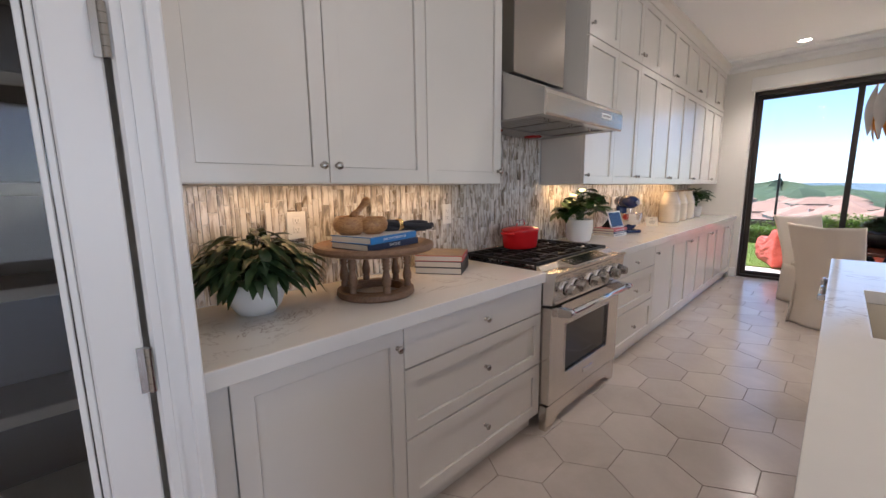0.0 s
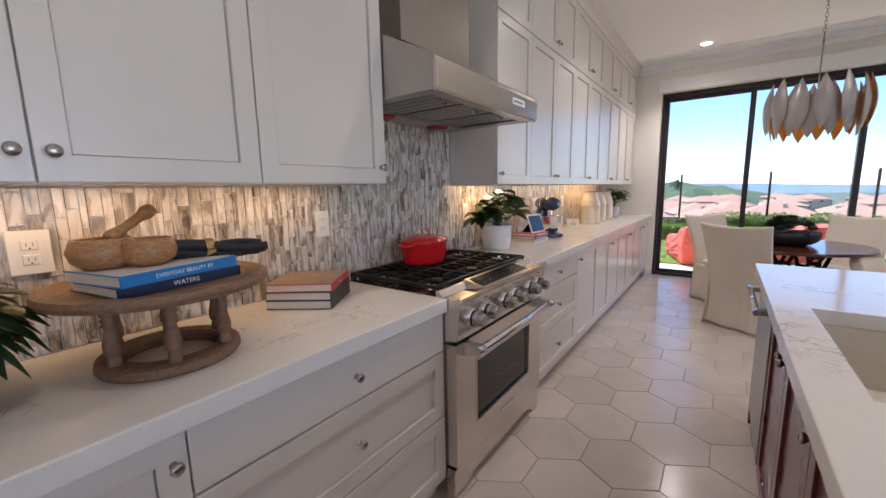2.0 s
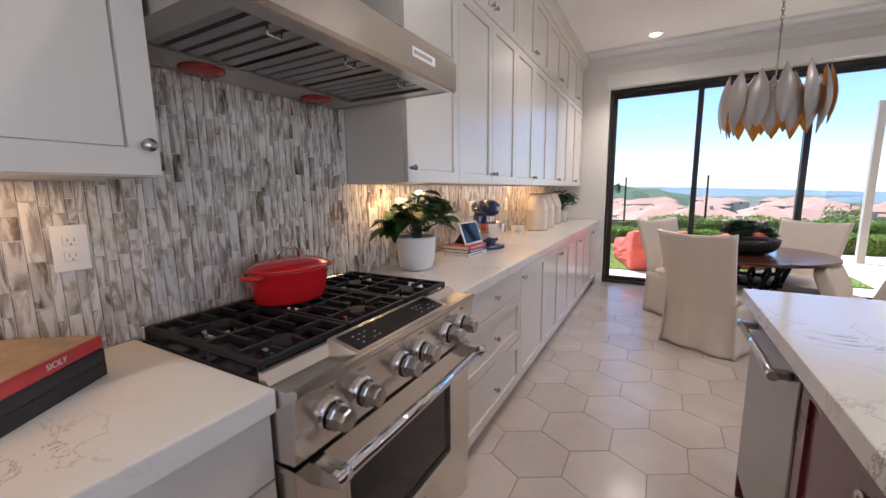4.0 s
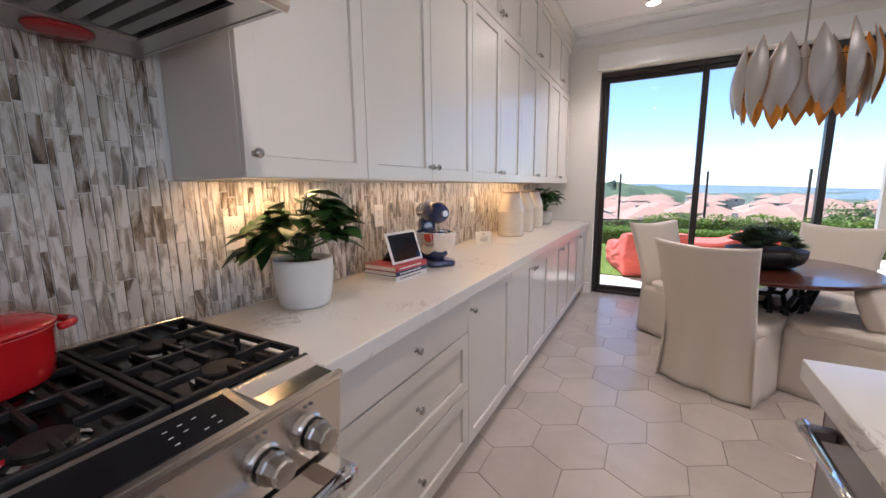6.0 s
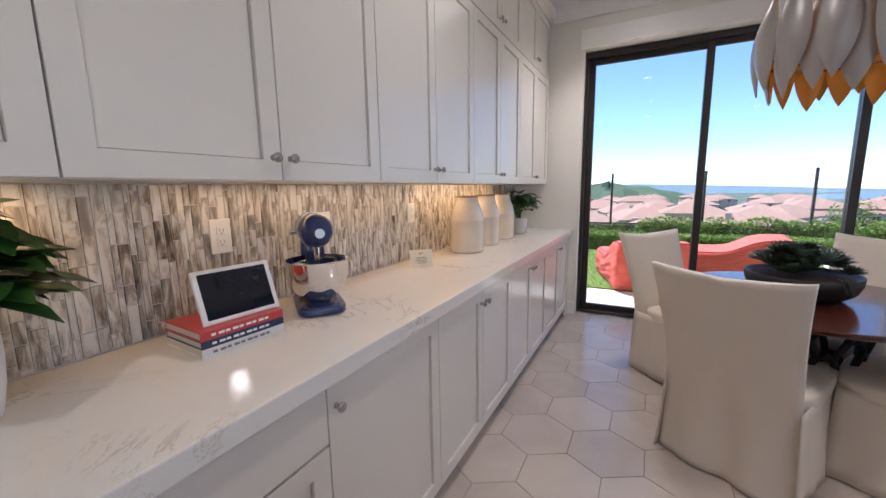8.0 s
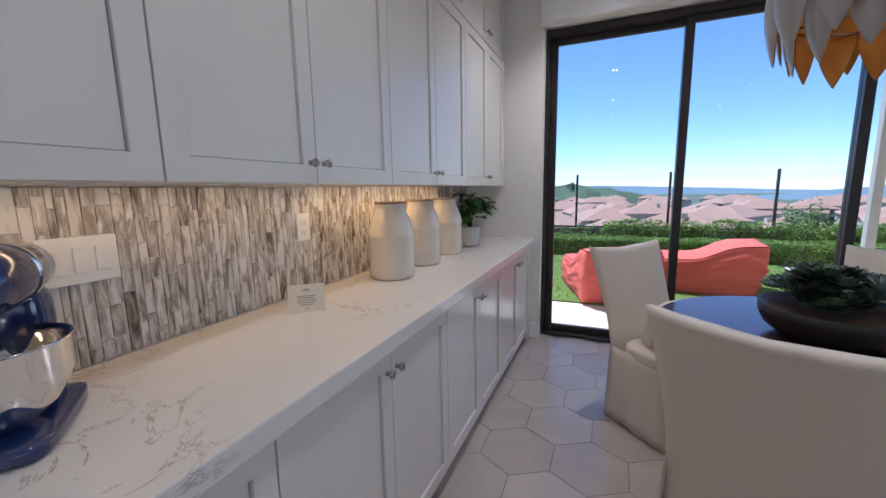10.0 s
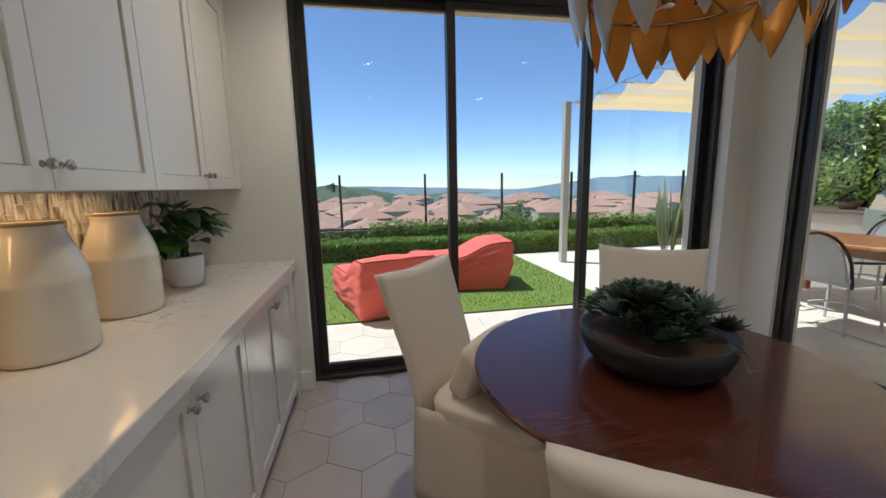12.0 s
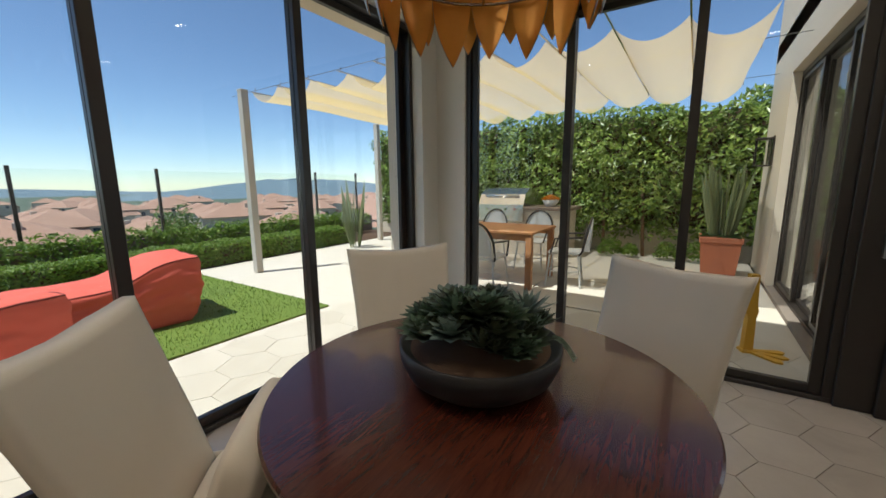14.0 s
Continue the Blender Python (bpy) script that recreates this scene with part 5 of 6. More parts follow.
b.transform(pose(MXX, MXY - 0.03, Z0 + 0.295, 90))
hd = part("head", b, NAVY, mx_, smooth=True)
b = lathe([(0.0555, -0.004), (0.0625, -0.004), (0.0625, 0.008), (0.0555, 0.008)], 36)
b.transform(pose(MXX, MXY - 0.03 + 0.045, Z0 + 0.295, 90))
part("trim_band", b, CHROME, hd)
part("hub_cap", tube((MXX, MXY - 0.205, Z0 + 0.295), (MXX, MXY - 0.185, Z0 + 0.295), 0.016, n=20), DSTEEL, hd)
part("speed_knob", tube((MXX - 0.06, MXY + 0.02, Z0 + 0.285), (MXX - 0.078, MXY + 0.02, Z0 + 0.285), 0.010, n=12), CHROME, hd)
part("bowl", lathe([(0.04, 0.035), (0.05, 0.045), (0.085, 0.075), (0.108, 0.13), (0.112, 0.185), (0.115, 0.19), (0.110, 0.19), (0.104, 0.13), (0.08, 0.08), (0, 0.055)], 48, (MXX, MXY - 0.075, Z0)), CHROME, mx_, smooth=True)
part("beater_shaft", tube((MXX, MXY - 0.085, Z0 + 0.12), (MXX, MXY - 0.085, Z0 + 0.25), 0.009, n=12), CHROME, mx_)

mx_.matrix_basis = pose(MXX, MXY - 0.01, Z0, 0, 0, -37)

card = thing("place_card", (4.69, 1.50, Z0), 0, "small cream tent card with printed lines", "card")
cm_ = pose(4.69, 1.50, Z0 + 0.05, -16, 0, 14 - 62)
b = bx(-0.064, 0.064, -0.001, 0.001, -0.051, 0.052)
b.transform(cm_)
part("sheet", b, plain("cream_card", (0.74, 0.68, 0.55), 0.7, vary=0.03, relief=0), card)
b = bmesh.new()
for k, (w, zz) in enumerate(((0.012, 0.034), (0.012, 0.028), (0.032, 0.008), (0.030, 0.0), (0.034, -0.008), (0.030, -0.016), (0.022, -0.024), (0.004, -0.038))):
    box(b, -w, w, -0.0018, -0.0012, zz - 0.0014, zz + 0.0014)
b.transform(cm_)
part("printed_lines", b, INKD, card)

JARP = [(0, 0), (0.116, 0), (0.124, 0.006), (0.127, 0.02), (0.126, 0.10), (0.128, 0.12), (0.127, 0.195), (0.130, 0.202), (0.126, 0.209), (0.120, 0.238), (0.107, 0.272), (0.094, 0.298), (0.086, 0.318), (0.083, 0.335), (0.087, 0.345), (0.087, 0.352), (0.079, 0.352), (0.076, 0.33), (0.078, 0.30), (0, 0.28)]
JARP = [(r * 0.91, h * 1.09) for r, h in JARP]
jar0 = None
for x, y in ((5.31, 1.50), (5.69, 1.52), (6.09, 1.53)):
    if jar0 is None:
        jar0 = thing("ceramic_jar", (x, y, Z0), 0, "large glazed cream stoneware jar on the worktop", "jar", "stoneware jars")
        part("jar_body", lathe(JARP, 64), CERAMIC, jar0, local=True, smooth=True)
        part("rim_band", lathe([(0.0794, 0.3745), (0.0808, 0.378), (0.0798, 0.3855), (0.0728, 0.3855)], 48), plain("brown_bare_rim", (0.30, 0.20, 0.11), 0.5, vary=0.2, relief=0.1), jar0, "brown unglazed rim", local=True, smooth=True)
    else:
        WM[copy_thing(jar0, pose(x, y, Z0))] = pose(x, y, Z0)


# ---- outlets and switches ----
def outlet(x, z, w, rocker=0, yellow=False):
    o = thing("wall_outlet" if not rocker else "light_switch", (x, NW - 0.02, z), 0, "white wall outlet on the tile" if not rocker else "three-gang white rocker switch plate", "outlet" if not rocker else "switch", "outlets")
    yb = NW - 0.0125
    pl = part("plate", bx(x - w / 2, x + w / 2, yb - 0.006, yb, z - 0.06, z + 0.06, bevel=0.002), PLASTIC, o)
    if rocker:
        for k in range(rocker):
            cx_ = x + (k - (rocker - 1) / 2) * 0.046
            part("rocker", bx(cx_ - 0.016, cx_ + 0.016, yb - 0.010, yb - 0.005, z - 0.033, z + 0.033, bevel=0.002), PLASTIC, pl)
    else:
        for s in (-1, 1):
            part("socket", bx(x - 0.017, x + 0.017, yb - 0.0085, yb - 0.005, z + s * 0.020 - 0.014, z + s * 0.020 + 0.014, bevel=0.002), PLASTIC, pl)
            b = bmesh.new()
            for dx_ in (-0.007, 0.006):
                box(b, x + dx_, x + dx_ + 0.002, yb - 0.009, yb - 0.0084, z + s * 0.020 - 0.003, z + s * 0.020 + 0.006)
            cyl(b, (x, yb - 0.009, z + s * 0.020 - 0.009), (x, yb - 0.0084, z + s * 0.020 - 0.009), 0.0025, n=8)
            part("slots", b, INKD, pl)


outlet(0.687, 1.205, 0.085)
outlet(1.627, 1.205, 0.075)
outlet(2.858, 1.195, 0.075)
outlet(3.692, 1.20, 0.075)
outlet(4.136, 1.195, 0.165, rocker=3)
outlet(4.915, 1.205, 0.075)

# ---- succulent bowl on the table ----
BX, BY, BZ = 5.515, -0.335, 0.761
sb = thing("succulent_bowl", (BX, BY, BZ), 0, "dark round bowl full of green and grey succulents", "planter bowl")
part("bowl", lathe([(0, 0), (0.12, 0), (0.175, 0.012), (0.215, 0.042), (0.234, 0.085), (0.238, 0.124), (0.232, 0.126), (0.222, 0.118), (0.195, 0.105), (0, 0.105)], 64, (BX, BY, BZ)), BOWL, sb, smooth=True)
part("soil", lathe([(0.215, 0.108), (0.15, 0.12), (0, 0.125)], 40, (BX, BY, BZ)), SOIL, sb)
rnd = random.Random(7)
for k in range(60):
    a, f = rnd.uniform(0, 6.283), math.sqrt(rnd.random())
    c = Vector((BX + 0.20 * f * math.cos(a), BY + 0.20 * f * math.sin(a), BZ + 0.128 + 0.095 * (1 - f * f) + rnd.uniform(0, 0.03)))
    bm = bmesh.new()
    big = rnd.uniform(0.045, 0.085)
    spiky = k % 4 == 0
    for ring in range(4):
        n = 9 - ring
        for i in range(n):
            aa = 2 * math.pi * (i + 0.5 * ring) / n
            el = 0.1 + ring * 0.38 + (0.25 if spiky else 0)
            d = (math.cos(aa) * math.cos(el), math.sin(aa) * math.cos(el), math.sin(el))
            leaf_shape(bm, c, d, (0, 0, 1), big * (1 - 0.14 * ring) * (1.15 if spiky else 1), big * (0.24 if spiky else 0.52), -0.12, 3)
    part("rosette", bm, (SUCC, SUCC_B, SUCC_D, SUCC, SUCC_D)[k % 5], sb, smooth=True)
bm = bmesh.new()
for i in range(16):
    f = i / 15
    c = Vector((BX - 0.185 - 0.06 * f, BY - 0.10 - 0.015 * f, BZ + 0.135 - 0.06 * f * f))
    for s in (-1, 1):
        leaf_shape(bm, c, (-0.3, s, 0.2), (0, 0, 1), 0.02, 0.011, 0.1, 2)
part("trailing_sprig", bm, SUCC, sb, smooth=True)

# ---- outdoors: ground, patio, lawn ----
def terrain(x, y):
    if x < 14.2 and y > -9:
        return -0.10
    d = max(0.0, x - 14.2, -9 - y)
    z = -0.10 - 12.0 * (1 - math.exp(-d / 28.0))
    z -= 30 * (1 - math.exp(-max(0, d - 150) / 500))
    z += 1.2 * noise.noise(Vector((x * 0.012, y * 0.012, 0))) * min(1, d / 60)
    return z


xs = sorted(set(list(np.linspace(-40, 14.2, 12)) + [14.2 + 3 * k for k in range(1, 40)] + [140 * 1.22 ** k for k in range(16)]))
ys = sorted(set([s * v for s in (-1, 1) for v in ([0, 4, 9, 14, 20, 28, 38] + [50 * 1.3 ** k for k in range(15)])]))
verts = [(x, y, terrain(x, y)) for x in xs for y in ys]
ny = len(ys)
faces = [(i * ny + j, (i + 1) * ny + j, (i + 1) * ny + j + 1, i * ny + j + 1) for i in range(len(xs) - 1) for j in range(ny - 1)]
DRY = plain("green_valley_ground", (0.10, 0.13, 0.085), 0.95, vary=0.4, scale=0.012, fine=0.3, relief=0)
tagged(raw("ground", verts, faces, DRY, smooth=True), "green valley ground falling away to the horizon", "ground", kind="structure")

b = bmesh.new()
box(b, EW + 0.3, 8.47, -8.2, 6.0, -0.08, -0.055)
box(b, 8.47, 13.2, -8.2, -2.27, -0.08, -0.055)
box(b, 4.15, EW + 0.3, -8.2, SW - 0.2, -0.08, -0.055)
patio = setting("patio", b, PATHSTONE, "cream hexagon paved patio", "patio")
# darker slabs under the outdoor table
b = bmesh.new()
for i in range(2):
    for j in range(2):
        box(b, 5.0 + i * 1.75, 6.72 + i * 1.75, -6.2 + j * 1.3, -4.94 + j * 1.3, -0.054, -0.036, bevel=0.004)
setting("patio_slabs", b, PATHSTONE, "large grey paving slabs with open joints", "paving")
setting("lawn_bed", bx(8.47, 11.9, -2.25, 6.0, -0.09, -0.05), SOIL, "soil under the lawn", "soil")
rnd = random.Random(11)
vs, fs = [], []
for k in range(26000):
    x, y = rnd.uniform(8.48, 11.9), rnd.uniform(-2.24, 4.2)
    a, h = rnd.uniform(0, 6.283), rnd.uniform(0.025, 0.05)
    dx_, dy_ = 0.006 * math.cos(a), 0.006 * math.sin(a)
    n = len(vs)
    vs += [(x - dx_, y - dy_, -0.05), (x + dx_, y + dy_, -0.05), (x + rnd.uniform(-0.02, 0.02), y + rnd.uniform(-0.02, 0.02), -0.05 + h)]
    fs.append((n, n + 1, n + 2))
TURF = plain("green_turf", (0.14, 0.21, 0.028), 0.9, vary=0.3, scale=2, fine=130, relief=0.9)
setting("lawn", bx(8.475, 11.9, -2.245, 6.0, -0.05, -0.035), TURF, "short green lawn", "lawn")
tagged(raw("grass", vs, fs, GRASSM), "short green grass blades of the lawn", "grass", kind="stuff")

# ---- bean bag loungers ----
def lounger(at, turn, w, d, hs, hb, label, seed):
    """Soft seat with a raised back at -y before the turn."""
    def cloth(p):
        k = sum(abs(c) ** 26 for c in p) ** (1 / 26.0)
        q = p / max(k, 1.0)
        back = 1 / (1 + math.exp((q.y + 0.30) * 9))
        f = (q.z + 1) / 2
        top = hs + (hb - hs) * back + 0.035 * (1 - q.x * q.x) * (1 - q.y * q.y)
        flare = 1 + 0.06 * math.cos(q.z * 1.6)
        side = 1 - max(0.0, q.z) ** 6
        cr = (0.012 * math.sin(9 * q.z + 6 * noise.noise(Vector((q.x * 1.6, q.y * 1.6, seed)))) + 0.008 * math.sin(21 * q.z + 9 * noise.noise(Vector((q.x * 3, q.y * 3, seed + 4))))) * side
        cr += 0.022 * noise.noise(Vector((q.x * 2.5 + seed, q.y * 2.5, q.z * 3)))
        return Vector((q.x * w / 2 * flare * (1 + cr), q.y * d / 2 * flare * (1 + cr) - 0.10 * f * back, f * top + cr * 0.5 * f))
    bm = bmesh.new()
    bmesh.ops.create_cube(bm, size=2.0)
    bmesh.ops.subdivide_edges(bm, edges=bm.edges[:], cuts=30, use_grid_fill=True)
    for v in bm.verts:
        v.co = cloth(v.co.copy())
    t_ = thing("bean_bag_lounger", at, turn, label, "bean bag", "coral loungers")
    part("bag", bm, CORAL, t_, local=True, smooth=True)
    n = 14
    rim = [(-1 + 2 * k / n, -1) for k in range(n)] + [(1, -1 + 2 * k / n) for k in range(n)] + [(1 - 2 * k / n, 1) for k in range(n)] + [(-1, 1 - 2 * k / n) for k in range(n + 1)]
    part("piping", bent([cloth(Vector((x, y, 1.0))) for x, y in rim], 0.008, 6), SEAM, t_, "raised sewn piping round the top", local=True, smooth=True)


GZ = -0.035
lounger((9.10, 0.50, GZ), -73, 0.86, 1.2, 0.42, 0.66, "coral canvas bean bag lounger on the lawn", 1.0)
lounger((9.75, -0.58, GZ), -6, 0.85, 1.3, 0.44, 0.66, "upright coral bean bag lounger on the grass", 4.1)


# ---- planting ----
def foliage(name, label, category, sampler, count, size, material, kind="", core=None, seed=5, thing_name=None):
    rnd = random.Random(seed)
    vs, fs = [], []
    for _ in range(count):
        p, nrm = sampler(rnd)
        nrm = (Vector(nrm) + Vector((rnd.gauss(0, 0.55), rnd.gauss(0, 0.55), rnd.gauss(0, 0.55)))).normalized()
        a = nrm.orthogonal().normalized()
        a.rotate(Matrix.Rotation(rnd.uniform(0, 6.283), 3, nrm))
        c = nrm.cross(a)
        s = size * rnd.uniform(0.6, 1.3)
        p = Vector(p)
        n = len(vs)
        vs += [tuple(p - a * s), tuple(p + c * s * 0.42 + nrm * s * 0.15), tuple(p + a * s), tuple(p - c * s * 0.42 + nrm * s * 0.15)]
        fs.append((n, n + 1, n + 2, n + 3))
    root = thing(thing_name or name, (0, 0, 0), 0, label, category)
    raw("leaves", vs, fs, material, root)
    if core is not None:
        part("branches", core, SOIL, root)
    return root


def hedge_sampler(x0, x1, y0, y1, z0, z1, rough=0.04):
    def f(r):
        k = r.random()
        x, y, z = r.uniform(x0, x1), r.uniform(y0, y1), r.uniform(z0, z1)
        w = rough * noise.noise(Vector((x * 3, y * 3, z * 3)))
        if k < 0.5:
            return (x, y, z1 + w + r.uniform(-0.03, 0.02)), (0, 0, 1)
        return (x0 + w + r.uniform(-0.02, 0.04), y, z), (-1, 0, 0.2)
    return f


foliage("hedge", "clipped low green boxwood hedge behind the lawn", "hedge", hedge_sampler(11.95, 12.55, -5.9, 6.0, -0.05, 0.31), 24000, 0.034, HEDGELEAF, core=bx(11.98, 12.5, -5.9, 6.0, -0.09, 0.28), thing_name="hedge")
foliage("vine", "loose leafy vine along the low boundary wall", "shrub", hedge_sampler(12.95, 13.35, -7.6, 0.6, 0.2, 0.52, 0.25), 7500, 0.042, HEDGELEAF, seed=8, thing_name="vine")
foliage("vine", "sparse leafy vine over the boundary wall", "shrub", hedge_sampler(13.0, 13.35, 0.6, 6.0, 0.15, 0.36, 0.3), 1500, 0.042, HEDGELEAF, seed=9, thing_name="vine")
setting("boundary_wall", bx(13.38, 13.6, -8.2, 8.0, -0.1, 0.40), plain("brown_block_wall", (0.17, 0.125, 0.10), 0.9, vary=0.2, relief=0.4, fine=60), "low brown boundary wall", "wall")
setting("planting_bed", bx(11.9, 13.38, -8.2, 6.0, -0.1, -0.045), SOIL, "brown planting bed", "soil")
fence = thing("glass_fence", (13.5, -1.5, 0.4), 0, "clear glass panel fence with slim black posts", "fence")
FY = [5.05, 3.2, 1.22, -0.72, -2.61, -4.45, -6.24, -7.7]
for y in FY:
    part("post", bx(13.475, 13.525, y - 0.025, y + 0.025, 0.38, 1.66, bevel=0.004), BRONZE, fence)
for y0, y1 in zip(FY, FY[1:]):
    g = part("glass_panel", bx(13.497, 13.503, y1 + 0.03, y0 - 0.03, 0.46, 1.62), GLASS, fence)
    g.visible_shadow = False
    part("rail", bx(13.485, 13.515, y1 + 0.026, y0 - 0.026, 0.40, 0.44), BRONZE, fence)


def ivy(r):
    x, z = r.uniform(3.5, 12.5), r.random() ** 0.8 * 3.0 + 0.25
    w = 0.30 * noise.noise(Vector((x * 1.3, 0, z * 1.3))) + 0.14 * noise.noise(Vector((x * 4, 2, z * 4)))
    if z > 2.7 + 0.45 * noise.noise(Vector((x * 1.1, 3, 0))):
        z = r.uniform(0.4, 2.6)
    return (x, -7.62 + w + r.uniform(-0.1, 0.16), z), (0.15, 0.85, 0.5)


setting("garden_wall", bx(3.5, 12.9, -8.15, -7.9, -0.1, 2.0), STUCCO, "stucco garden wall behind the creeper", "wall")
creeper = foliage("creeper", "tall dense glossy green creeper screen", "hedge", ivy, 23000, 0.058, IVYLEAF, seed=21, core=bx(3.5, 12.5, -7.88, -7.75, 0.5, 2.55), thing_name="creeper_hedge")
for k, x in enumerate((5.1, 5.75, 6.45)):
    b = tube((x, -7.45, -0.05), (x + 0.1, -7.62, 1.2), 0.035, 0.025, 10)
    part("trunk", b, TRAYWOOD, creeper, "thin pale trunk", smooth=True)
rb = random.Random(3)
for k, (x, s) in enumerate(((4.55, 0.22), (4.95, 0.24), (5.35, 0.2), (5.95, 0.15), (6.3, 0.24))):
    def ball(r, x=x, s=s):
        v = Vector((r.gauss(0, 1), r.gauss(0, 1), abs(r.gauss(0, 1)))).normalized()
        return Vector((x, -7.25, 0.0)) + Vector((v.x * s, v.y * s * 0.8, v.z * s * 1.3)) * r.uniform(0.7, 1.1), v
    foliage("shrub", "small light green shrub in the bed", "shrub", ball, 420, 0.035, HEDGELEAF, seed=30 + k, thing_name="shrub")

# tree in the valley just beyond the fence
def spray(c, rx, rz):
    def f(r):
        v = Vector((r.gauss(0, 1), r.gauss(0, 1), r.gauss(0, 1))).normalized()
        k = r.uniform(0.35, 1.0) * (0.75 + 0.5 * noise.noise(v * 2.5))
        return Vector(c) + Vector((v.x * rx * k, v.y * rx * k, v.z * rz * k)), v
    return f


foliage("tree", "light green feathery tree below the fence", "tree", spray((19.5, -5.3, -0.55), 1.1, 1.5), 4200, 0.075, TREELEAF, core=tube((19.5, -5.3, -4.5), (19.5, -5.3, 0.2), 0.14, 0.03, 10), seed=41, thing_name="tree")
foliage("tree", "dark green tree behind the shade sail", "tree", spray((12.3, -8.4, 1.6), 0.8, 1.5), 4200, 0.06, IVYLEAF, core=tube((12.3, -8.4, -0.1), (12.3, -8.4, 1.6), 0.1, 0.04, 10), seed=42, thing_name="tree")


def blades(name, at, n, h, spread, label, pot=None, width=0.05, seed=2):
    rnd = random.Random(seed)
    t_ = thing(name, at, 0, label, "plant")
    bm = bmesh.new()
    base = Vector(at) + Vector((0, 0, pot[1] if pot else 0))
    for k in range(n):
        a, f = rnd.uniform(0, 6.283), rnd.random() ** 0.5
        o = Vector((math.cos(a), math.sin(a), 0)) * spread * 0.35 * f
        d = Vector((math.cos(a) * spread * f * 0.5, math.sin(a) * spread * f * 0.5, h * rnd.uniform(0.6, 1.0)))
        leaf_shape(bm, base + o, d, (math.sin(a), -math.cos(a), 0.1), d.length, width * rnd.uniform(0.8, 1.2), 0.0, 5)
    part("blades", bm, SNAKE, t_, smooth=True)
    return t_


# terracotta planter with snake plants by the wing
PXX, PYY = 4.64, -6.35
pl = blades("snake_plant", (PXX, PYY, -0.036), 26, 1.15, 0.42, "tall snake plants in a square terracotta planter", (0.25, 0.53), 0.075, 4)
b = bmesh.new()
r = bmesh.ops.create_cone(b, cap_ends=True, segments=4, radius1=0.29, radius2=0.345, depth=0.5, matrix=Matrix.Translation((PXX, PYY, 0.214)) @ Matrix.Rotation(radians(45), 4, "Z"))
box(b, PXX - 0.262, PXX + 0.262, PYY - 0.262, PYY + 0.262, 0.46, 0.54, bevel=0.01)
part("planter", b, TERRA, pl, "terracotta square planter")
bm = bmesh.new()
rr = random.Random(6)
for k in range(150):
    a = rr.uniform(0, 6.283)
    leaf_shape(bm, (PXX + rr.uniform(-0.22, 0.22), PYY + rr.uniform(-0.22, 0.22), 0.54), (math.cos(a), math.sin(a), 0.5), (0, 0, 1), 0.10, 0.04, 0.4, 3)
part("underplanting", bm, LEAF, pl)
blades("yucca", (11.3, -5.45, -0.05), 24, 1.55, 0.36, "tall pale green sword-leaved plant in the bed", None, 0.09, 8)

# ---- shade sail and posts ----
for x, y in ((10.86, -2.86), (11.6, -6.6)):
    p_ = thing("pergola_post", (x, y, -0.055), 0, "square grey metal post holding the shade sail", "post", "sail posts")
    part("shaft", bx(x - 0.055, x + 0.055, y - 0.055, y + 0.055, -0.055, 2.74, bevel=0.006), CONCRETE, p_)
    part("cap", bx(x - 0.06, x + 0.06, y - 0.06, y + 0.06, 2.741, 2.76, bevel=0.003), CONCRETE, p_)
sail = thing("shade_sail", (8, -5, 2.7), 0, "cream canvas shade sail hung in scalloped folds", "shade sail")
PER = 0.62
for s in range(10):
    xa = 10.75 - s * PER
    bm = bmesh.new()
    g = []
    for i in range(11):
        f = i / 10
        row = []
        for j in range(13):
            v = j / 12
            y = -2.95 - 0.085 * s - v * (3.85 - 0.06 * s + 0.15 * math.sin(s))
            zz = 2.72 + 0.06 * (s / 10) - (0.17 + 0.03 * math.sin(s * 2.3)) * math.sin(math.pi * f) ** 0.8 + 0.02 * math.sin(v * 7 + s)
            row.append(bm.verts.new((xa - f * PER, y, zz)))
        g.append(row)
    for r0, r1 in zip(g, g[1:]):
        for j in range(12):
            bm.faces.new((r0[j], r0[j + 1], r1[j + 1], r1[j]))
    part("canvas_fold", bm, CANVAS, sail, smooth=True)
    part("batten", bx(xa - 0.008, xa + 0.008, -6.85, -2.93, 2.722 + 0.006 * s, 2.736 + 0.006 * s), STEEL, sail)
for y in (-3.0, -4.9, -6.8):
    part("wire", tube((11.4, y, 2.75), (4.0, y, 2.83), 0.004, n=6), DSTEEL, sail)
    b = bmesh.new()
    for s in range(11):
        x = 10.75 - s * PER
        cyl(b, (x, y, 2.73), (x, y, 2.80), 0.006, n=6)
    part("hooks", b, DSTEEL, sail)

# ---- outdoor kitchen and dining ----
ok = thing("barbecue_counter", (8.3, -6.8, -0.055), 0, "cream stucco barbecue counter with stone top", "counter")
part("base", bx(6.95, 9.9, -7.2, -6.47, -0.055, 0.83, bevel=0.008), STUCCO, ok)
part("stone_top", bx(6.86, 9.95, -7.25, -6.40, 0.831, 0.89, bevel=0.008), plain("brown_stone_top", (0.26, 0.19, 0.14), 0.5, vary=0.25, relief=0.2), ok)
part("socket_box", bx(7.28, 7.36, -6.469, -6.44, 0.50, 0.66, bevel=0.01), STEEL, ok)
gr = thing("grill", (8.25, -6.75, 0.6), 0, "stainless steel barbecue grill with closed hood", "grill")
b = prism([(-7.15, 0.93), (-7.15, 1.16), (-7.0, 1.24), (-6.78, 1.24), (-6.55, 1.12), (-6.45, 0.93)], "x", 7.76, 8.72)
part("hood", b, STEEL, gr)
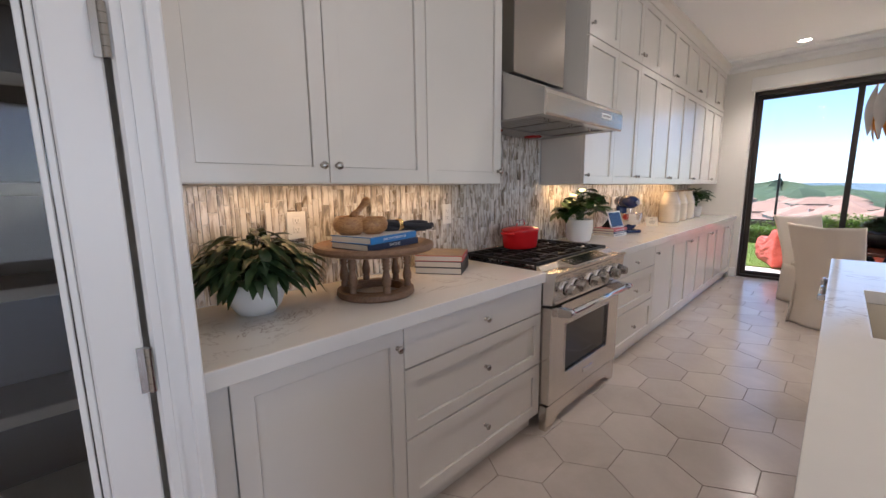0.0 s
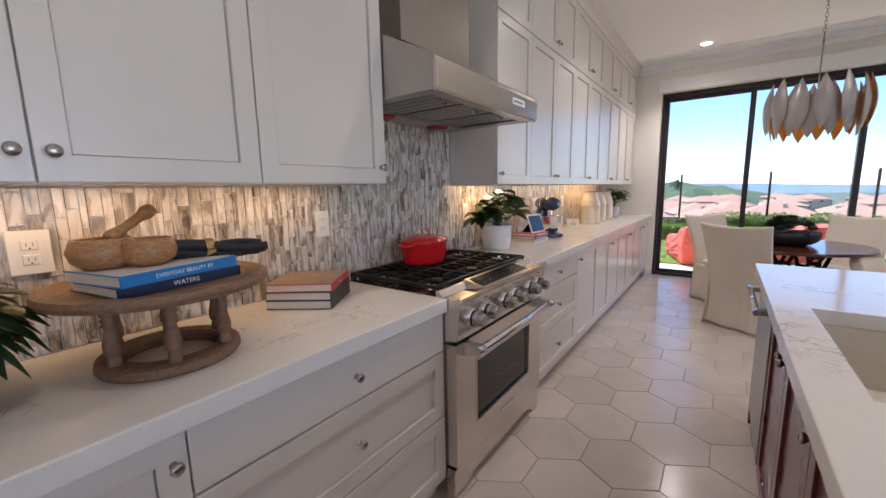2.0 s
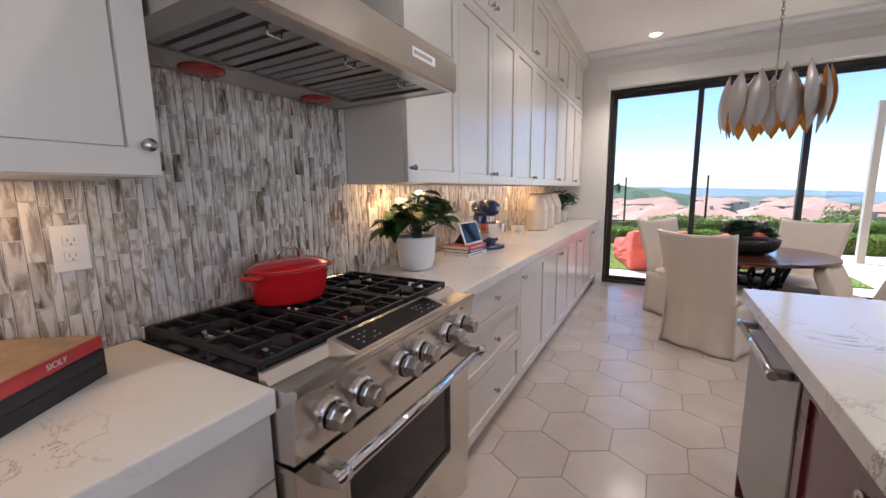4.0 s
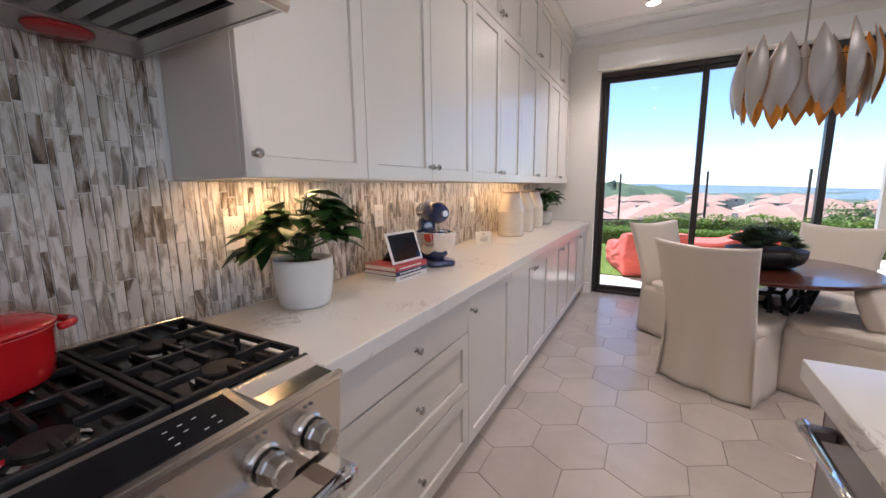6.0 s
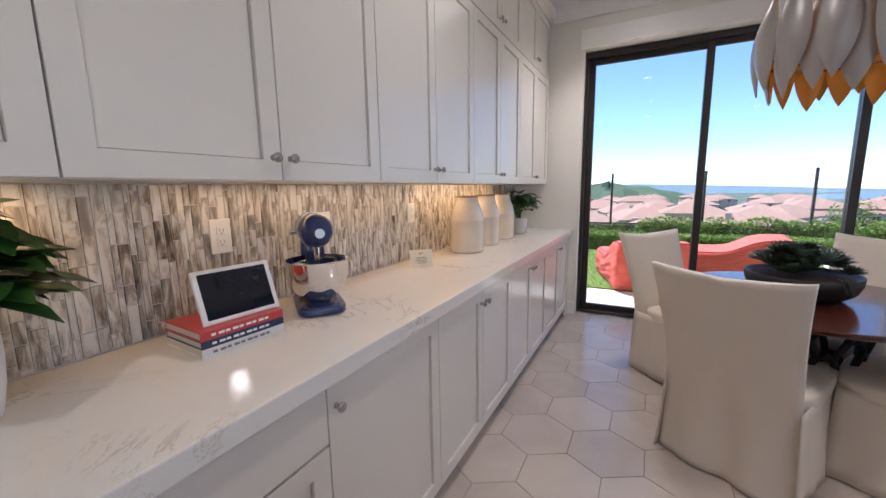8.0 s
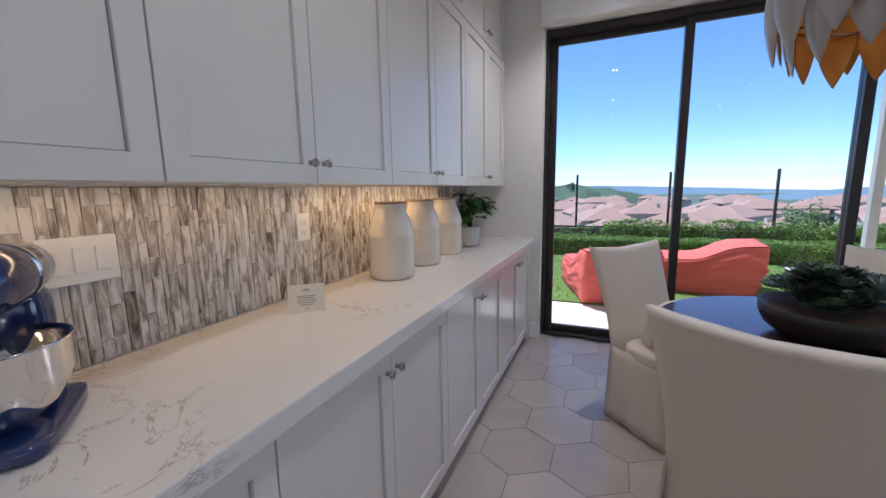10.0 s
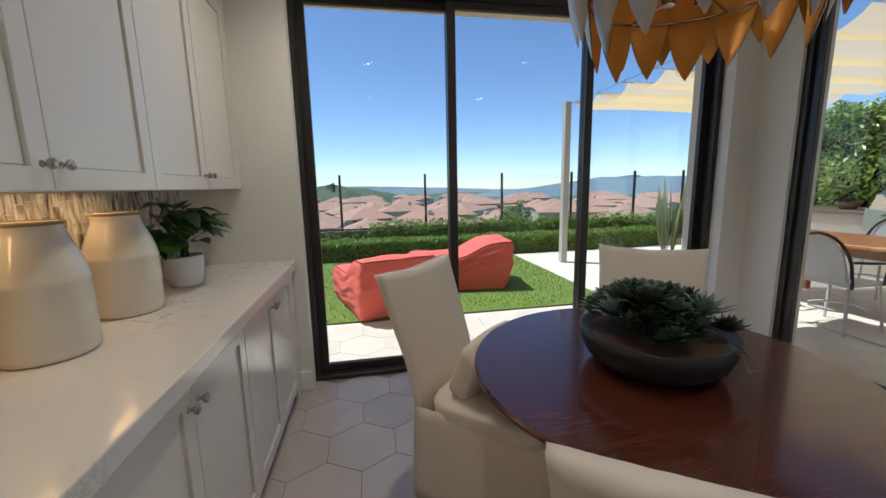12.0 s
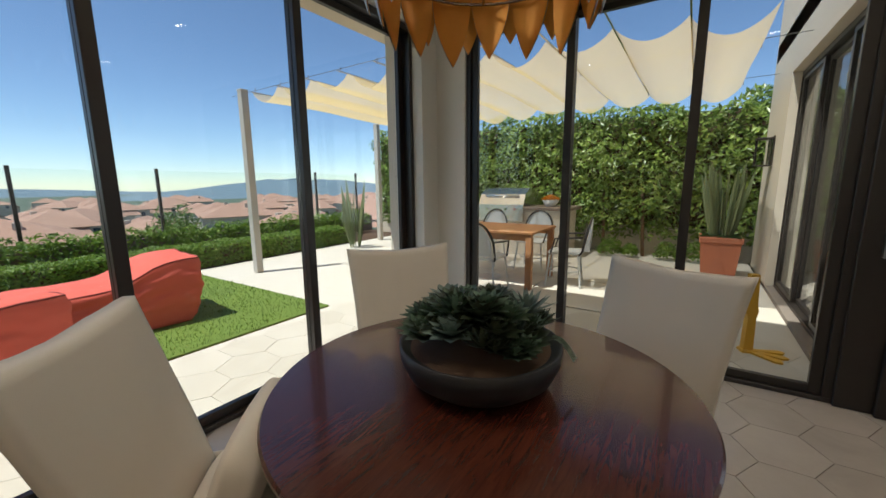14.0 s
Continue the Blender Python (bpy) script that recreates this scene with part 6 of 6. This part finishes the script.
part("hood_handle", tube((7.88, -6.50, 1.10), (8.60, -6.50, 1.10), 0.016, n=12), CHROME, gr, smooth=True)
part("front", bx(7.74, 8.74, -6.455, -6.385, 0.60, 0.928, bevel=0.006), STEEL, gr)
for x in (7.9, 8.1, 8.3, 8.5):
    part("knob", tube((x, -6.385, 0.84), (x, -6.35, 0.84), 0.025, n=14), CHROME, gr)
part("drawer_pull", bx(7.95, 8.5, -6.384, -6.36, 0.69, 0.71, bevel=0.004), CHROME, gr)
for x, y, zz, mat_, lbl in ((7.33, -6.75, 0.891, FLOWER, "orange flowers in a white bowl on the counter"), (9.1, -6.65, 0.891, LEAF, "leafy plant in a brown bowl on the counter")):
    f_ = thing("flower_bowl", (x, y, zz), 0, lbl, "flowers")
    part("bowl", lathe([(0, 0), (0.09, 0), (0.16, 0.12), (0.155, 0.12), (0, 0.09)], 28, (x, y, zz)), WHITEPOT if mat_ is FLOWER else TRAYWOOD, f_, smooth=True)
    bm = bmesh.new()
    for k in range(160):
        a, f = rr.uniform(0, 6.283), math.sqrt(rr.random())
        leaf_shape(bm, (x + 0.15 * f * math.cos(a), y + 0.15 * f * math.sin(a), zz + 0.12 + 0.09 * (1 - f)), (math.cos(a), math.sin(a), 0.6), (0, 0, 1), 0.06, 0.04, 0.2, 2)
    part("blooms", bm, mat_, f_)
ot = thing("outdoor_table", (7.5, -4.4, -0.036), 0, "rectangular teak outdoor dining table on the patio", "table")
OX0, OX1, OY0, OY1 = 6.68, 8.4, -5.0, -4.0
for k in range(8):
    y0 = OY0 + k * (OY1 - OY0) / 8
    part("top_board", bx(OX0, OX1, y0 + 0.003, y0 + 0.122, 0.69, 0.72, bevel=0.003), TEAK, ot)
for x in (OX0 + 0.06, OX1 - 0.06):
    for y in (OY0 + 0.06, OY1 - 0.06):
        part("leg", bx(x - 0.04, x + 0.04, y - 0.04, y + 0.04, -0.036, 0.689, bevel=0.004), TEAK, ot)
part("apron", bx(OX0 + 0.06, OX1 - 0.06, OY1 - 0.08, OY1 - 0.05, 0.60, 0.689), TEAK, ot)
part("apron", bx(OX0 + 0.06, OX1 - 0.06, OY0 + 0.05, OY0 + 0.08, 0.60, 0.689), TEAK, ot)
BISTRO = plain("white_woven_cane", (0.62, 0.62, 0.60), 0.6, vary=0.35, scale=40, fine=160, relief=0.8, local=True)
DARKW = plain("dark_cane_edge", (0.05, 0.04, 0.035), 0.5, vary=0.3, relief=0.2)


def bistro(root):
    """Faces +y."""
    part("seat", bx(-0.21, 0.21, -0.2, 0.22, 0.44, 0.47, bevel=0.012), BISTRO, root, local=True)
    bm = bmesh.new()
    g = []
    for i in range(13):
        a = math.pi * (i / 12)
        hw = 0.235 * math.cos(a)
        row = []
        for j in range(5):
            f = j / 4
            row.append(bm.verts.new((hw, -0.21 - 0.08 * (0.2 + f) - 0.02 * math.sin(a), 0.50 + f * 0.40 * math.sin(a) ** 0.7)))
        g.append(row)
    for r0, r1 in zip(g, g[1:]):
        for j in range(4):
            bm.faces.new((r0[j], r0[j + 1], r1[j + 1], r1[j]))
    bk = part("woven_back", bm, BISTRO, root, local=True)
    so = bk.modifiers.new("thick", "SOLIDIFY")
    so.thickness = 0.012
    part("back_hoop", bent([(-0.22, -0.18, 0.44)] + [(-0.24 * math.cos(math.pi * i / 12), -0.22 - 0.09 * math.sin(math.pi * i / 12), 0.50 + 0.42 * math.sin(math.pi * i / 12) ** 0.7) for i in range(13)] + [(0.22, -0.18, 0.44)], 0.014, 8), DARKW, root, "dark bent cane hoop", local=True, smooth=True)
    for s in (-1, 1):
        part("arm", bent([(s * 0.235, -0.22, 0.68), (s * 0.27, -0.05, 0.67), (s * 0.27, 0.12, 0.66), (s * 0.22, 0.18, 0.45)], 0.012, 8), DARKW, root, local=True, smooth=True)
        for y in (-0.17, 0.19):
            part("leg", tube((s * 0.19, y, 0.44), (s * 0.23, y * 1.25, 0.0), 0.014, 0.012, 8), BISTRO, root, local=True)
    part("leg_ring", bent([(0.2 * math.cos(i * math.pi / 10), 0.01 + 0.2 * math.sin(i * math.pi / 10), 0.2) for i in range(21)], 0.009, 6), BISTRO, root, local=True, smooth=True)


b0 = None
for x, y, tn in ((7.2, -3.72, 180), (8.05, -3.75, 180), (7.15, -5.35, 0), (7.95, -5.35, 0), (6.42, -4.62, -80)):
    if b0 is None:
        b0 = thing("bistro_chair", (x, y, -0.036), tn, "woven white and dark cane patio chair", "chair", "patio chairs")
        bistro(b0)
    else:
        WM[copy_thing(b0, pose(x, y, -0.036, 0, 0, tn))] = pose(x, y, -0.036, 0, 0, tn)
wl = thing("wall_lantern", (4.2, -6.45, 1.75), 0, "dark metal wall lantern on the stucco corner", "lantern")
part("backplate", bx(4.151, 4.17, -6.55, -6.38, 1.55, 1.95), BRONZE, wl)
b = bmesh.new()
for x in (4.19, 4.335):
    for y in (-6.545, -6.40):
        box(b, x, x + 0.014, y, y + 0.014, 1.56, 1.90)
box(b, 4.17, 4.36, -6.555, -6.375, 1.90, 1.93, bevel=0.004)
box(b, 4.17, 4.36, -6.555, -6.375, 1.54, 1.56, bevel=0.004)
part("cage", b, BRONZE, wl)
part("shade", bx(4.20, 4.34, -6.535, -6.395, 1.57, 1.89), GLASS, wl)
toy = thing("yellow_stand", (4.55, -3.25, -0.055), 20, "yellow painted splayed foot of a garden ornament", "ornament")
YEL = plain("yellow_paint", (0.75, 0.40, 0.02), 0.5, vary=0.1, relief=0.1)
for a in (-28, 0, 28):
    bm = prism([(-0.018, 0), (0.018, 0), (0.034, 0.24), (0.0, 0.27), (-0.034, 0.24)], "z", 0.0, 0.022)
    bm.transform(Matrix.Rotation(radians(a + 60), 4, "Z"))
    part("toe", bm, YEL, toy, local=True)
part("heel", bx(-0.07, 0.05, -0.05, 0.05, 0.0, 0.03, bevel=0.008), YEL, toy, local=True)
part("leg", prism([(-0.035, 0.02), (0.035, 0.02), (0.028, 0.30), (0.045, 0.36), (0.034, 0.42), (0.04, 0.66), (-0.02, 0.66), (-0.03, 0.42), (-0.042, 0.36), (-0.03, 0.30)], "y", -0.03, 0.03), YEL, toy, local=True)

# ---- houses in the valley ----
def house(kind):
    """A cream house with a tiled roof and its windows, at the origin."""
    t_ = thing("house", (0, 0, 0), 0, "cream stucco house with pink clay tile roof", "house", "valley houses")
    w, d, h = ((16.5, 14, 5.2), (14, 17.5, 5.6), (18.5, 12.5, 4.8))[kind]
    part("wall", bx(-w / 2, w / 2, -d / 2, d / 2, -3, h), HOUSEW, t_, local=True)

    def hip(x0, x1, y0, y1, z, rise, gable=False):
        o = 0.6
        x0, x1, y0, y1 = x0 - o, x1 + o, y0 - o, y1 + o
        bm = bmesh.new()
        base = [bm.verts.new(c) for c in ((x0, y0, z), (x1, y0, z), (x1, y1, z), (x0, y1, z))]
        if (x1 - x0) > (y1 - y0):
            k = 0 if gable else (y1 - y0) / 2
            r0, r1 = bm.verts.new((x0 + k, (y0 + y1) / 2, z + rise)), bm.verts.new((x1 - k, (y0 + y1) / 2, z + rise))
            fs_ = ((0, 1, r1, r0), (1, 2, r1), (2, 3, r0, r1), (3, 0, r0))
        else:
            k = 0 if gable else (x1 - x0) / 2
            r0, r1 = bm.verts.new(((x0 + x1) / 2, y0 + k, z + rise)), bm.verts.new(((x0 + x1) / 2, y1 - k, z + rise))
            fs_ = ((0, 1, r0), (1, 2, r1, r0), (2, 3, r1), (3, 0, r0, r1))
        for f in fs_:
            bm.faces.new([base[c] if isinstance(c, int) else c for c in f])
        bm.faces.new(base[::-1])
        return bm
    part("roof", hip(-w / 2, w / 2, -d / 2, d / 2, h, 3.0), ROOFT, t_, local=True)
    part("bay", bx(-w / 2 - 2, -w / 2 + 3, -d / 4, d / 4, -3, h - 1.6), HOUSEW, t_, local=True)
    part("bay_roof", hip(-w / 2 - 2, -w / 2 + 3, -d / 4, d / 4, h - 1.6, 1.6, True), ROOFT, t_, local=True)
    part("chimney", bx(w * 0.15, w * 0.15 + 0.9, 1, 1.9, h, h + 2.9), HOUSEW, t_, local=True)
    for y in (-d * 0.38, d * 0.36):
        for z in (0.8, 3.4):
            part("window", bx(-w / 2 - 0.05, -w / 2 + 0.02, y - 0.6, y + 0.6, z, z + 1.3), HOUSEWIN, t_, local=True)
    part("window", bx(-w / 2 - 2.05, -w / 2 - 1.98, -0.9, 0.9, 1.0, 2.5), HOUSEWIN, t_, local=True)
    for x in (-w * 0.3, w * 0.1):
        part("window", bx(x - 0.6, x + 0.6, d / 2 - 0.02, d / 2 + 0.05, 3.2, 4.5), HOUSEWIN, t_, local=True)
    return t_


protos = [house(k) for k in range(3)]
rh = random.Random(17)
placed = 0
for row in range(11):
    dist = 46 + row * 17 + row * row * 1.6
    n = 5 + int(row * 1.6)
    for k in range(n):
        ang = radians(24 - (100 / (n - 1)) * k + rh.uniform(-3, 3))
        x, y = 6 + dist * math.cos(ang), -1 + dist * math.sin(ang)
        zt = -11.2 - 0.008 * dist + rh.uniform(-0.5, 0.4)
        m = pose(x, y, zt, 0, 0, math.degrees(ang) + rh.choice((0, 90, 180, 20, -25)) + rh.uniform(-12, 12))
        src = protos[(row + k) % 3]
        if placed < 3:
            protos[placed].matrix_basis = m
        else:
            copy_thing(src, m)
        placed += 1


def hill(name, cx, cy, rx, ry, z0, h, material, label):
    bm = bmesh.new()
    n, mm = 40, 14
    rings = []
    for j in range(mm + 1):
        f = j / mm
        rings.append([bm.verts.new((cx + rx * (1 - f) * math.cos(2 * math.pi * k / n), cy + ry * (1 - f) * math.sin(2 * math.pi * k / n), z0 + h * math.sin(f * math.pi / 2) ** 1.5 * (1 + 0.25 * noise.noise(Vector((k * 0.5, j * 0.4, h)))))) for k in range(n)])
    for a, c in zip(rings, rings[1:]):
        for k in range(n):
            bm.faces.new((a[k], a[(k + 1) % n], c[(k + 1) % n], c[k]))
    setting(name, bm, material, label, "hill")


HILLG = plain("scrub_green_hill", (0.075, 0.115, 0.055), 0.95, vary=0.5, scale=0.03, fine=0.25, relief=0)
# distance haze is mixed into this blue; the air itself has none
HILL_HAZE = plain("hazy_blue_hill", (0.15, 0.21, 0.26), 0.95, vary=0.12, scale=0.004, fine=0.03, relief=0)
hill("hill_1", 540, 45, 260, 170, -34, 36, HILLG, "green scrub hill beyond the houses")
hill("hill_2", 1500, -1150, 520, 800, -40, 62, HILL_HAZE, "hazy blue-green ridge on the horizon")
hill("hill_3", 2800, 300, 500, 1700, -42, 48, HILL_HAZE, "faint ridge at the horizon tinted haze blue")

# ---- pieces: floor hexagons, patio hexagons, glass sticks ----
def hex_mesh(name, s, h, material, gap=0.003):
    bm = bmesh.new()
    r = s - gap / 1.732
    pts = [(r * math.cos(math.radians(60 * k)), r * math.sin(math.radians(60 * k))) for k in range(6)]
    rin = r - 0.002
    ptt = [(rin * math.cos(math.radians(60 * k)), rin * math.sin(math.radians(60 * k))) for k in range(6)]
    lo = [bm.verts.new((x, y, 0)) for x, y in pts]
    mi = [bm.verts.new((x, y, h - 0.0012)) for x, y in pts]
    hi = [bm.verts.new((x, y, h)) for x, y in ptt]
    bm.faces.new(hi)
    for k in range(6):
        j = (k + 1) % 6
        bm.faces.new((lo[k], lo[j], mi[j], mi[k]))
        bm.faces.new((mi[k], mi[j], hi[j], hi[k]))
    me = bpy.data.meshes.new(name)
    bm.normal_update()
    bm.to_mesh(me)
    bm.free()
    me.materials.append(material)
    return me


S = 0.203
HEX = hex_mesh("floor_tile", S, 0.006, HEXFLOOR)
rt = random.Random(5)
cells = []
for i in range(-16, 9):
    for j in range(-9, 3):
        x = 4.545 + i * 1.5 * S
        y = 0.691 + (j + 0.5 * (i % 2)) * 1.7321 * S
        cells.append((x, y))
for x, y in cells:
    if -0.5 < x < EW + 0.1 and SW - 0.1 < y < 1.25:
        inside_island = 0.5 < x < 2.9 and -0.85 < y < -0.2
        if not inside_island:
            share("floor_tile", HEX, floor, pose(x, y, -0.0062 + rt.uniform(0, 0.0005)))
far_hv, far_hf = [], []
for i in range(-30, 9):
    for j in range(-24, 3):
        x = 4.545 + i * 1.5 * S
        y = 0.691 + (j + 0.5 * (i % 2)) * 1.7321 * S
        single = -0.5 < x < EW + 0.1 and SW - 0.1 < y < 1.25
        if single or x < -4.1 or y > 1.1 or y < -6.9 or (x > 3.7 and y < SW):
            continue
        n = len(far_hv)
        far_hv.extend((x + (S - 0.002) * math.cos(radians(60 * k)), y + (S - 0.002) * math.sin(radians(60 * k)), -0.0004) for k in range(6))
        far_hf.append(tuple(range(n, n + 6)))
tagged(raw("floor_tiles", far_hv, far_hf, HEXFLOOR_ALL, floor), kind="stuff")
PHEX = hex_mesh("paver", 0.235, 0.006, HEXPATIO, 0.003)
for i in range(0, 5):
    for j in range(-12, 6):
        x = 7.50 + i * 0.3525
        y = 0.1 + (j + 0.5 * (i % 2)) * 0.407
        if x < 8.36 and -4.6 < y < 2.4:
            share("paver", PHEX, patio, pose(x, y, -0.055 + rt.uniform(0, 0.002)))
for i in range(0, 9):
    for j in range(0, 10):
        x = 4.42 + i * 0.3525
        y = -2.95 - (j + 0.5 * (i % 2)) * 0.407
        if y > -3.55 and x < 7.4:
            share("paver", PHEX, patio, pose(x, y, -0.055 + rt.uniform(0, 0.002)))

# glass sticks: vertical strips of uneven width and length
rs = random.Random(23)
near, far_v, far_f = [], [], []


def stick(x0, x1, z0, z1, proud):
    if 0.55 < x0 < 2.7 and len(near) < 300 and z1 - z0 > 0.05 and (x0 > 1.75 or z0 > 1.0) and rs.random() < 0.55:
        near.append((x0, x1, z0, z1, proud))
        return
    y0, y1 = NW - 0.0046, NW - 0.0085 - proud
    n = len(far_v)
    e = 0.0008
    far_v.extend([(x0, y0, z0), (x1, y0, z0), (x1, y0, z1), (x0, y0, z1), (x0 + e, y1, z0 + e), (x1 - e, y1, z0 + e), (x1 - e, y1, z1 - e), (x0 + e, y1, z1 - e)])
    far_f.extend([(n + 4, n + 5, n + 6, n + 7), (n, n + 1, n + 5, n + 4), (n + 1, n + 2, n + 6, n + 5), (n + 2, n + 3, n + 7, n + 6), (n + 3, n, n + 4, n + 7)])


x = 0.155
G = 0.0022
while x < EW - 0.02:
    w = rs.choice((0.014, 0.019, 0.023, 0.027, 0.027, 0.034))
    top = 2.0 if 1.72 < x < 2.66 else UB
    z = 0.916 - rs.uniform(0, 0.10)
    while z < top:
        h = rs.choice((0.06, 0.09, 0.12, 0.12, 0.15, 0.18))
        za, zb_ = max(z, 0.9165), min(z + h, top)
        if zb_ - za > 0.008:
            stick(x, min(x + w, EW - 0.003), za, zb_ - G, rs.choice((0, 0, 0.0006, 0.0012)))
        z += h
    x += w + G
tagged(raw("glass_sticks", far_v, far_f, STICK_ALL, splash, "small grey, cream and brown glass sticks"), kind="stuff")
unit = bmesh.new()
box(unit, 0, 1, -1, 0, 0, 1)
UNIT = bpy.data.meshes.new("tile")
unit.to_mesh(UNIT)
unit.free()
UNIT.materials.append(STICK_ONE)
for x0, x1, z0, z1, pr in near:
    share("tile", UNIT, splash, Matrix.LocRotScale((x0, NW - 0.0046, z0), None, (x1 - x0, 0.0039 + pr, z1 - z0)))
